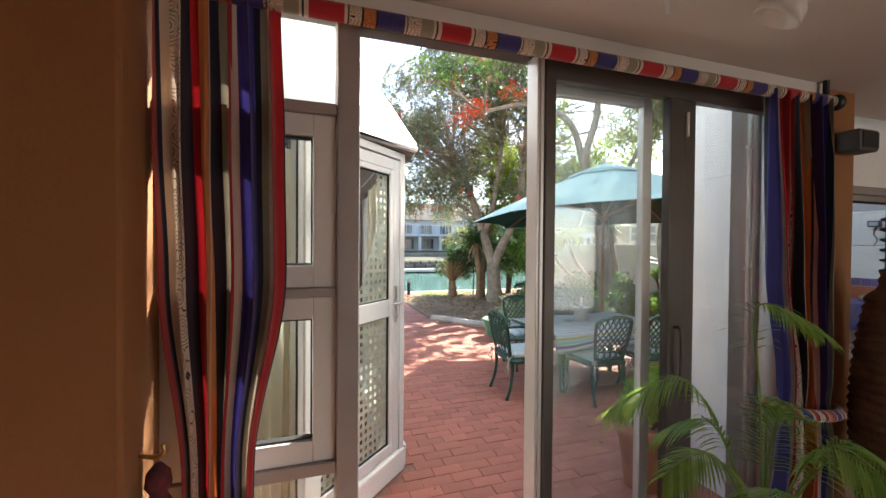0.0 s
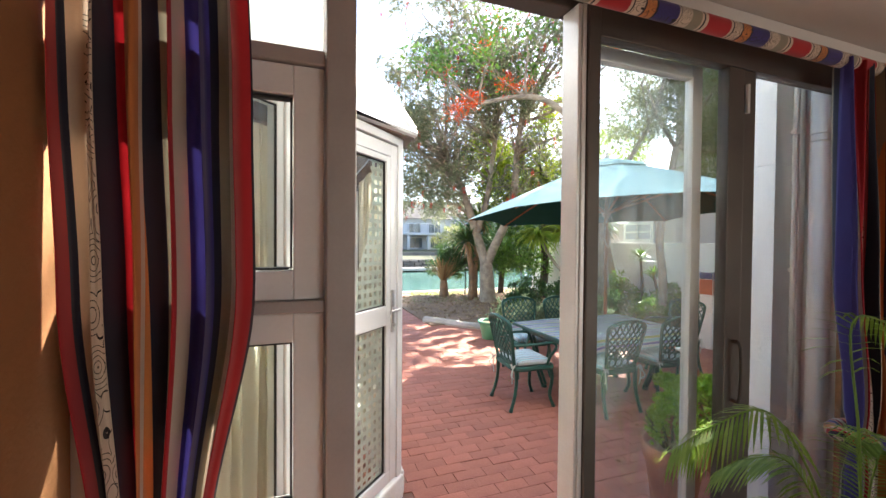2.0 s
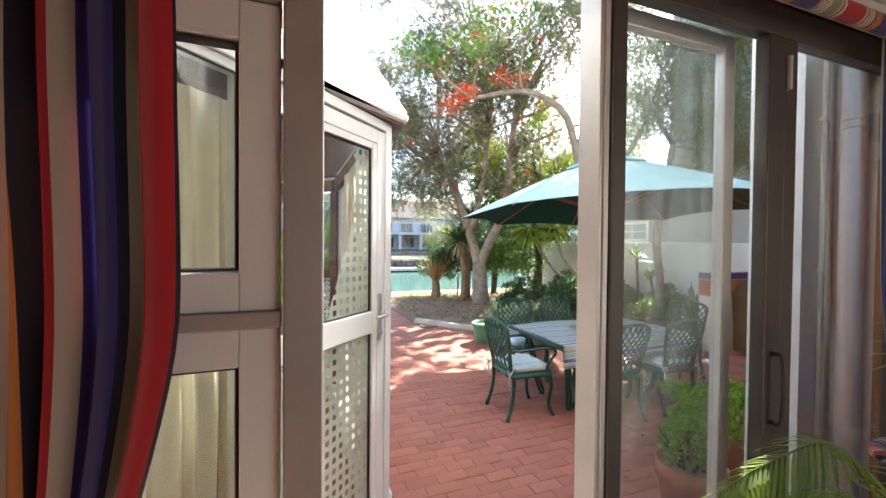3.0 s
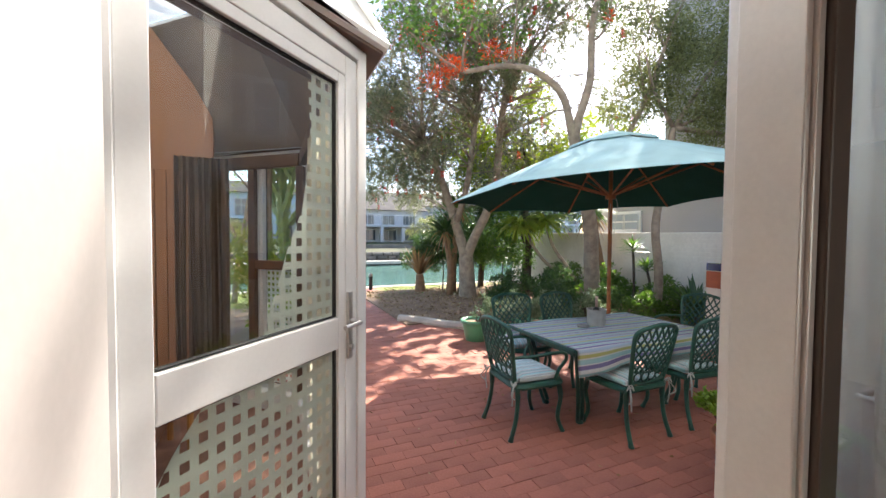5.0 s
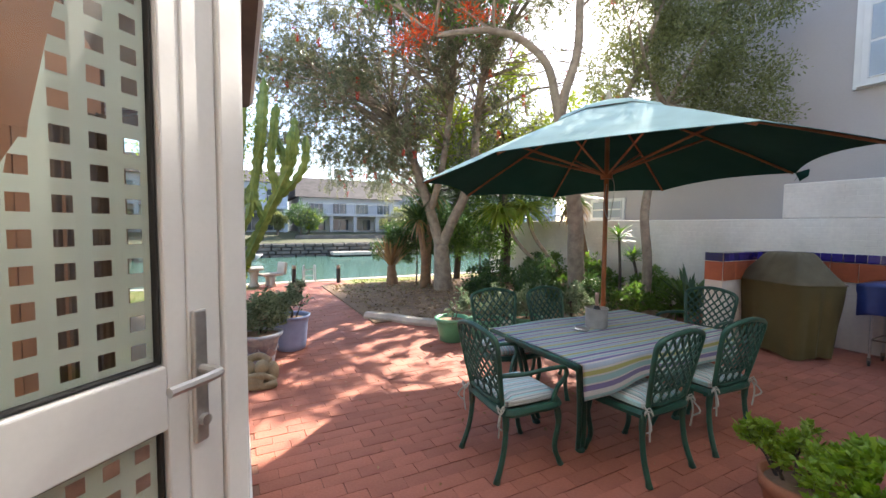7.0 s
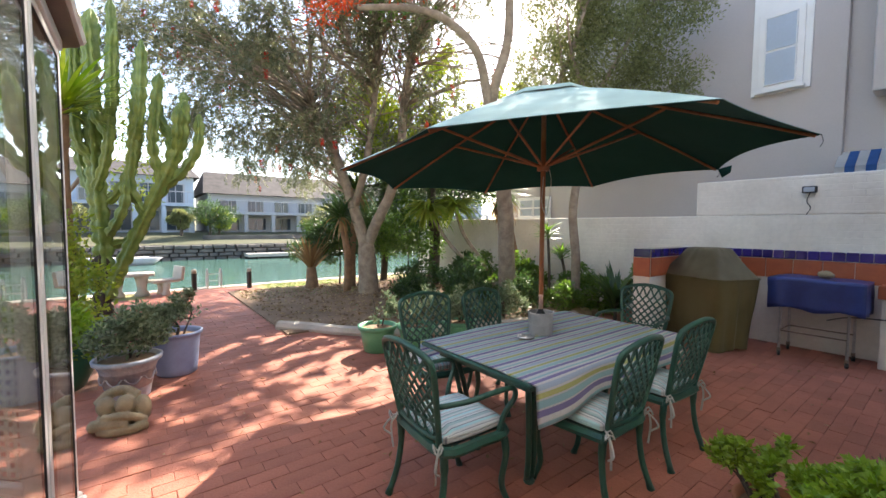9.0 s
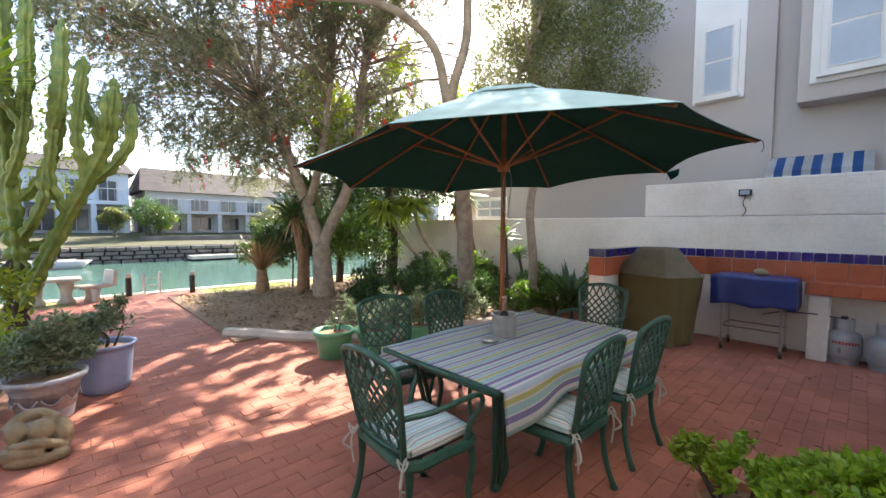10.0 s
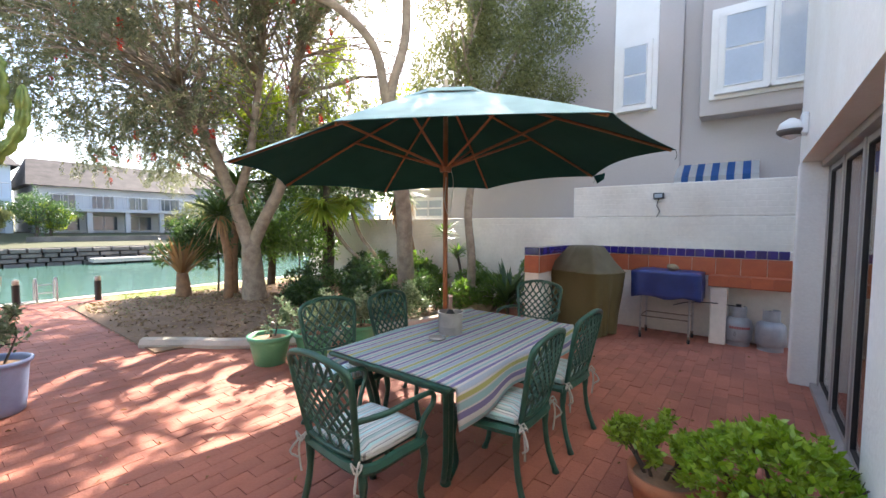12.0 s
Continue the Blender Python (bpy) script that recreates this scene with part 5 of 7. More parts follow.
CHL = "green cast aluminium garden chair with striped cushion"
armchair = thing("garden_chair", CHL + " and armrests", "chair", (2.275, 4.03, 0.0), -92, "chairs round the garden table")
chair_parts(armchair, True)
chair = thing("garden_chair", CHL + " at the table", "chair", (2.99, 3.655, 0.0), 2, "chairs round the garden table")
chair_parts(chair, False)
for x, y, a in ((3.705, 3.655, -2), (2.82, 4.84, 172), (3.42, 4.73, 184)):
    copy_thing(chair, pose(x, y, 0, 0, 0, a))
copy_thing(armchair, pose(4.62, 4.24, 0, 0, 0, 96))

table = thing("garden_table", "green metal rectangular garden table under a striped cloth", "table", (3.24, 4.085, 0))
part("tabletop", block((-0.81, -0.465, 0.69), (0.81, 0.465, 0.715), bevel=0.008), GREENMETAL, table)
bm = bmesh.new()
for a, b in (((-0.72, -0.38, 0.63), (0.72, -0.35, 0.69)), ((-0.72, 0.35, 0.63), (0.72, 0.38, 0.69)), ((-0.72, -0.35, 0.63), (-0.69, 0.35, 0.69)), ((0.69, -0.35, 0.63), (0.72, 0.35, 0.69))):
    box(bm, a, b)
part("apron", bm, GREENMETAL, table)
for sx in (-1, 1):
    for sy in (-1, 1):
        bm = bmesh.new()
        for q in (-0.022, 0.022):
            tube(bm, smooth_line([(sx * 0.66 + q, sy * 0.34, 0.68), (sx * 0.60 + q, sy * 0.30, 0.45), (sx * 0.56 + q, sy * 0.27, 0.2), (sx * 0.52 + q, sy * 0.225, 0.03)], 4), 0.017, 8)
        lathe(bm, [(0.03, 0.0), (0.034, 0.012), (0.02, 0.03)], 10, (sx * 0.52, sy * 0.225, 0))
        part("leg", bm, GREENMETAL, table, smooth=True)

# cloth: flat on the top, hanging over the two long sides and the near corner
bm = bmesh.new()
W, D, nx, ny = 0.80, 0.63, 60, 48
vs = {}
for j in range(ny + 1):
    for i in range(nx + 1):
        x, y = -W + 2 * W * i / nx, -D + 2 * D * j / ny
        z = 0.722 + 0.0015 * math.sin(9 * x) * math.sin(11 * y)
        ov = max(0.0, abs(y) - 0.47)
        if ov:
            s = 1 if y > 0 else -1
            hang = 1.0 + (0.55 * max(0, -(x + 0.25)) if s < 0 else -0.15)
            wave = 0.014 * math.sin(11 * x + 1.5) * min(1, ov * 9)
            z = 0.722 - ov * hang * 0.98 - 0.006 * math.sin(7 * x)
            y = s * (0.478 + 0.010 + wave + 0.035 * min(1, ov * 6) * (1 if s < 0 else 0.6))
        vs[i, j] = bm.verts.new((x, y, z))
for j in range(ny):
    for i in range(nx):
        bm.faces.new((vs[i, j], vs[i + 1, j], vs[i + 1, j + 1], vs[i, j + 1]))
STRIPE_UV = bm.loops.layers.uv.new("UVMap")
for (i, j), v in vs.items():
    for lp in v.link_loops:
        lp[STRIPE_UV].uv = (-D + 2 * D * j / ny + 2.0, -W + 2 * W * i / nx)
bmesh.ops.solidify(bm, geom=bm.faces[:], thickness=0.002)
cloth = part("tablecloth", bm, CLOTHSTRIPE, None, smooth=True)
cloth.matrix_basis = pose(3.24, 4.085, 0)
tagged(cloth, "white tablecloth with lilac, aqua and lime stripes", "tablecloth")

bucket = thing("ice_bucket", "dented galvanised bucket standing on the striped cloth", "bucket", (3.22, 4.20, 0.725))
part("pail", lathe(bmesh.new(), [(0.080, 0), (0.084, 0.006), (0.086, 0.06), (0.084, 0.062), (0.087, 0.142), (0.093, 0.146), (0.093, 0.156), (0.085, 0.156), (0.08, 0.02)], 28), STEEL, bucket, smooth=False)
part("ear", block((0.084, -0.012, 0.09), (0.102, 0.012, 0.125), bevel=0.004), BLACK, bucket, "dark lug handle")
bottle = thing("wine_bottle", "dark wine bottle with pale neck in the bucket", "bottle", (3.225, 4.205, 0.748))
bm = lathe(bmesh.new(), [(0.03, 0), (0.036, 0.005), (0.036, 0.11), (0.014, 0.15)], 16)
part("glass_body", bm, BLACK, bottle, smooth=True)
part("neck", lathe(bmesh.new(), [(0.014, 0.15), (0.0135, 0.235), (0.016, 0.237), (0.016, 0.25)], 12), mat("pink foil", (0.62, 0.42, 0.36), 0.4), bottle, "pale pink foil neck", smooth=True)
ash = thing("ashtray", "small shallow metal ashtray on the table", "ashtray", (3.03, 4.17, 0.725))
part("dish", lathe(bmesh.new(), [(0.04, 0), (0.055, 0.004), (0.06, 0.016), (0.055, 0.016), (0.035, 0.007)], 20), STEEL, ash, smooth=True)
for a in range(3):
    part("rest", block((-0.008, 0.05, 0.012), (0.008, 0.062, 0.018), pose(0, 0, 0, 0, 0, a * 120)), STEEL, ash)

# umbrella: wooden pole behind the table, eight panels, slightly tilted
UX, UY = 4.19, 4.98
umb = thing("garden_umbrella", "large octagonal green canvas umbrella on a wooden pole", "umbrella", (UX, UY, 0))
part("base", lathe(bmesh.new(), [(0.27, 0), (0.28, 0.02), (0.26, 0.06), (0.05, 0.09), (0.035, 0.3), (0.026, 0.3)], 32), CONCRETE, umb, "heavy round base", smooth=False)
part("pole", bar([(-0.02, -0.03, 0.06), (0, 0, 1.0), (0.02, 0.02, 2.02), (0.025, 0.03, 2.80)], 0.024, 12), TEAK, umb, "round hardwood pole", smooth=True)
part("finial", lathe(bmesh.new(), [(0.02, 0), (0.035, 0.02), (0.03, 0.045), (0.018, 0.06), (0.026, 0.085), (0.006, 0.11)], 14, (0.025, 0.03, 2.86)), mat("pale wood finial", (0.5, 0.42, 0.3), 0.6), umb, smooth=True)
part("hub", lathe(bmesh.new(), [(0.03, 0), (0.058, 0.0), (0.062, 0.04), (0.05, 0.07), (0.03, 0.07)], 16, (0.02, 0.02, 2.04)), TEAK, umb, smooth=False)
APEX = Vector((0.025, 0.03, 2.86))
TIPS = []
for i in range(8):
    a = radians(153.7 + 45 * i)
    rr = 2.04 if i in (2, 3, 4) else 1.97
    TIPS.append(Vector((rr * math.cos(a), rr * math.sin(a), 2.055 + 0.10 * math.cos(a - radians(288)))))


def canopy_mesh(drop, inner=0.2):
    """The eight sagging panels, from near the apex to the scalloped rim."""
    bm = bmesh.new()
    n, nr = 10, 12
    for i in range(8):
        A, B = TIPS[i], TIPS[(i + 1) % 8]
        g = []
        for r in range(nr + 1):
            t = inner + (1 - inner) * r / nr
            row = []
            for k in range(n + 1):
                s = k / n
                e = A.lerp(B, s)
                bow = 4 * s * (1 - s)
                p = APEX.lerp(e, t * (1 - 0.045 * bow * t))
                p.z += -0.05 * bow * t * (1 - t) + 0.10 * t * (1 - t) - drop + 0.012 * bow * t * math.sin(5 * t + i)
                row.append(bm.verts.new(p))
            g.append(row)
        for r in range(nr):
            for k in range(n):
                bm.faces.new((g[r][k], g[r + 1][k], g[r + 1][k + 1], g[r][k + 1]))
    bmesh.ops.remove_doubles(bm, verts=bm.verts[:], dist=0.0005)
    return bm


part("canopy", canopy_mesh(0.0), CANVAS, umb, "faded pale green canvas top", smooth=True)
# second skin of the same canvas, darkened to carry the shade underneath
part("lining", canopy_mesh(0.006), CANVASSHADE, umb, "canvas underside, shade put into its dark green", smooth=True)
bm = bmesh.new()
top = bm.verts.new(APEX + Vector((0, 0, 0.025)))
ring = [bm.verts.new(APEX.lerp(t, 0.25) + Vector((0, 0, 0.06))) for t in TIPS]
low = [bm.verts.new(APEX.lerp(t, 0.27) + Vector((0, 0, 0.035))) for t in TIPS]
for i in range(8):
    bm.faces.new((top, ring[i], ring[(i + 1) % 8]))
    bm.faces.new((ring[i], low[i], low[(i + 1) % 8], ring[(i + 1) % 8]))
part("vent_cap", bm, CANVAS, umb, "raised canvas vent cap")
for i, t in enumerate(TIPS):
    rib = part("rib", bar([APEX.lerp(t, k) + Vector((0, 0, 0.10 * k * (1 - k) - 0.022)) for k in (0.03, 0.25, 0.5, 0.75, 0.985)], 0.012, 6), TEAK, umb)
    q = APEX.lerp(t, 0.52) + Vector((0, 0, -0.005))
    part("strut", bar([Vector((0.02, 0.02, 2.075)) + (q - Vector((0.02, 0.02, 2.075))) * 0.03, q], 0.0125, 6), TEAK, rib)
bm = bmesh.new()
fv = [bm.verts.new(TIPS[4] + Vector(p)) for p in ((0, 0, 0), (-0.10, -0.16, 0.015), (-0.10, -0.15, -0.06), (-0.03, -0.05, -0.10))]
bm.faces.new(fv)
bmesh.ops.solidify(bm, geom=bm.faces[:], thickness=0.003)
part("torn_flap", bm, CANVASSHADE, umb, "torn flap hanging from the rim")
for i in (3, 4, 6):
    part("tie_string", bar(smooth_line([TIPS[i], TIPS[i] + Vector((0.01, -0.01, -0.05)), TIPS[i] + Vector((-0.015, 0.0, -0.09))], 3), 0.003, 4), BLACK, umb)
part("crank_cord", bar(smooth_line([(0.05, -0.01, 2.10), (0.085, -0.03, 1.95), (0.05, -0.03, 1.72), (0.02, -0.03, 1.60), (-0.04, -0.02, 1.72), (-0.02, -0.02, 1.98)], 5), 0.004, 5), CUSHIONPLAIN, umb, "pale looped cord", smooth=True)

# ---- braai corner things ----
def draped(name, label, cat, at, turn, wx, wy, shoulder, top, material):
    """A fitted cover over an appliance: a hood that slopes in from the shoulder seam, and a skirt drawn in towards the hem with slack folds."""
    t = thing(name, label, cat, at, turn)
    n = 96
    # height, width, depth and squareness of each ring; the hem first
    levels = [(0.02, 0.85, 0.86), (0.10, 0.855, 0.87), (0.25, 0.89, 0.90), (0.42, 0.925, 0.93), (0.58, 0.955, 0.96), (0.72, 0.98, 0.98), (shoulder - 0.05, 1.0, 1.0),
              (shoulder, 1.0, 1.0), (shoulder + 0.03, 0.965, 0.95), (shoulder + 0.12, 0.80, 0.76), (top - 0.10, 0.60, 0.56), (top - 0.03, 0.49, 0.46), (top, 0.42, 0.38), (top + 0.008, 0.26, 0.2)]
    for part_no, rows in enumerate((levels[:8], levels[7:])):
        bm = bmesh.new()
        grid = []
        for z, kx, ky in rows:
            ring = []
            for k in range(n):
                u = 2 * math.pi * k / n
                c, q = math.cos(u), math.sin(u)
                e = (abs(c) ** 6 + abs(q) ** 6) ** (-1 / 6)
                slack = max(0.0, 1 - z / shoulder)
                fold = 1 + 0.042 * slack ** 0.6 * math.sin(9 * u + 1.8 * math.sin(2 * u) + 0.7 * z) + 0.016 * slack * math.sin(17 * u + 3 * z)
                crease = 0.026 * noise.noise(Vector((3.6 * c, 3.6 * q, 4 * z))) + 0.012 * noise.noise(Vector((9 * c, 9 * q, 9 * z)))
                sag = 0.020 * math.sin(4 * u + 1.0) * slack if z < 0.2 else 0.0
                lean = 0.06 * max(0.0, z - shoulder)
                ring.append(bm.verts.new((wx / 2 * kx * c * e * (fold + crease) - lean, wy / 2 * ky * q * e * (fold + crease), max(0.004, z + sag + 0.35 * crease))))
            grid.append(ring)
        for p, q in zip(grid, grid[1:]):
            for k in range(n):
                bm.faces.new((p[k], p[(k + 1) % n], q[(k + 1) % n], q[k]))
        if part_no:
            bm.faces.new(grid[-1])
        part(("skirt", "hood")[part_no], bm, material[part_no], t, ("", "greyer sloping hood of the cover")[part_no], smooth=True)
    seam = [(wx / 2 * 1.006 * math.cos(u) * (abs(math.cos(u)) ** 6 + abs(math.sin(u)) ** 6) ** (-1 / 6), wy / 2 * 1.006 * math.sin(u) * (abs(math.cos(u)) ** 6 + abs(math.sin(u)) ** 6) ** (-1 / 6), shoulder - 0.004) for u in (2 * math.pi * k / 72 for k in range(73))]
    part("seam", bar(seam, 0.008, 5), material[0], t, smooth=True)
    return t


gb = draped("covered_barbecue", "gas barbecue hidden under an olive vinyl cover", "barbecue", (6.76, 4.40, 0), 66, 0.98, 0.70, 0.88, 1.23, (OLIVE, OLIVETOP))
part("hose", bar(smooth_line([(0.5, -0.2, 0.02), (0.62, -0.28, 0.02), (0.75, -0.25, 0.06)], 4), 0.008, 6), BLACK, gb, "black gas hose")
tr = thing("braai_stand", "steel trolley braai under a shiny blue vinyl cover", "braai", (7.10, 3.40, 0))
for x in (-0.20, 0.20):
    for y in (-0.30, 0.27):
        part("leg", bar([(x, y, 0.09), (x, y, 0.62)], 0.013, 6), STEEL, tr, "thin steel leg")
part("shelf", bar([(-0.2, -0.30, 0.30), (-0.2, 0.27, 0.30), (0.2, 0.27, 0.30), (0.2, -0.30, 0.30)], 0.009, 6), RUSTY, tr)
for x in (-0.20, 0.20):
    for y in (-0.30, 0.27):
        w = lathe(bmesh.new(), [(0.01, -0.012), (0.034, -0.012), (0.034, 0.012), (0.01, 0.012)], 14)
        w.transform(pose(x, y, 0.035, 90, 0, 20))
        part("castor", w, BLACK, tr)
        part("castor_fork", block((x - 0.016, y - 0.016, 0.035), (x + 0.016, y + 0.016, 0.095)), RUSTY, tr)
bm = bmesh.new()
box(bm, (-0.27, -0.42, 0.575), (0.27, 0.39, 0.93))
bmesh.ops.subdivide_edges(bm, edges=bm.edges[:], cuts=7, use_grid_fill=True)
for v in bm.verts:
    e = max(abs(v.co.x) / 0.27, abs(v.co.y) / 0.41)
    if v.co.z > 0.9:
        v.co.z += -0.02 * e ** 6 + 0.02 * math.sin(6 * v.co.y) * (1 - e)
    elif v.co.z < 0.8:
        v.co += Vector((0.02 * math.sin(22 * v.co.y), 0.015 * math.sin(25 * v.co.x), -0.02 * math.sin(14 * v.co.y + 2) if v.co.z < 0.6 else 0))
part("cover", bm, BLUEVINYL, tr, "wrinkled blue vinyl cover", smooth=True)
st = thing("paving_stone", "rough brown stone weighing down the blue cover", "stone", (7.10, 3.33, 0.935))
bm = bmesh.new()
bmesh.ops.create_icosphere(bm, subdivisions=2, radius=0.075)
for v in bm.verts:
    v.co *= 1 + 0.25 * noise.noise(v.co * 14)
    v.co.z *= 0.6
    v.co.z += 0.035
part("stone_body", bm, STATUE, st, smooth=True)


def gas_bottle(at, label, turn, lab=True):
    g = thing("gas_cylinder", label, "gas cylinder", at, turn, "gas cylinders under the counter")
    part("tank", lathe(bmesh.new(), [(0.10, 0.04), (0.14, 0.06), (0.155, 0.10), (0.155, 0.27), (0.14, 0.325), (0.09, 0.36), (0.03, 0.37)], 28), GASGREY, g, smooth=True)
    part("foot_ring", lathe(bmesh.new(), [(0.12, 0), (0.13, 0), (0.13, 0.07), (0.12, 0.07)], 28), GASGREY, g)
    bm = bmesh.new()
    for k in range(16):
        a0, a1 = 0.6 + k * 0.30, 0.6 + (k + 1) * 0.30
        for r, z in ((0.088, 0.345),):
            m = [(r * math.cos(a), r * math.sin(a)) for a in (a0, a1)]
            f = [bm.verts.new((*m[0], z)), bm.verts.new((*m[1], z)), bm.verts.new((*m[1], z + 0.15)), bm.verts.new((*m[0], z + 0.15))]
            bm.faces.new(f)
    bmesh.ops.remove_doubles(bm, verts=bm.verts[:], dist=0.001)
    bmesh.ops.solidify(bm, geom=bm.faces[:], thickness=0.006)
    part("collar", bm, GASGREY, g)
    part("valve", bar([(0, 0, 0.36), (0, 0, 0.46)], 0.016, 10), BRASS, g, "brass valve")
    part("valve_wheel", bar([(-0.03, 0, 0.475), (0.03, 0, 0.475)], 0.013, 8), BLACK, g)
    if lab:
        bm = bmesh.new()
        for k in range(9):
            a = math.pi + (k - 4) * 0.17
            q = [Vector((0.1565 * math.cos(b), 0.1565 * math.sin(b), z)) for b, z in ((a - 0.06, 0.225), (a + 0.06, 0.225), (a + 0.06, 0.255), (a - 0.06, 0.255))]
            bm.faces.new([bm.verts.new(p) for p in q])
        part("print", bm, REDPAINT, g, "red printed band")
        bm = bmesh.new()
        for a, z in ((2.75, 0.13), (2.84, 0.13)):
            q = [Vector((0.1565 * math.cos(b), 0.1565 * math.sin(b), c)) for b, c in ((a - 0.015, z), (a + 0.015, z), (a + 0.015, z + 0.06), (a - 0.015, z + 0.06))]
            bm.faces.new([bm.verts.new(p) for p in q])
        part("mark", bm, BLACK, g, "black printed strokes")
    return g


gas_bottle((7.32, 2.60, 0), "grey gas cylinder with red lettering band, hose attached", 10)
gas_bottle((7.26, 2.27, 0), "plain grey gas cylinder beside the counter pier", 40, False)
hs = thing("gas_regulator", "black gas regulator with hose running along the wall", "regulator", (7.32, 2.60, 0.50))
part("dial", block((-0.07, -0.03, -0.015), (0.03, 0.03, 0.02), bevel=0.008), BLACK, hs)
part("hose", bar(smooth_line([(-0.06, 0.02, 0), (-0.14, 0.16, 0.02), (-0.18, 0.30, 0.03), (-0.12, 0.55, 0.0), (0.12, 0.75, -0.1)], 5), 0.007, 6), BLACK, hs, smooth=True)
fl = thing("bulkhead_lamp", "white bulkhead lamp on the house wall", "wall lamp", (5.58, 2.16, 2.39))
part("base", block((-0.07, 0.0, -0.09), (0.07, 0.05, 0.09), bevel=0.015), LAMPWHITE, fl)
bm = lathe(bmesh.new(), [(0.070, -0.060), (0.099, -0.035), (0.103, -0.012), (0.097, -0.010), (0.066, -0.055)], 20, (0, 0.11, -0.03))
part("louvre", bm, SPEAKER, fl, "dark louvred lower half", smooth=True)
part("globe", lathe(bmesh.new(), [(0.02, -0.09), (0.08, -0.05), (0.095, 0.0), (0.08, 0.05), (0.02, 0.09)], 20, (0, 0.11, -0.03)), LAMPWHITE, fl, "round opal globe", smooth=True)
dp = thing("downpipe", "white painted downpipe with brackets beside the door", "downpipe", (2.75, 1.90, 0))
part("pipe", bar([(0.068, -0.105, 0.0), (0.068, -0.105, 2.78)], 0.050, 20), WHITEWALL, dp, smooth=True)
part("cable_pipe", bar([(0.0, -0.014, 0.0), (0.0, -0.014, 2.78)], 0.012, 10), WHITEWALL, dp, smooth=True)
part("duct", block((0.022, -0.026, 0.0), (0.052, -0.001, 2.78), bevel=0.004), WHITEWALL, dp)
for z in (2.28, 2.24):
    part("collar", bar([(0.068, -0.105, z), (0.068, -0.105, z + 0.012)], 0.053, 20), WHITEWALL, dp, smooth=True)
for z in (0.6, 1.5, 2.3):
    part("clip", block((-0.022, -0.03, z), (0.016, -0.001, z + 0.02)), WHITEWALL, dp)

# ---- pots and the carving ----
def pot(name, label, at, prof, material, soil_r, soil_z, rim=None, seg=36):
    p = thing(name, label, "plant pot", at)
    part("bowl", lathe(bmesh.new(), prof, seg), material, p, smooth=True)
    if rim:
        part("rim", lathe(bmesh.new(), rim, seg), material, p, smooth=True)
    part("soil", lathe(bmesh.new(), [(soil_r * 0.98, soil_z - 0.03), (soil_r, soil_z), (soil_r * 0.5, soil_z + 0.012)], 24), SOIL, p, "dark potting soil")
    return p


GP = [(0.145, 0), (0.155, 0.005), (0.20, 0.22), (0.212, 0.305), (0.197, 0.305), (0.18, 0.22), (0.13, 0.03)]
GR = [(0.208, 0.262), (0.228, 0.268), (0.234, 0.31), (0.20, 0.312), (0.188, 0.25), (0.175, 0.20)]
GL = "pale green glazed pot with a leafy shrub"
POTS = [(3.21, 6.60), (3.60, 6.36), (4.15, 6.22)]
gp = pot("green_pot", GL, (*POTS[0], 0), GP, JADEPOT, 0.183, 0.27, GR)
tagged(gp, group="green pots along the bed")
for q in POTS[1:]:
    copy_thing(gp, pose(*q, 0))
pot("blue_pot", "tall ribbed lavender blue pot with a shrub", (1.25, 7.14, 0), [(0.155, 0), (0.172, 0.012), (0.178, 0.07)] + [(0.178 + 0.0011 * k + (0.003 if k % 2 else 0.0), 0.08 + 0.0135 * k) for k in range(22)] + [(0.203, 0.385), (0.226, 0.395), (0.230, 0.418), (0.212, 0.425), (0.195, 0.40), (0.17, 0.05)], BLUEPOT, 0.192, 0.37)
urn = pot("stone_urn", "mottled grey stone urn with carved garlands", (0.87, 6.72, 0), [(0.15, 0), (0.155, 0.02), (0.17, 0.12), (0.205, 0.27), (0.225, 0.30), (0.245, 0.315), (0.25, 0.345), (0.22, 0.35), (0.17, 0.1)], URN, 0.215, 0.315)
for k in range(9):
    a0 = 2 * math.pi * k / 9
    part("garland", bar([((0.195 + 0.0) * math.cos(a0 + u * 0.075), (0.195 + 0.0) * math.sin(a0 + u * 0.075), 0.205 - 0.05 * (1 - (u / 4) ** 2)) for u in range(-4, 5)], 0.0065, 6), URN, urn, smooth=True)
pot("deep_green_pot", "large round deep green glazed pot", (0.38, 7.22, 0), [(0.15, 0), (0.17, 0.01), (0.24, 0.15), (0.27, 0.28), (0.255, 0.36), (0.27, 0.38), (0.27, 0.40), (0.24, 0.40), (0.2, 0.1)], DEEPGREEN, 0.235, 0.36)
CP = [(0.12, 0), (0.13, 0.005), (0.185, 0.34), (0.20, 0.345), (0.21, 0.44), (0.19, 0.44), (0.17, 0.34), (0.11, 0.03)]
pot("terracotta_pot", "terracotta pot with a small-leaved green shrub", (2.20, 2.19, 0), [(r * 0.86, z) for r, z in CP], CLAYPOT, 0.15, 0.40)
pot("terracotta_pot", "terracotta pot under a dense jade bush", (2.95, 2.40, 0), [(r * 0.9, z * 0.88) for r, z in CP], CLAYPOT, 0.155, 0.345)
pot("terracotta_pot", "terracotta pot with a sparse jade plant", (3.06, 2.80, 0), [(r * 0.8, z * 0.72) for r, z in CP], CLAYPOT, 0.14, 0.285)
sv = bmesh.new()
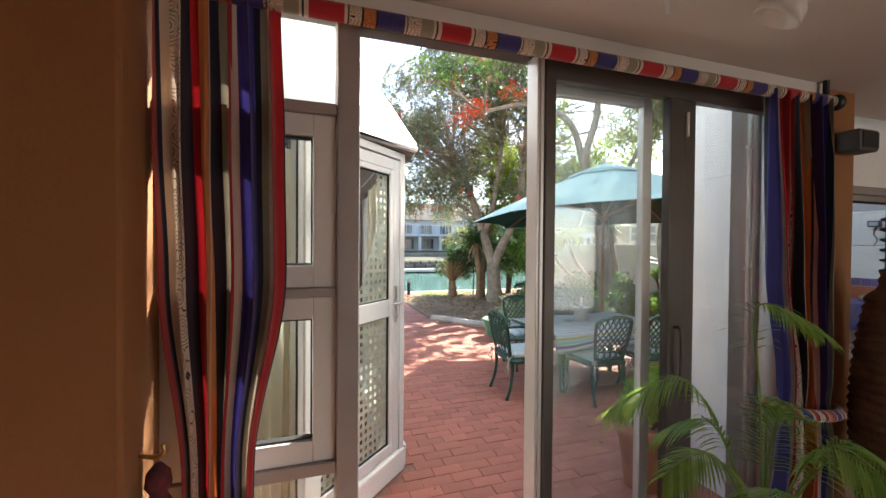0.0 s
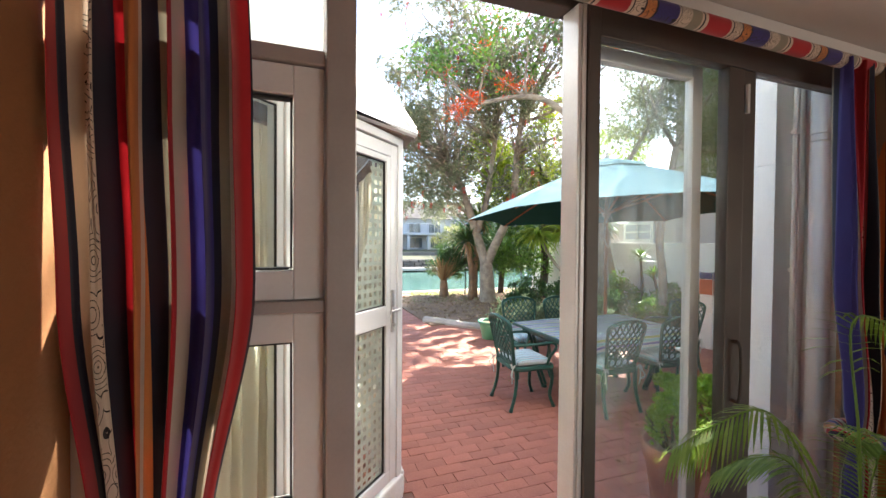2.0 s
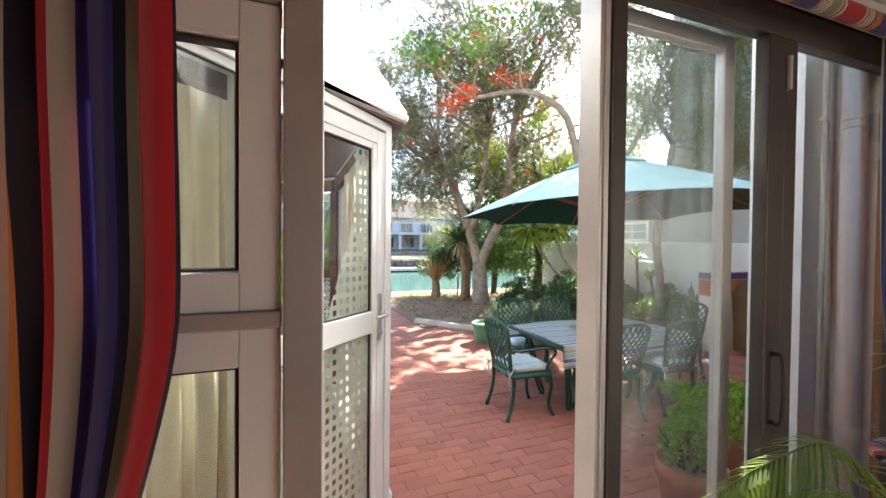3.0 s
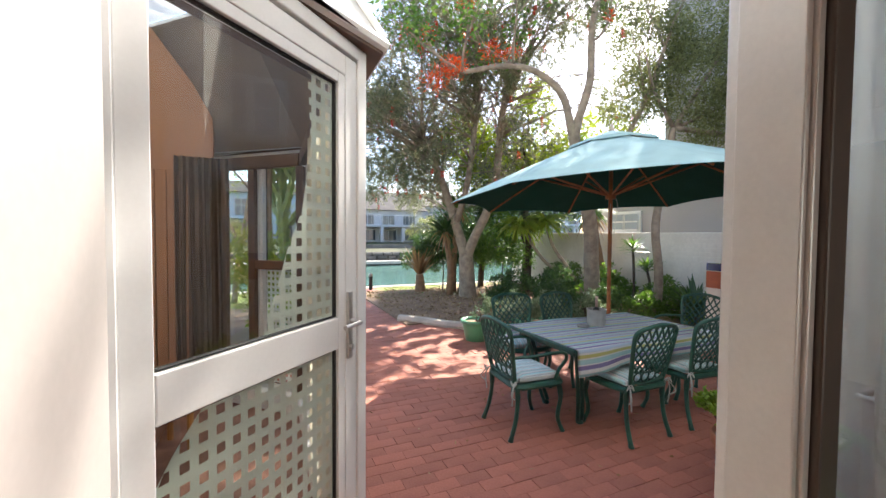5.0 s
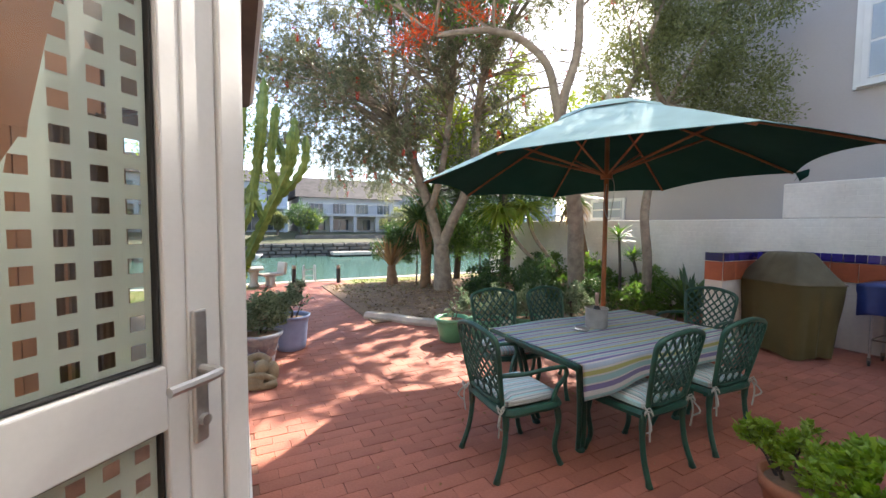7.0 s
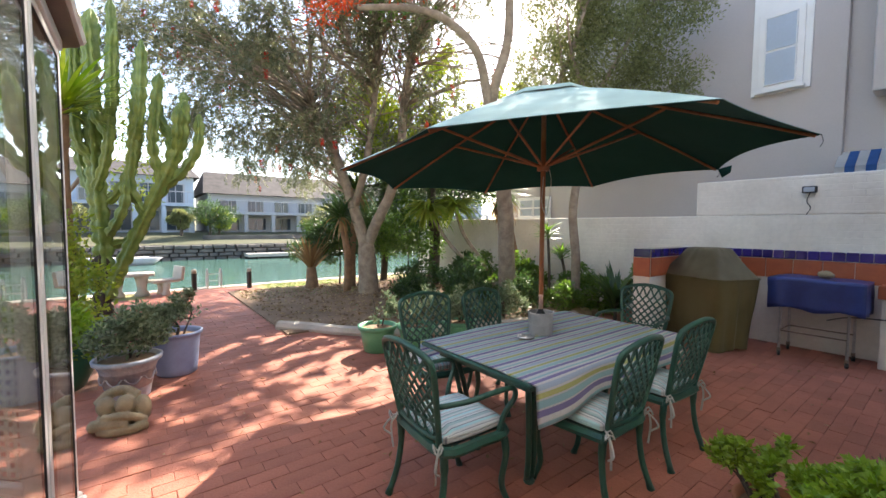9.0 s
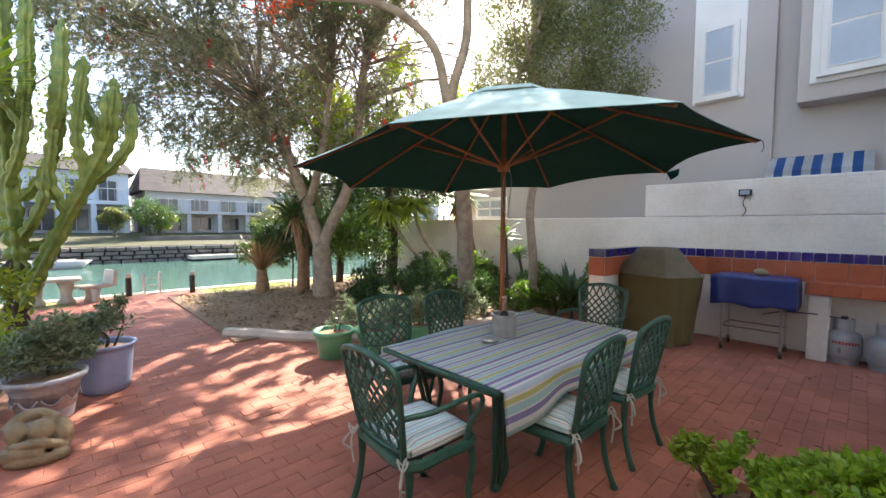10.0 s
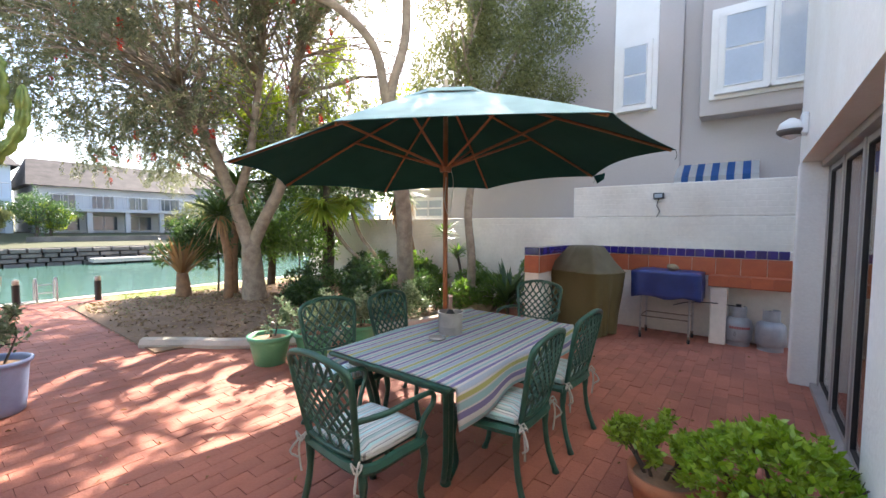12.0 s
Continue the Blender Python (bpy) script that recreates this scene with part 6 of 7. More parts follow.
for c, r, sc in (((0, 0.02, 0.07), 0.15, (1.30, 0.75, 0.75)), ((-0.10, -0.03, 0.185), 0.074, (1, 0.95, 0.95)), ((0.055, -0.05, 0.195), 0.078, (1, 0.95, 0.95)), ((0.16, 0.02, 0.13), 0.085, (0.8, 0.9, 1.25))):
    bmesh.ops.create_icosphere(sv, subdivisions=3, radius=r, matrix=Matrix.Translation(c) @ Matrix.Diagonal((*sc, 1)))
for ctrl, r in (([(-0.20, -0.02, 0.03), (-0.16, -0.10, 0.07), (-0.03, -0.13, 0.08), (0.10, -0.12, 0.06)], 0.045), ([(0.20, -0.03, 0.05), (0.12, -0.11, 0.12), (0.0, -0.125, 0.13), (-0.10, -0.11, 0.115)], 0.032),
                ([(0.13, 0.02, 0.23), (0.02, 0.04, 0.28), (-0.10, 0.03, 0.26), (-0.18, 0.0, 0.19)], 0.04), ([(-0.12, -0.11, 0.03), (-0.02, -0.15, 0.03), (0.14, -0.13, 0.03), (0.22, -0.06, 0.03)], 0.038)):
    tube(sv, smooth_line(ctrl, 5), r, 10)
for v in sv.verts:
    v.co.z = max(v.co.z, 0.0)
ob = part("stone_carving", sv, STATUE, None, smooth=True)
rm = ob.modifiers.new("fuse", "REMESH")
rm.mode, rm.voxel_size, rm.use_smooth_shade = "VOXEL", 0.007, True
sm = ob.modifiers.new("worn", "SMOOTH")
sm.factor, sm.iterations = 0.5, 2
ob.matrix_basis = pose(0.83, 6.06, 0, 0, 0, -20) @ Matrix.Diagonal((0.80, 0.85, 0.95, 1))
tagged(ob, "rounded sandstone carving of huddled shapes on the paving", "statue")

# ---- quay furniture ----
for x, y in ((2.0, 12.96), (3.08, 12.66)):
    b = thing("bollard", "black mooring bollard with a pale cap at the water", "bollard", (x, y, 0.0), group="mooring bollards")
    part("post", lathe(bmesh.new(), [(0.055, 0), (0.055, 0.34), (0.06, 0.345), (0.06, 0.38)], 16), BLACK, b)
    part("cap", lathe(bmesh.new(), [(0.05, 0.38), (0.052, 0.44), (0.04, 0.47), (0.01, 0.48)], 16), CONCRETE, b, "pale cap", smooth=True)
ld = thing("quay_ladder", "white tubular ladder at the quay edge", "ladder", (2.42, 13.20, 0.0))
for x in (-0.14, 0.14):
    part("rail", bar(smooth_line([(x, 0.19, -0.7), (x, 0.17, 0.2), (x, 0.05, 0.42), (x, -0.1, 0.40), (x, -0.12, 0.0)], 4), 0.018, 8), FARWHITE, ld, smooth=True)
for z in (-0.4, -0.1, 0.14, 0.3):
    part("rung", bar([(-0.14, 0.16, z), (0.14, 0.16, z)], 0.014, 6), FARWHITE, ld)
gt = thing("concrete_table", "round-topped pale concrete garden table by the water", "table", (0.85, 12.75, 0))
part("top", block((-0.42, -0.26, 0.42), (0.42, 0.26, 0.48), bevel=0.02), CONCRETE, gt)
for x in (-0.2, 0.2):
    part("foot", lathe(bmesh.new(), [(0.13, 0), (0.13, 0.05), (0.08, 0.12), (0.10, 0.3), (0.14, 0.418)], 12, (x, 0, 0)), CONCRETE, gt, smooth=True)
gbn = thing("concrete_bench", "pale cast concrete bench with a backrest", "bench", (1.42, 12.72, 0), 20)
part("seat", block((-0.26, -0.18, 0.26), (0.26, 0.18, 0.32), bevel=0.015), CONCRETE, gbn)
part("backrest", block((0.2, -0.2, 0.32), (0.27, 0.2, 0.62), pose(0, 0, 0, 0, 8, 0), bevel=0.015), CONCRETE, gbn)
for y in (-0.12, 0.12):
    part("foot", lathe(bmesh.new(), [(0.09, 0), (0.06, 0.1), (0.08, 0.258)], 10, (0, y, 0)), CONCRETE, gbn, smooth=True)

# ---- plants ----
def branch_out(bm, p, d, length, r, depth, rnd, tips, spread=0.55, up=0.12, steps=4, fork=(2, 3)):
    """A limb that wanders, tapers and forks; the ends of the last twigs go into tips."""
    pts, rs = [Vector(p)], [r]
    d = Vector(d).normalized()
    for i in range(steps):
        d = (d + Vector((rnd.uniform(-1, 1), rnd.uniform(-1, 1), rnd.uniform(-0.7, 0.7) + up)) * 0.22).normalized()
        pts.append(pts[-1] + d * length / steps)
        rs.append(r * (1 - 0.38 * (i + 1) / steps))
    tube(bm, pts, rs, 7 if r > 0.03 else 5)
    if depth == 0:
        tips += [(q, d) for q in pts[1:]]
        return
    if depth <= 1:
        tips += [(q, d) for q in pts[2:]]
    for k in range(rnd.randint(*fork)):
        s = Vector((rnd.uniform(-1, 1), rnd.uniform(-1, 1), rnd.uniform(-0.5, 0.9)))
        branch_out(bm, pts[-1] if k < 2 else pts[-2], d + s * spread * 1.5, length * rnd.uniform(0.6, 0.85), rs[-1] * rnd.uniform(0.6, 0.8), depth - 1, rnd, tips, spread, up, steps, fork)


def limb(bm, ctrl, r0, r1, n=6, seg=10):
    pts = smooth_line(ctrl, n)
    k = len(pts) - 1
    tube(bm, pts, [r0 + (r1 - r0) * (i / k) + 0.012 * r0 * math.sin(i * 2.1) for i in range(k + 1)], seg)
    return pts


# weeping bottlebrush with two stems
rnd = random.Random(11)
rgp = np.random.default_rng(11)
t1 = thing("bottlebrush_tree", "weeping bottlebrush tree with pale forked trunk and red flowers", "tree", (5.03, 10.4, 0))
bm, tips = bmesh.new(), []
limb(bm, [(0.02, 0.0, -0.05), (0, 0, 0.25), (-0.02, 0.02, 0.7), (-0.03, 0.04, 1.1)], 0.24, 0.17)
a = limb(bm, [(-0.03, 0.04, 1.0), (-0.15, 0.2, 1.6), (-0.33, 0.42, 2.4), (-0.55, 0.7, 3.3), (-0.9, 1.0, 4.2)], 0.14, 0.075)
b = limb(bm, [(-0.03, 0.04, 1.0), (0.12, -0.16, 1.55), (0.32, -0.42, 2.2), (0.45, -0.6, 3.0), (0.5, -0.7, 4.2), (0.55, -0.9, 5.2)], 0.13, 0.07)
c_limb = c = limb(bm, [(-0.2, 0.26, 1.9), (-0.1, -0.1, 2.8), (0.0, -0.2, 3.8), (0.1, -0.3, 5.0), (0.05, -0.4, 6.2)], 0.085, 0.05)
for base, dirs in ((a[-1], ((-0.8, 0.3, 0.5), (-0.5, -0.8, 0.5), (-0.2, 0.7, 0.8), (-1.0, -0.4, 0.3))), (b[-1], ((0.3, -0.9, 0.5), (-0.4, -0.9, 0.5), (0.5, 0.2, 0.8), (0.2, -0.5, 1))), (c[-1], ((-0.6, -0.6, 0.6), (-0.3, 0.4, 1), (0.4, -0.2, 0.9), (-0.9, 0.1, 0.5))), (a[-6], ((-0.9, -0.6, 0.4), (-0.9, 0.4, 0.4))), (b[-8], ((0.7, -0.7, 0.4),)), (c[-10], ((-0.8, -0.7, 0.5), (-0.9, 0.0, 0.5)))):
    for d in dirs:
        branch_out(bm, base, d, 1.35, 0.05, 3, rnd, tips, 0.5, 0.06)
part("trunk", bm, BARK, t1, "pale grey forked trunk and limbs", smooth=True)
P, D = [], []
strands = []
for q, d in tips:
    for _ in range(2):
        strands.append((q + Vector((rnd.gauss(0, 0.18), rnd.gauss(0, 0.18), rnd.gauss(0, 0.16))), d))
# masses of foliage round the outer limbs: sideways, depth, height, radius
RT, FW = Vector((0.606, -0.795, 0)), Vector((0.795, 0.606, 0))
for k in range(95):
    u = rnd.uniform(-4.8, 2.3)
    z = rnd.uniform(3.0, 6.6) if u > -2.6 else rnd.uniform(2.7, 6.2)
    c = RT * u + FW * rnd.uniform(-2.0, 1.6) + Vector((0, 0, z))
    r = rnd.uniform(0.35, 0.7)
    for j in range(30):
        o = Vector((rnd.gauss(0, 0.5), rnd.gauss(0, 0.5), rnd.gauss(0, 0.4))) * r
        strands.append((c + o, o + Vector((0, 0, 0.2))))
for k in range(46):   # back of the crown
    c = RT * rnd.uniform(-4.2, 2.0) + FW * rnd.uniform(1.0, 3.2) + Vector((0, 0, rnd.uniform(2.9, 6.6)))
    r = rnd.uniform(0.4, 0.7)
    for j in range(42):
        o = Vector((rnd.gauss(0, 0.5), rnd.gauss(0, 0.5), rnd.gauss(0, 0.4))) * r
        strands.append((c + o, o + Vector((0, 0, 0.2))))
# extra masses, partly out of view, added to break the sun into dapples
for k in range(6):
    c = RT * rnd.uniform(0.2, 3.0) + FW * rnd.uniform(-1.6, 1.4) + Vector((0, 0, rnd.uniform(4.3, 7.2)))
    r = rnd.uniform(0.35, 0.6)
    for j in range(28):
        o = Vector((rnd.gauss(0, 0.5), rnd.gauss(0, 0.5), rnd.gauss(0, 0.35))) * r
        strands.append((c + o, o + Vector((0, 0, 0.2))))
for q, d in strands:
    v = Vector((d.x, d.y, 0.25)) * 0.8 + Vector((rnd.gauss(0, 0.5), rnd.gauss(0, 0.5), 0))
    p = Vector(q)
    for k in range(rnd.randint(7, 15)):
        v = v * 0.9 + Vector((rnd.gauss(0, 0.06), rnd.gauss(0, 0.06), -0.10))
        p = p + v.normalized() * 0.04
        for _ in range(3):
            P.append(p)
            D.append(v.normalized() * 0.6 + Vector((rnd.gauss(0, 0.6), rnd.gauss(0, 0.6), rnd.gauss(-0.1, 0.45))))
bm = bmesh.new()
limbs = a + b + c_limb
for q, d in rnd.sample(strands, 420):
    root = min(rnd.sample(limbs, 12), key=lambda w: (w - q).length)
    mid = root.lerp(q, 0.55) + Vector((rnd.gauss(0, 0.12), rnd.gauss(0, 0.12), 0.25))
    tube(bm, smooth_line([root, mid, q], 3), [0.020, 0.018, 0.015, 0.012, 0.010, 0.008, 0.005], 4)
part("branchwork", bm, BARK, t1, "fine grey-brown twigs", smooth=True)
P, D = thinned(P, D, (5.03, 10.4, 0))
leaves("crown", P, D, 0.085, 0.020, LEAFGREY, t1, 1, "wispy hanging grey-green foliage")
P, D = [], []
for q, d in rnd.sample(strands, 260):
    e = q + Vector((rnd.gauss(0, 0.15), rnd.gauss(0, 0.15), rnd.uniform(-0.6, -0.1)))
    for k in range(46):
        z = rnd.uniform(-0.07, 0.07)
        P.append(e + Vector((0, 0, z)))
        D.append((rnd.gauss(0, 1), rnd.gauss(0, 1), rnd.gauss(-0.1, 0.3)))
leaves("blossom", P, D, 0.05, 0.016, FLOWERDARK, t1, 2, "crimson bottlebrush flowers")

# coral tree: pale limbs over the umbrella, scarlet flowers
rnd = random.Random(5)
t2 = thing("coral_tree", "coral tree with pale bare limbs and scarlet flowers", "tree", (6.55, 7.7, 0))
bm, tips, bare = bmesh.new(), [], []
limb(bm, [(0.1, 0.05, -0.05), (0.02, 0.0, 0.5), (-0.08, -0.06, 1.1), (-0.2, -0.15, 1.7), (-0.55, -0.35, 2.4), (-0.95, -0.55, 2.9)], 0.17, 0.12, seg=12)
m1 = limb(bm, [(-0.95, -0.55, 2.9), (-1.25, -0.72, 3.5), (-1.55, -0.8, 4.05), (-2.05, -0.7, 4.38), (-2.6, -0.6, 4.40), (-3.3, -0.5, 4.22)], 0.085, 0.035)
m2 = limb(bm, [(-0.95, -0.55, 2.9), (-1.15, -0.75, 3.5), (-1.05, -0.95, 4.3), (-1.15, -1.1, 5.2), (-1.0, -1.3, 6.2)], 0.09, 0.05)
m3 = limb(bm, [(-0.5, -0.33, 2.35), (-0.1, -0.7, 3.2), (0.25, -1.0, 4.1), (0.35, -1.3, 5.0)], 0.06, 0.035)
for base, dirs in ((m1[-1], ((-1, 0.1, 0.3), (-0.7, 0.6, 0.4), (-0.5, -0.5, 0.6))), (m1[-9], ((-0.5, 0.6, 0.8), (-0.6, -0.4, 0.8))), (m1[-16], ((-0.3, 0.8, 0.8),)), (m2[-1], ((0.2, 0.5, 1), (-0.5, -0.2, 1))), (m2[-9], ((0.8, 0.2, 0.7),))):
    for d in dirs:
        branch_out(bm, base, d, 0.75, 0.028, 2, rnd, tips, 0.5, 0.1)
for base, dirs in ((m3[-1], ((0.4, -0.4, 1), (-0.3, 0.3, 1), (0.8, 0.1, 0.7))), (m3[-7], ((0.9, -0.2, 0.5), (-0.5, 0.1, 0.9)))):
    for d in dirs:
        branch_out(bm, base, d, 0.8, 0.026, 2, rnd, bare, 0.55, 0.15)
part("trunk", bm, BARK, t2, "smooth pale trunk and bare limbs", smooth=True)
P, D = [], []
for q, d in tips:
    for k in range(7):
        P.append(q + Vector((rnd.gauss(0, 0.16), rnd.gauss(0, 0.16), rnd.gauss(0, 0.14))))
        D.append((rnd.gauss(0, 1), rnd.gauss(0, 1), rnd.gauss(-0.2, 0.6)))
P, D = thinned(P, D, (6.55, 7.7, 0))
leaves("crown", P, D, 0.10, 0.055, LEAFMID, t2, 3, "sparse green leaves")
P, D = [], []
heads = [m1[-1] + Vector((-0.25, -0.15, 0.0)), m1[-1] + Vector((-0.05, 0.1, 0.12)), m1[-1] + Vector((-0.35, 0.05, -0.1)), m1[-4] + Vector((0.1, -0.1, 0.25)), m1[-1] + Vector((-0.5, 0.0, -0.22)), m1[-7] + Vector((0.1, 0.0, 0.22)), m1[-11] + Vector((0, 0.2, 0.35)), m2[-6] + Vector((0.3, 0, 0))]
heads += [q for q, d in rnd.sample(tips, 14)]
for i, e in enumerate(heads):
    for k in range(150 if i < 5 else 50 if i < 8 else 26):
        o = Vector((rnd.gauss(0, 1), rnd.gauss(0, 1), rnd.gauss(0, 0.8))) * (0.085 if i < 5 else 0.045)
        P.append(e + o)
        D.append(o.normalized() + Vector((0, 0, 0.3)))
leaves("blossom", P, D, 0.06, 0.022, FLOWER, t2, 4, "scarlet flower heads")


def leafy(name, label, at, stems, balls, n, size, leafm, barkm, seed, cat="shrub", wide=0.5, kind=""):
    """A shrub or tree: stems from the ground and clumps of leaves round the balls."""
    rn, rgx = random.Random(seed), np.random.default_rng(seed)
    t = thing(name, label, cat, at, kind=kind)
    bm = bmesh.new()
    for ctrl, r0, r1 in stems:
        limb(bm, ctrl, r0, r1, 5, 8)
        for k in range(5):
            c, r = balls[rn.randrange(len(balls))]
            e = Vector(c) + Vector((rn.gauss(0, 0.5), rn.gauss(0, 0.5), rn.gauss(0, 0.4))) * r
            s = Vector(ctrl[-1])
            tube(bm, smooth_line([s, s.lerp(e, 0.5) + Vector((rn.gauss(0, 0.1), rn.gauss(0, 0.1), 0.05)) * r, e], 4), [r1 * 0.8 * (1 - 0.09 * i) for i in range(9)], 5)
    part("stem", bm, barkm, t, smooth=True)
    # clumps inside the balls leave gaps between them
    c, _ = ball_points(rgx, [b[0] for b in balls], [b[1] for b in balls], max(8, n // 26), 0.45)
    i = rgx.integers(0, len(c), n)
    p = c[i] + rgx.normal(0, 1, (n, 3)) * np.mean([b[1] for b in balls]) * 0.13
    d = (p - c[i]) + rgx.normal(0, 0.06, (n, 3)) + (0, 0, 0.02)
    p, d = thinned(p, d, at)
    leaves("foliage", p, d, size, size * wide, leafm, t, seed)
    return t


leafy("evergreen_tree", "tall evergreen tree with thin trunk and dense fine crown", (7.05, 6.55, 0),
      [([(0, 0, 0), (0.03, 0.0, 0.9), (-0.02, 0.05, 1.8), (0.08, -0.05, 2.8), (0.2, -0.1, 3.6)], 0.085, 0.06)],
      [((0.5, -0.25, 4.4), 0.95), ((-0.3, 0.4, 4.2), 0.75), ((1.1, -0.7, 4.0), 0.75), ((0.6, -0.3, 5.4), 0.9), ((0.1, 0.3, 5.2), 0.8), ((0.8, -0.5, 3.3), 0.55), ((1.35, -1.0, 3.35), 0.42), ((-0.35, 0.5, 5.9), 0.7), ((1.2, -0.9, 5.2), 0.7)],
      40000, 0.062, LEAFEVER, BARK, 21, "tree", 0.45)
leafy("broadleaf_tree", "yellow-green leafy tree behind the trunks", (7.0, 10.6, 0), [([(0, 0, 0), (0.05, 0, 1.2), (0.0, 0.1, 2.4), (0.1, 0, 3.2)], 0.10, 0.06)],
      [((-0.6, 0.4, 3.9), 0.9), ((0.4, -0.6, 3.6), 0.9), ((-0.2, -0.2, 4.8), 0.9), ((0.9, -1.1, 3.2), 0.7), ((-1.1, 0.8, 3.2), 0.7), ((-1.4, 1.2, 4.3), 0.8), ((0.2, 0.4, 5.6), 0.7), ((1.3, -1.5, 4.2), 0.8)], 20000, 0.10, LEAFYEL, DARKBARK, 22, "tree", 0.55)
leafy("dark_tree", "dark leafy tree closing the back of the garden", (6.3, 12.0, 0), [([(0, 0, 0), (0.05, 0, 1.0), (0.0, 0.1, 2.0), (0.1, 0, 2.6)], 0.10, 0.06)],
      [((-0.5, 0.2, 2.3), 0.8), ((0.5, -0.4, 2.5), 0.9), ((0.0, -0.2, 3.3), 0.8), ((0.3, 0.1, 1.2), 0.8)], 10000, 0.09, LEAFDARK, DARKBARK, 23, "tree", 0.45)
leafy("light_tree", "slender tree with sparse yellow-green leaves by the water", (-0.35, 11.6, 0), [([(0, 0, 0), (0.1, 0, 1.0), (0.25, 0.1, 1.9), (0.35, 0, 2.6)], 0.07, 0.04), ([(0.2, 0, 1.6), (0.7, -0.1, 2.4), (1.1, -0.1, 3.0)], 0.035, 0.022), ([(0.1, 0, 1.4), (-0.3, 0.1, 2.3), (-0.5, 0, 3.1)], 0.035, 0.022)],
      [((0.4, 0, 3.2), 0.8), ((1.2, -0.2, 3.2), 0.7), ((-0.5, 0.1, 3.4), 0.8), ((0.3, 0, 4.4), 0.8), ((1.3, -0.3, 2.3), 0.55), ((1.1, 0.0, 4.2), 0.6)], 3000, 0.075, LEAFYEL, BARK, 24, "tree", 0.5)
leafy("dark_tree", "dark leafy tree at the garden wall", (7.6, 11.6, 0), [([(0, 0, 0), (0.05, 0, 1.0), (0.0, 0.1, 2.0), (0.1, 0, 2.9)], 0.10, 0.06)],
      [((-0.3, 0.2, 2.6), 0.9), ((0.2, -0.8, 2.4), 0.9), ((0.1, -0.5, 3.5), 0.9), ((-0.6, 0.6, 3.6), 0.8), ((0.0, -2.2, 2.55), 0.6), ((0.1, -1.5, 2.8), 0.75)], 12000, 0.10, LEAFDARK, DARKBARK, 25, "tree", 0.45)
for i, (x, y, r, h, m, sz) in enumerate(((5.9, 9.6, 0.5, 0.75, LEAFDARK, 0.09), (6.7, 9.0, 0.5, 0.65, LEAFDARK, 0.10), (7.5, 9.3, 0.45, 0.7, LEAFMID, 0.09), (7.3, 8.0, 0.5, 0.75, LEAFMID, 0.10), (6.1, 8.4, 0.45, 0.55, LEAFDARK, 0.10),
                                         (5.2, 8.9, 0.38, 0.42, LEAFDARK, 0.09), (7.7, 6.9, 0.35, 0.75, LEAFMID, 0.08), (5.5, 7.5, 0.42, 0.5, LEAFDARK, 0.09), (6.3, 7.0, 0.42, 0.55, LEAFDARK, 0.08), (7.1, 6.1, 0.35, 0.5, LEAFMID, 0.08), (7.85, 5.8, 0.3, 0.8, LEAFMID, 0.07),
                                         (7.8, 10.4, 0.35, 0.7, LEAFDARK, 0.10), (5.0, 11.9, 0.75, 2.0, LEAFDARK, 0.11), (5.8, 12.4, 0.85, 2.3, LEAFDARK, 0.11), (4.55, 12.4, 0.55, 1.5, LEAFDARK, 0.10), (6.5, 11.1, 0.8, 2.1, LEAFMID, 0.11), (4.9, 7.0, 0.30, 0.38, LEAFPALE, 0.06), (4.45, 7.15, 0.28, 0.45, LEAFPALE, 0.06), (5.5, 6.75, 0.32, 0.5, LEAFPALE, 0.06), (6.6, 6.45, 0.32, 0.5, LEAFMID, 0.07))):
    leafy("shrub", "pale dusty flowering shrub in the planted bed" if m is LEAFPALE else ("dark glossy garden shrub in the planted bed", "fresh green garden shrub in the planted bed")[m is LEAFMID], (x, y, 0.0),
          [([(0, 0, 0), (0.03, 0.02, h * 0.3), (-0.02, 0, h * 0.6)], 0.025, 0.014)], [((0, 0, h * 0.6), r * 0.8), ((r * 0.5, -r * 0.3, h * 0.5), r * 0.6), ((-r * 0.5, r * 0.3, h * 0.55), r * 0.6), ((0.05, 0, h * 0.95), r * 0.55)], 1500 if r < 0.7 else 3600, sz, m, DARKBARK, 40 + i, wide=0.4)


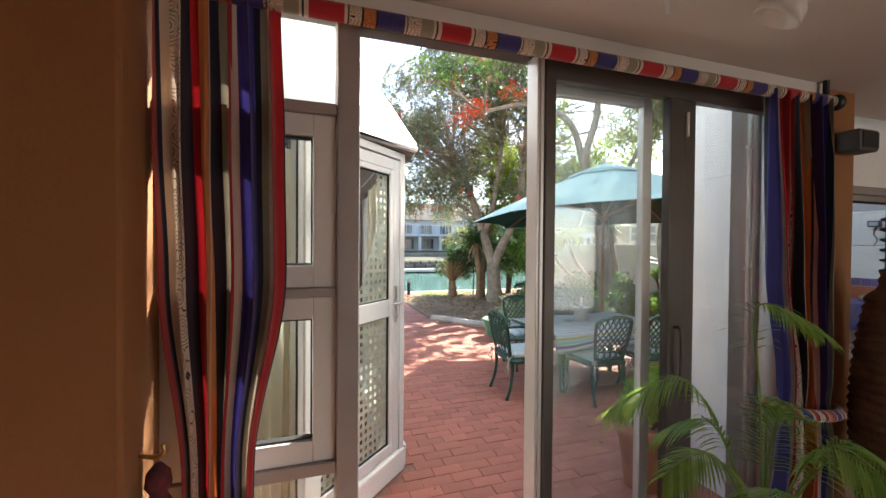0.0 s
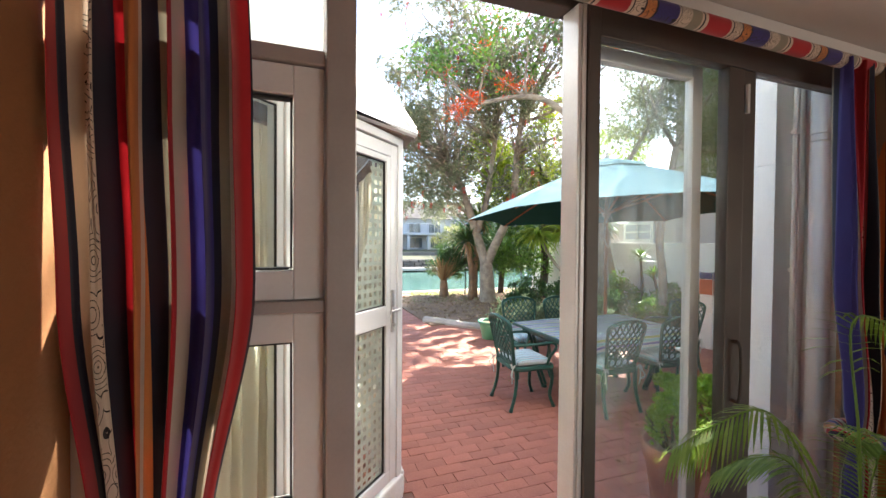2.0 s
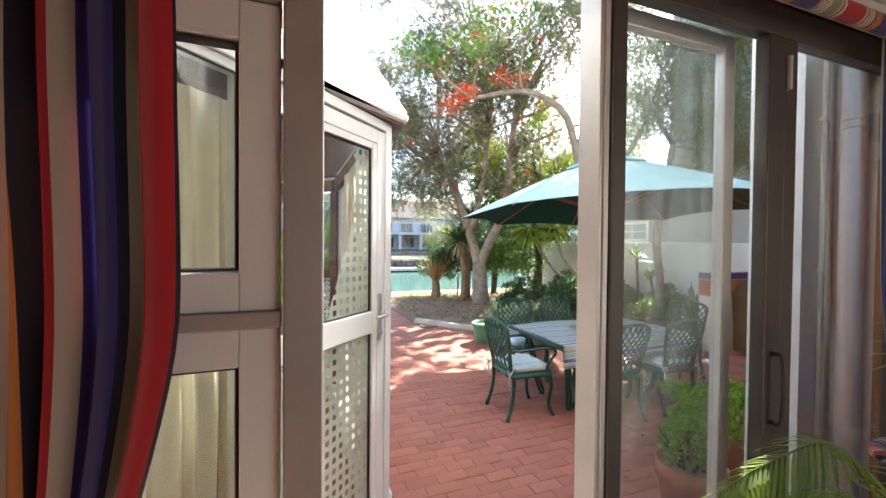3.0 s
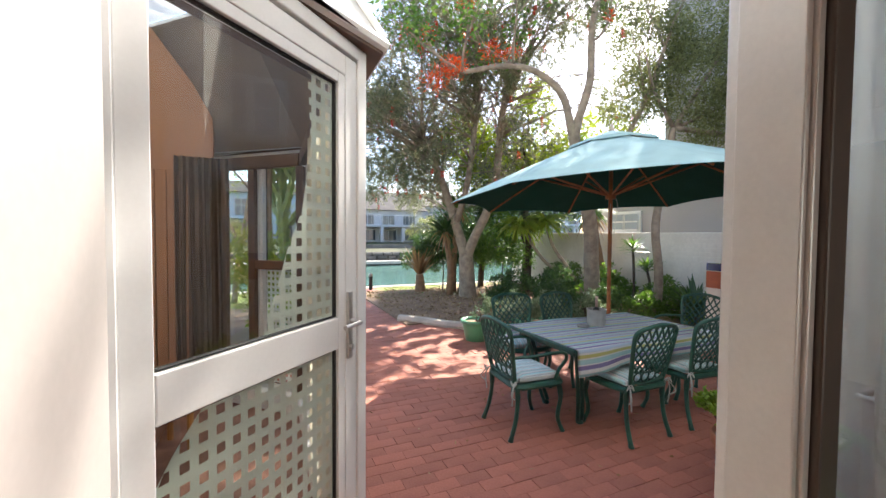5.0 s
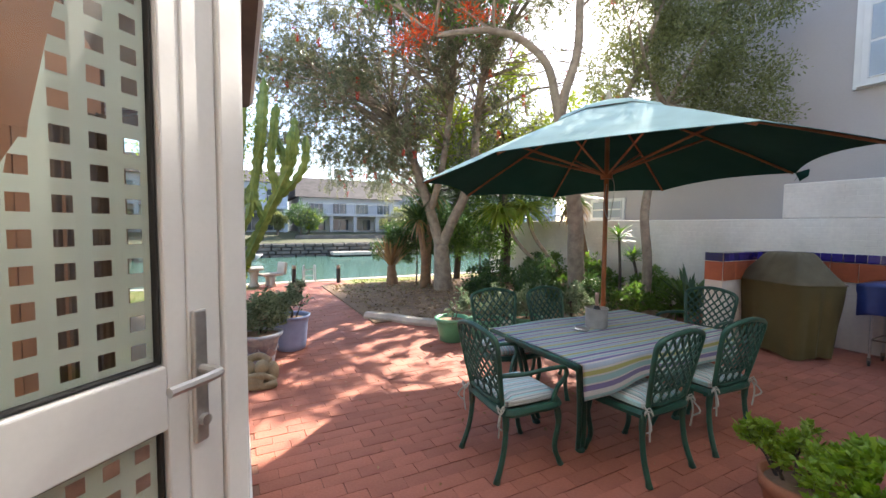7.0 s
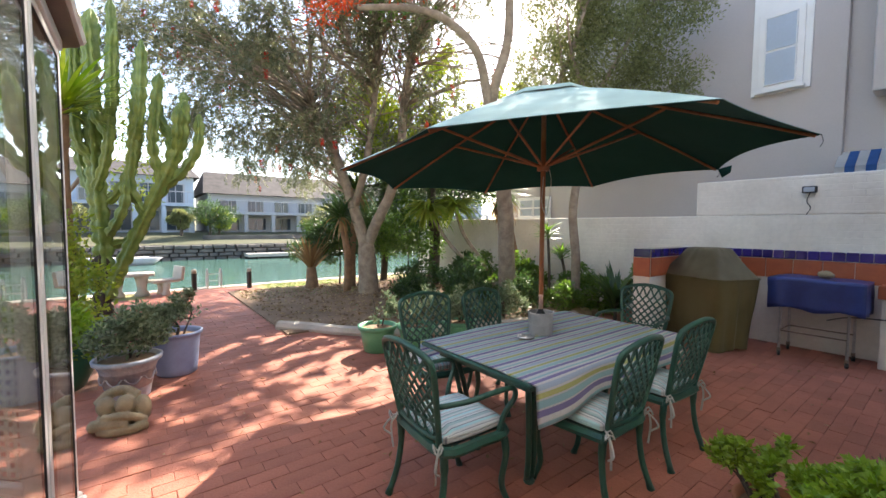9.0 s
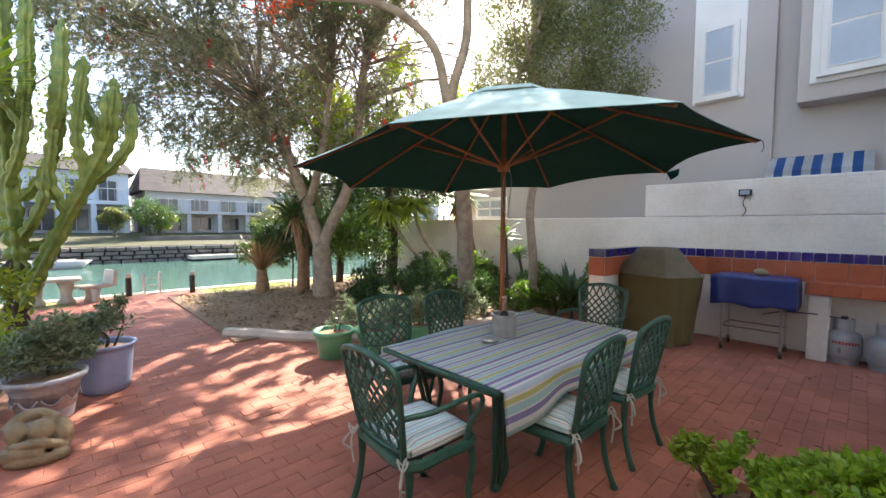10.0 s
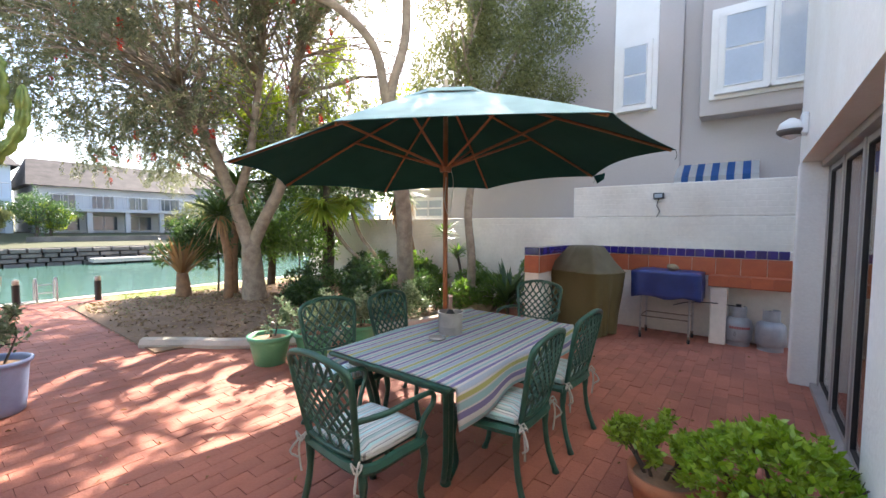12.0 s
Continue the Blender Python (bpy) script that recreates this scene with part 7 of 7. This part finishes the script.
def rosette(name, label, at, trunk, n, length, width, leafm, barkm, seed, droop=0.6, cat="plant", dead=0, r0=0.09, r1=0.07, lift=0.5):
    """A trunk with a head of strap leaves; each leaf bends along its length."""
    rn = random.Random(seed)
    t = thing(name, label, cat, at)
    bm = bmesh.new()
    pts = limb(bm, trunk, r0, r1, 6, 10)
    part("trunk", bm, barkm, t, smooth=True)
    for nm, cnt, mt, dr, lf, ln in (("leaf_head", n, leafm, droop, lift, length), ("dry_skirt", dead, LEAFDEAD, 1.6, -0.6, length * 0.8)):
        if not cnt:
            continue
        vv, ff = [], []
        for k in range(cnt):
            a = rn.uniform(0, 2 * math.pi)
            d = Vector((math.cos(a), math.sin(a), rn.uniform(-0.5, 1.3) * 0.8 + lf)).normalized()
            p = pts[-1] + Vector((0, 0, rn.uniform(-0.12, 0.06)))
            side = d.cross(Vector((0, 0, 1))).normalized()
            l = ln * rn.uniform(0.7, 1.15)
            row = []
            for j in range(6):
                u = j / 5
                w = width * (0.55 + 0.9 * u * (1 - u) * 2) * (1 - u ** 3) * 0.5
                row.append((len(vv), len(vv) + 1))
                vv += [tuple(p + side * w), tuple(p - side * w + Vector((0, 0, w * 0.4)))]
                d = (d + Vector((0, 0, -dr * 0.22))).normalized()
                p = p + d * l / 5
            ff += [(a0, b0, b1, a1) for (a0, b0), (a1, b1) in zip(row, row[1:])]
        soup(nm, vv, ff, mt, t)
    return t


rosette("yucca", "spiky yucca with a thick trunk and bright leaf head", (0.33, 8.35, 0), [(0, 0, 0), (0.02, 0, 1.0), (0.0, 0.02, 2.0), (0.03, 0, 2.75)], 130, 0.82, 0.05, LEAFYEL, PALMBARK, 61, 0.35, r0=0.09, r1=0.07)
rosette("yucca", "dark green yucca clump by the water", (4.75, 10.9, 0), [(0, 0, 0), (0.02, 0, 0.8), (-0.1, 0.1, 1.7)], 110, 0.75, 0.045, LEAFDARK, PALMBARK, 62, 0.5, dead=20)
rosette("yucca", "green yucca head among the trunks", (5.1, 11.4, 0), [(0, 0, 0), (0.02, 0, 1.0), (0.1, -0.1, 2.3)], 100, 0.75, 0.045, LEAFMID, PALMBARK, 63, 0.6, dead=30)
rosette("palm_stump", "brown shaggy palm stump at the lawn's edge", (4.25, 11.75, 0), [(0, 0, 0), (0.0, 0, 0.25), (-0.02, 0, 0.5)], 60, 0.85, 0.06, LEAFDEAD, PALMBARK, 64, 0.25, r0=0.16, r1=0.1, lift=1.2)
rosette("dracaena", "leaning dracaena with drooping yellow-green leaves", (7.2, 9.0, 0), [(0.3, -0.2, 0), (0.0, 0.2, 0.5), (-0.45, 0.6, 1.0), (-0.85, 1.0, 1.85)], 140, 0.85, 0.07, LEAFYEL, BARK, 65, 1.5, r0=0.055, r1=0.04)
rosette("dracaena", "dracaena with drooping green strap leaves", (7.3, 9.2, 0), [(0.2, -0.3, 0), (0.0, 0.0, 0.7), (-0.25, 0.35, 1.3), (-0.4, 0.5, 1.95)], 140, 0.8, 0.07, LEAFYEL, BARK, 66, 1.5, r0=0.05, r1=0.04)
rosette("tree_aloe", "thick fibrous palm trunk with a dry leaf skirt", (7.35, 8.3, 0), [(0, 0, 0), (-0.03, 0.02, 0.8), (-0.12, 0.1, 1.5), (-0.15, 0.15, 2.1)], 60, 0.7, 0.06, LEAFMID, PALMBARK, 67, 1.0, dead=70, r0=0.20, r1=0.15)
rosette("spider_plant", "spiky plant on a thin stem against the white wall", (7.6, 7.15, 0), [(0, 0, 0), (0.02, 0, 0.5), (-0.05, 0.05, 0.95)], 60, 0.38, 0.035, LEAFMID, DARKBARK, 68, 0.5, r0=0.03, r1=0.025)
rosette("spider_plant", "spiky plant head beside the umbrella pole", (7.3, 7.3, 0), [(0, 0, 0), (0.02, 0, 0.6), (0.02, 0.05, 1.35)], 60, 0.36, 0.035, LEAFMID, DARKBARK, 69, 0.5, r0=0.03, r1=0.025)
rosette("fern", "dark arching fern beside the braai wall", (7.0, 5.75, 0), [(0, 0, 0), (0, 0, 0.15), (0, 0, 0.3)], 70, 0.75, 0.07, LEAFDARK, DARKBARK, 70, 0.4, r0=0.03, r1=0.02, lift=0.9)
for i in range(9):
    rn = random.Random(80 + i)
    st = thing("garden_rock", "rough brown rock edging the planted bed", "rock", (4.6 + i * 0.36 + rn.uniform(-0.1, 0.1), 6.75 - i * 0.07 + rn.uniform(-0.08, 0.12), 0.03), group="rocks along the bed")
    bm = bmesh.new()
    bmesh.ops.create_icosphere(bm, subdivisions=2, radius=rn.uniform(0.10, 0.19))
    for v in bm.verts:
        v.co *= 1 + 0.35 * noise.noise(v.co * 7 + Vector((i, 0, 0)))
        v.co.z = max(-0.03, v.co.z * 0.75)
    part("rock_body", bm, STATUE, st)

# candelabra cactus
def cactus_arm(bm, ctrl, r, n=7, ribs=5):
    pts = smooth_line(ctrl, n)
    pts = [pts[0].lerp(pts[1], 0)] + pts[1:]
    dense = []
    for a, b in zip(pts, pts[1:]):
        dense += [a, a.lerp(b, 0.5)]
    dense.append(pts[-1])
    rings, up, L = [], None, 0.0
    for i, p in enumerate(dense):
        d = (dense[min(i + 1, len(dense) - 1)] - dense[max(i - 1, 0)]).normalized()
        up = d.orthogonal().normalized() if up is None else (up - d * up.dot(d)).normalized()
        side = d.cross(up)
        if i:
            L += (p - dense[i - 1]).length
        sc = 0.60 + 0.45 * abs(math.sin(L * math.pi / 0.16)) ** 0.6
        end = min(1.0, (len(dense) - 1 - i) / 3 * 0.8 + 0.2)
        ring = []
        for k in range(ribs * 4):
            a = 2 * math.pi * k / (ribs * 4)
            q = r * sc * end * (0.50 + 0.60 * abs(math.cos(a * ribs / 2)) ** 1.3)
            ring.append(bm.verts.new(p + (up * math.cos(a) + side * math.sin(a)) * q))
        rings.append(ring)
    m = ribs * 4
    for a, b in zip(rings, rings[1:]):
        for k in range(m):
            bm.faces.new((a[k], a[(k + 1) % m], b[(k + 1) % m], b[k]))
    bm.faces.new(rings[0][::-1])
    bm.faces.new(rings[-1])


cx = thing("candelabra_cactus", "tall branching candelabra cactus with ribbed green arms", "cactus", (0.62, 9.0, 0))
bm = bmesh.new()
cactus_arm(bm, [(0, 0, 0), (0.0, 0, 0.6), (-0.02, 0, 1.1)], 0.10)
part("stem", bm, DARKBARK, cx, "woody grey-brown stem", smooth=True)
RV = Vector((0.76, -0.65, 0))       # sideways as seen from the patio
arms = [((0, 0.0, 0.75), (0.0, 0.03, 1.1), (-0.02, 0.0, 1.8), (-0.05, 0.0, 2.5), (-0.06, 0, 3.3), (-0.02, 0, 4.1)),
        ((0.05, 0, 0.55), (0.25, 0, 0.95), (0.5, 0.05, 1.5), (0.78, 0.05, 2.0), (1.02, 0.05, 2.5), (1.12, 0.0, 3.0)),
        ((0.62, 0.05, 1.7), (0.78, 0.1, 1.95), (1.02, 0.1, 2.15), (1.2, 0.12, 2.45), (1.24, 0.1, 2.85)),
        ((0.55, 0.05, 1.6), (0.45, -0.05, 1.95), (0.52, -0.08, 2.4), (0.56, -0.05, 3.0), (0.62, -0.05, 3.5)),
        ((0.78, 0.05, 2.0), (0.75, -0.05, 2.4), (0.80, -0.05, 2.9), (0.86, -0.05, 3.3)),
        ((0.80, 0.08, 2.1), (0.92, 0.15, 2.4), (0.98, 0.18, 2.8), (1.0, 0.18, 3.15)),
        ((0.05, 0.05, 1.75), (0.22, 0.08, 1.95), (0.40, 0.1, 2.35), (0.45, 0.12, 2.9), (0.5, 0.12, 3.45)),
        ((0.0, -0.05, 1.9), (0.2, -0.1, 2.3), (0.28, -0.1, 2.9), (0.3, -0.1, 3.5), (0.34, -0.1, 3.8)),
        ((-0.05, 0.0, 1.8), (-0.25, 0.05, 2.1), (-0.32, 0.05, 2.7), (-0.30, 0.05, 3.5), (-0.28, 0.05, 4.2)),
        ((-0.03, 0.0, 2.7), (0.12, 0.1, 2.95), (0.16, 0.1, 3.5), (0.14, 0.1, 4.3)),
        ((0.0, 0.1, 1.2), (0.22, 0.25, 1.3), (0.35, 0.3, 1.5)),
        ((0.90, 0.05, 2.25), (0.86, 0.1, 2.55), (0.70, 0.12, 2.85), (0.69, 0.12, 3.25)),
        ((0.98, 0.05, 2.4), (1.06, -0.05, 2.6), (1.10, -0.08, 2.9)),
        ((0.45, 0.1, 2.5), (0.38, 0.18, 2.75), (0.39, 0.2, 3.2), (0.40, 0.2, 3.6)),
        ((0.52, -0.07, 2.5), (0.63, -0.12, 2.7), (0.70, -0.14, 3.1), (0.72, -0.14, 3.65)),
        ((0.25, -0.1, 2.55), (0.13, -0.16, 2.8), (0.10, -0.18, 3.3), (0.08, -0.18, 3.9)),
        ((-0.02, 0.0, 2.2), (-0.14, -0.12, 2.5), (-0.16, -0.14, 3.1), (-0.15, -0.14, 3.8)),
        ((0.1, 0.0, 1.35), (0.3, -0.1, 1.5), (0.42, -0.1, 1.75), (0.43, -0.1, 2.0))]
for k, ar in enumerate(arms):
    bm = bmesh.new()
    cactus_arm(bm, [RV * u + Vector((0.65, 0.76, 0)) * w + Vector((0, 0, z)) for u, w, z in ar], (0.105, 0.082, 0.06)[min(k, 2)], 7)
    part("arm", bm, CACTUS, cx, smooth=True)

# bushes and pot plants
leafy("shrub", "yellow-green bush under the cactus", (0.25, 8.2, 0), [([(0, 0, 0), (0, 0, 0.4), (0.05, 0, 0.7)], 0.02, 0.012)], [((0, 0, 0.9), 0.45), ((-0.1, 0.1, 1.35), 0.4), ((0.15, -0.2, 0.5), 0.3)], 3200, 0.075, LEAFYEL, DARKBARK, 90)
leafy("pot_plant", "bright leafy plant in the deep green pot", (0.38, 7.22, 0.36), [([(0, 0, 0), (0, 0, 0.08), (0, 0, 0.15)], 0.015, 0.01)], [((0, 0, 0.18), 0.26), ((0.12, -0.1, 0.12), 0.2)], 1300, 0.08, LEAFJADE, DARKBARK, 91)
for i, (x, y, z, r, n) in enumerate(((0.87, 6.72, 0.315, 0.29, 3000), (1.25, 7.14, 0.37, 0.26, 2000), (POTS[0][0], POTS[0][1], 0.27, 0.31, 1900), (POTS[1][0], POTS[1][1], 0.27, 0.30, 1800), (POTS[2][0], POTS[2][1], 0.27, 0.30, 1800))):
    leafy("pot_plant", "dusty green flowering shrub growing in its pot", (x, y, z), [([(0, 0, -0.02), (0.02, 0.01, 0.08), (-0.02, 0, 0.16)], 0.014, 0.009), ([(0.05, 0, -0.02), (0.1, 0.03, 0.1), (0.14, 0.06, 0.2)], 0.01, 0.006)],
          [((0, 0, 0.22), r * 0.72), ((r * 0.55, r * 0.2, 0.20), r * 0.5), ((-r * 0.5, -r * 0.3, 0.22), r * 0.5), ((0.05, -0.05, 0.40), r * 0.42)], n, 0.055, LEAFPALE, DARKBARK, 92 + i, wide=0.38)


def jade(at, height, spreadr, n, seed, label, size=0.046):
    rn, P, D = random.Random(seed), [], []
    t = thing("jade_plant", label, "pot plant", at)
    bm, tips = bmesh.new(), []
    for k in range(9):
        a = 2 * math.pi * k / 9 + rn.uniform(-0.2, 0.2)
        d = Vector((math.cos(a) * spreadr, math.sin(a) * spreadr, height * rn.uniform(0.55, 1.0)))
        branch_out(bm, (0.05 * math.cos(a), 0.05 * math.sin(a), -0.02), d, d.length * (0.55 if n < 500 else 0.36), 0.011, 2, rn, tips, 0.35, 0.12, 3, (2, 3))
    part("stem", bm, DARKBARK, t, smooth=True)
    # rosettes of leaves at the twig ends, and more over the dome that they make
    ends = [q for q, d in tips] if n < 500 else [q for q, d in tips if q.z < height * (1.0 - 0.75 * (q.x * q.x + q.y * q.y) / spreadr ** 2)]
    for k in range(max(0, n // 12 - len(ends)) if n >= 500 else 0):
        a, e = rn.uniform(0, 2 * math.pi), math.sqrt(rn.random())
        ends.append(Vector((math.cos(a) * e * spreadr, math.sin(a) * e * spreadr, height * (1.0 - 0.75 * e * e) + rn.gauss(0, 0.025))))
    for q in ends:
        up = Vector((q.x * 1.4, q.y * 1.4, 0.35)).normalized()
        for k in range(12):
            P.append(q + Vector((rn.gauss(0, 0.006), rn.gauss(0, 0.006), rn.uniform(-0.02, 0.02))))
            D.append(up * rn.uniform(0.1, 0.9) + Vector((rn.gauss(0, 0.7), rn.gauss(0, 0.7), rn.gauss(0.1, 0.4))))
    leaves("foliage", P, D, size, size * 0.55, LEAFJADE, t, seed, "glossy oval leaves", 0.1)
    return t


jade((2.20, 2.19, 0.41), 0.36, 0.15, 2600, 7, "small-leaved green shrub in a terracotta pot", 0.030)
jade((2.95, 2.40, 0.35), 0.30, 0.33, 5200, 8, "dense glossy jade bush spreading over its pot", 0.042)
jade((3.08, 2.82, 0.28), 0.22, 0.12, 300, 9, "sparse jade plant with long bare stems", 0.040)

# areca palm inside the room
pp = thing("palm_pot", "terracotta indoor pot with an areca palm", "plant pot", (1.72, 1.10, FLOOR_Z))
part("bowl", lathe(bmesh.new(), [(0.13, 0), (0.15, 0.01), (0.19, 0.30), (0.20, 0.33), (0.18, 0.33), (0.14, 0.05)], 30), CLAYPOT, pp, smooth=True)
part("soil", lathe(bmesh.new(), [(0.17, 0.27), (0.172, 0.30), (0.1, 0.305)], 24), SOIL, pp)
ap = thing("areca_palm", "feathery areca palm with arching green fronds", "palm", (1.72, 1.10, FLOOR_Z + 0.30))
rn = random.Random(31)
# each frond: sideways and outward reach of its bend and of its tip, and their heights over the soil
FRONDS = [(-0.30, 0.02, 0.76, -0.60, 0.06, 0.62), (0.00, 0.06, 1.04, 0.24, 0.02, 0.96), (-0.24, -0.06, 0.50, -0.46, -0.10, 0.44), (0.22, -0.08, 0.56, 0.46, -0.14, 0.40),
          (0.14, 0.16, 0.62, 0.36, 0.26, 0.52), (-0.12, -0.20, 0.46, -0.22, -0.42, 0.30), (0.06, -0.18, 0.60, 0.14, -0.40, 0.50), (-0.10, 0.16, 0.52, -0.26, 0.30, 0.42),
          (0.28, 0.02, 0.44, 0.56, 0.04, 0.24), (0.16, -0.20, 0.40, 0.34, -0.38, 0.22), (-0.20, -0.14, 0.32, -0.42, -0.24, 0.12), (0.05, 0.04, 0.48, 0.12, 0.06, 0.62)]
SIDE, AWAY = Vector((0.948, -0.317, 0)), Vector((0.317, 0.948, 0))


def leaflet(p, d, length, width, drop):
    """Rings of one narrow leaflet that bends down along its length."""
    side = d.cross(Vector((0, 0, 1))).normalized()
    rows = []
    for k, w in enumerate((0.5, 1.0, 0.75, 0.08)):
        rows.append((p + side * width * w * 0.5, p - side * width * w * 0.5))
        d = (d + Vector((0, 0, -drop))).normalized()
        p = p + d * length / 3
    return rows


for su, sa, sz, tu, ta, tz in FRONDS:
    m, e = SIDE * su + AWAY * sa + Vector((0, 0, sz)), SIDE * tu + AWAY * ta + Vector((0, 0, tz))
    stem = smooth_line([Vector((m.x * 0.05, m.y * 0.05, -0.01)), Vector((m.x * 0.45, m.y * 0.45, sz * 0.62)), m, m.lerp(e, 0.55) + Vector((0, 0, 0.035)), e], 6)
    fr = part("frond_stem", bar(stem, [0.0055 - 0.004 * i / (len(stem) - 1) for i in range(len(stem))], 5), LEAFPALM, ap, smooth=True)
    dense = []
    for a, b in zip(stem[9:], stem[10:]):
        dense += [a.lerp(b, k / 2) for k in range(2)]
    vv, ff = [], []
    for i, p in enumerate(dense):
        d = (dense[min(i + 1, len(dense) - 1)] - dense[max(0, i - 1)]).normalized()
        out = d.cross(Vector((0, 0, 1))).normalized()
        f = i / len(dense)
        for s in (-1, 1):
            way = (out * s + d * (0.5 + 0.7 * f) + Vector((0, 0, 0.15 + rn.uniform(-0.1, 0.1)))).normalized()
            k = len(vv)
            for l, r in leaflet(p, way, 0.20 * (0.55 + 0.9 * f * (1 - f) + 0.2 * (1 - f)) * rn.uniform(0.85, 1.1), 0.0095, 0.34):
                vv += [tuple(l), tuple(r)]
            ff += [(k + 2 * j, k + 2 * j + 1, k + 2 * j + 3, k + 2 * j + 2) for j in range(3)]
    soup("frond_blade", vv, ff, LEAFPALM, fr)

# fallen leaves and twigs on the paving
P = [(rn.uniform(0.8, 7.0), rn.uniform(2.3, 9.5), 0.004) for _ in range(260)]
lv = leaves("fallen_leaves", P, [(rn.gauss(0, 1), rn.gauss(0, 1), 0.08) for _ in P], 0.045, 0.022, LEAFDEAD, None, 8)
tagged(lv, "scattered dry leaves and red petals on the bricks", "leaves", kind="stuff")
def in_bed(x, y):
    return y > 8.2 - (x - 2.7) * 0.9 if x < 3.6 else y > 7.3 - (x - 3.6) * 0.33 if x < 5.2 else y > 6.6


P = []
while len(P) < 3800:
    x, y = rn.uniform(2.62, 7.9), rn.uniform(6.5, 12.1)
    if in_bed(x, y):
        P.append((x, y, 0.036 + rn.uniform(0, 0.012)))
lv = leaves("leaf_litter", P, [(rn.gauss(0, 1), rn.gauss(0, 1), rn.uniform(-0.05, 0.3)) for _ in P], 0.07, 0.028, LEAFLITTER, None, 18)
tagged(lv, "brown leaf litter strewn over the planted bed", "leaf litter", kind="stuff")
P = [(rn.uniform(-2.0, 5.2), rn.uniform(10.6, 13.0), -0.005) for _ in range(11000)]
P = [p for p in P if not (0.6 < p[0] < 2.66 or (p[1] > 12.1 and 1.0 < p[0] < 3.42))]
lv = leaves("grass_blades", P, [(rn.gauss(0, 0.5), rn.gauss(0, 0.5), 1) for _ in P], 0.05, 0.008, LEAFMID, None, 19)
tagged(lv, "short dry grass blades along the water", "grass", kind="stuff")
# trees and hedges on the far shore
for i, (x, y, r, m) in enumerate(((5.2, 34.8, 1.35, LEAFDARK), (5.9, 35.6, 0.75, LEAFYEL), (-3.2, 35, 1.3, LEAFEVER), (13.6, 34.6, 1.3, LEAFEVER), (18.5, 34.5, 1.5, LEAFDARK), (3.4, 33.6, 0.5, LEAFEVER), (-8.0, 35.5, 1.6, LEAFEVER), (22.5, 35, 1.5, LEAFMID))):
    leafy("far_tree", "small rounded garden tree on the far bank", (x, y, 0.75), [([(0, 0, 0), (0.05, 0, 0.4), (0, 0, 0.8)], 0.10, 0.07)],
          [((0, 0, 1.2 + r * 0.4), r * 0.8), ((r * 0.8, 0, 1.0 + r * 0.3), r * 0.6), ((-r * 0.8, 0.2, 0.9 + r * 0.2), r * 0.65), ((r * 0.3, 0, 0.7), r * 0.6)], 4200, 0.12, m, DARKBARK, 120 + i, "tree", 0.6)

# ---- brick paving, piece by piece ----
paving = tagged(new("brick_paving"), "red clay brick paving laid in running bond", "paving", kind="structure")
part("bedding", block((-1.2, 1.70, -0.034), (8.1, 10.6, -0.008)), MORTAR, paving, "sandy joints")
BL, BW, BH = 0.222, 0.108, 0.05


def brick_mesh():
    bm = bmesh.new()
    box(bm, (-BL / 2 + 0.0012, -BW / 2 + 0.0012, -BH), (BL / 2 - 0.0012, BW / 2 - 0.0012, 0.0))
    es = [e for e in bm.edges if all(v.co.z > -0.001 for v in e.verts)]
    bmesh.ops.bevel(bm, geom=es, offset=0.0016, segments=1, affect="EDGES")
    me = bpy.data.meshes.new("brick")
    bm.to_mesh(me)
    bm.free()
    me.materials.append(BRICK)
    return me


def paved(x, y):
    """Where the paving lies: the yard up to the kerb, and the path to the water."""
    if y > 12.15 and y < 13.02 and 1.15 < x < 3.3:
        return True
    if y < 1.76 or y > 12.2 or x > 7.5:
        return False
    if x < 0.74:
        if y < 6.3:
            return y - 1.70 < 0 or x > 0.74 or (x > -0.5 and y < x + 2.17) or (y > 5.0 and x > 0.74 - (y - 5.0) * 0.6)
        return x > 0.1 and y < 7.0 or x > 0.6 + 0.1 * math.sin(y)
    if y > 8.2:
        return x < 2.55
    if x > 2.55:
        edge = 8.35 - (x - 2.56) * 1.05 if x < 3.4 else 7.35 - (x - 3.4) * 0.42 if x < 4.8 else 6.68 - (x - 4.8) * 0.18
        return y < edge - 0.04
    return True


BMESH = brick_mesh()
rg = np.random.default_rng(3)
places = []
row = 0
y = 1.70
while y < 13.03:
    x = -0.8 + (0.5 * BL if row % 2 else 0.0)
    while x < 7.6:
        if paved(x, y):
            places.append((x + rg.normal(0, 0.0012), y + rg.normal(0, 0.0012), rg.normal(0, 0.0012), rg.normal(0, 0.5)))
        x += BL
    y += BW
    row += 1
near = [p for p in places if 0.7 < p[0] < 3.3 and 2.3 < p[1] < 5.0]
near = sorted(near, key=lambda p: (p[0] - 2.0) ** 2 + (p[1] - 3.7) ** 2)[:300]
keep = set(near)
tv = [tuple(v.co) for v in BMESH.vertices]
tf = [tuple(p.vertices) for p in BMESH.polygons if p.normal.z > -0.5]
vv, ff = [], []
for p in places:
    m = pose(p[0], p[1], p[2], 0, 0, p[3])
    if p in keep:
        ob = new("brick", BMESH)
        ob.matrix_basis = m
        ob.parent = paving
    else:
        k = len(vv)
        vv += [tuple(m @ Vector(v)) for v in tv]
        ff += [tuple(i + k for i in f) for f in tf]
tagged(soup("bricks", vv, ff, BRICK, paving), kind="stuff")
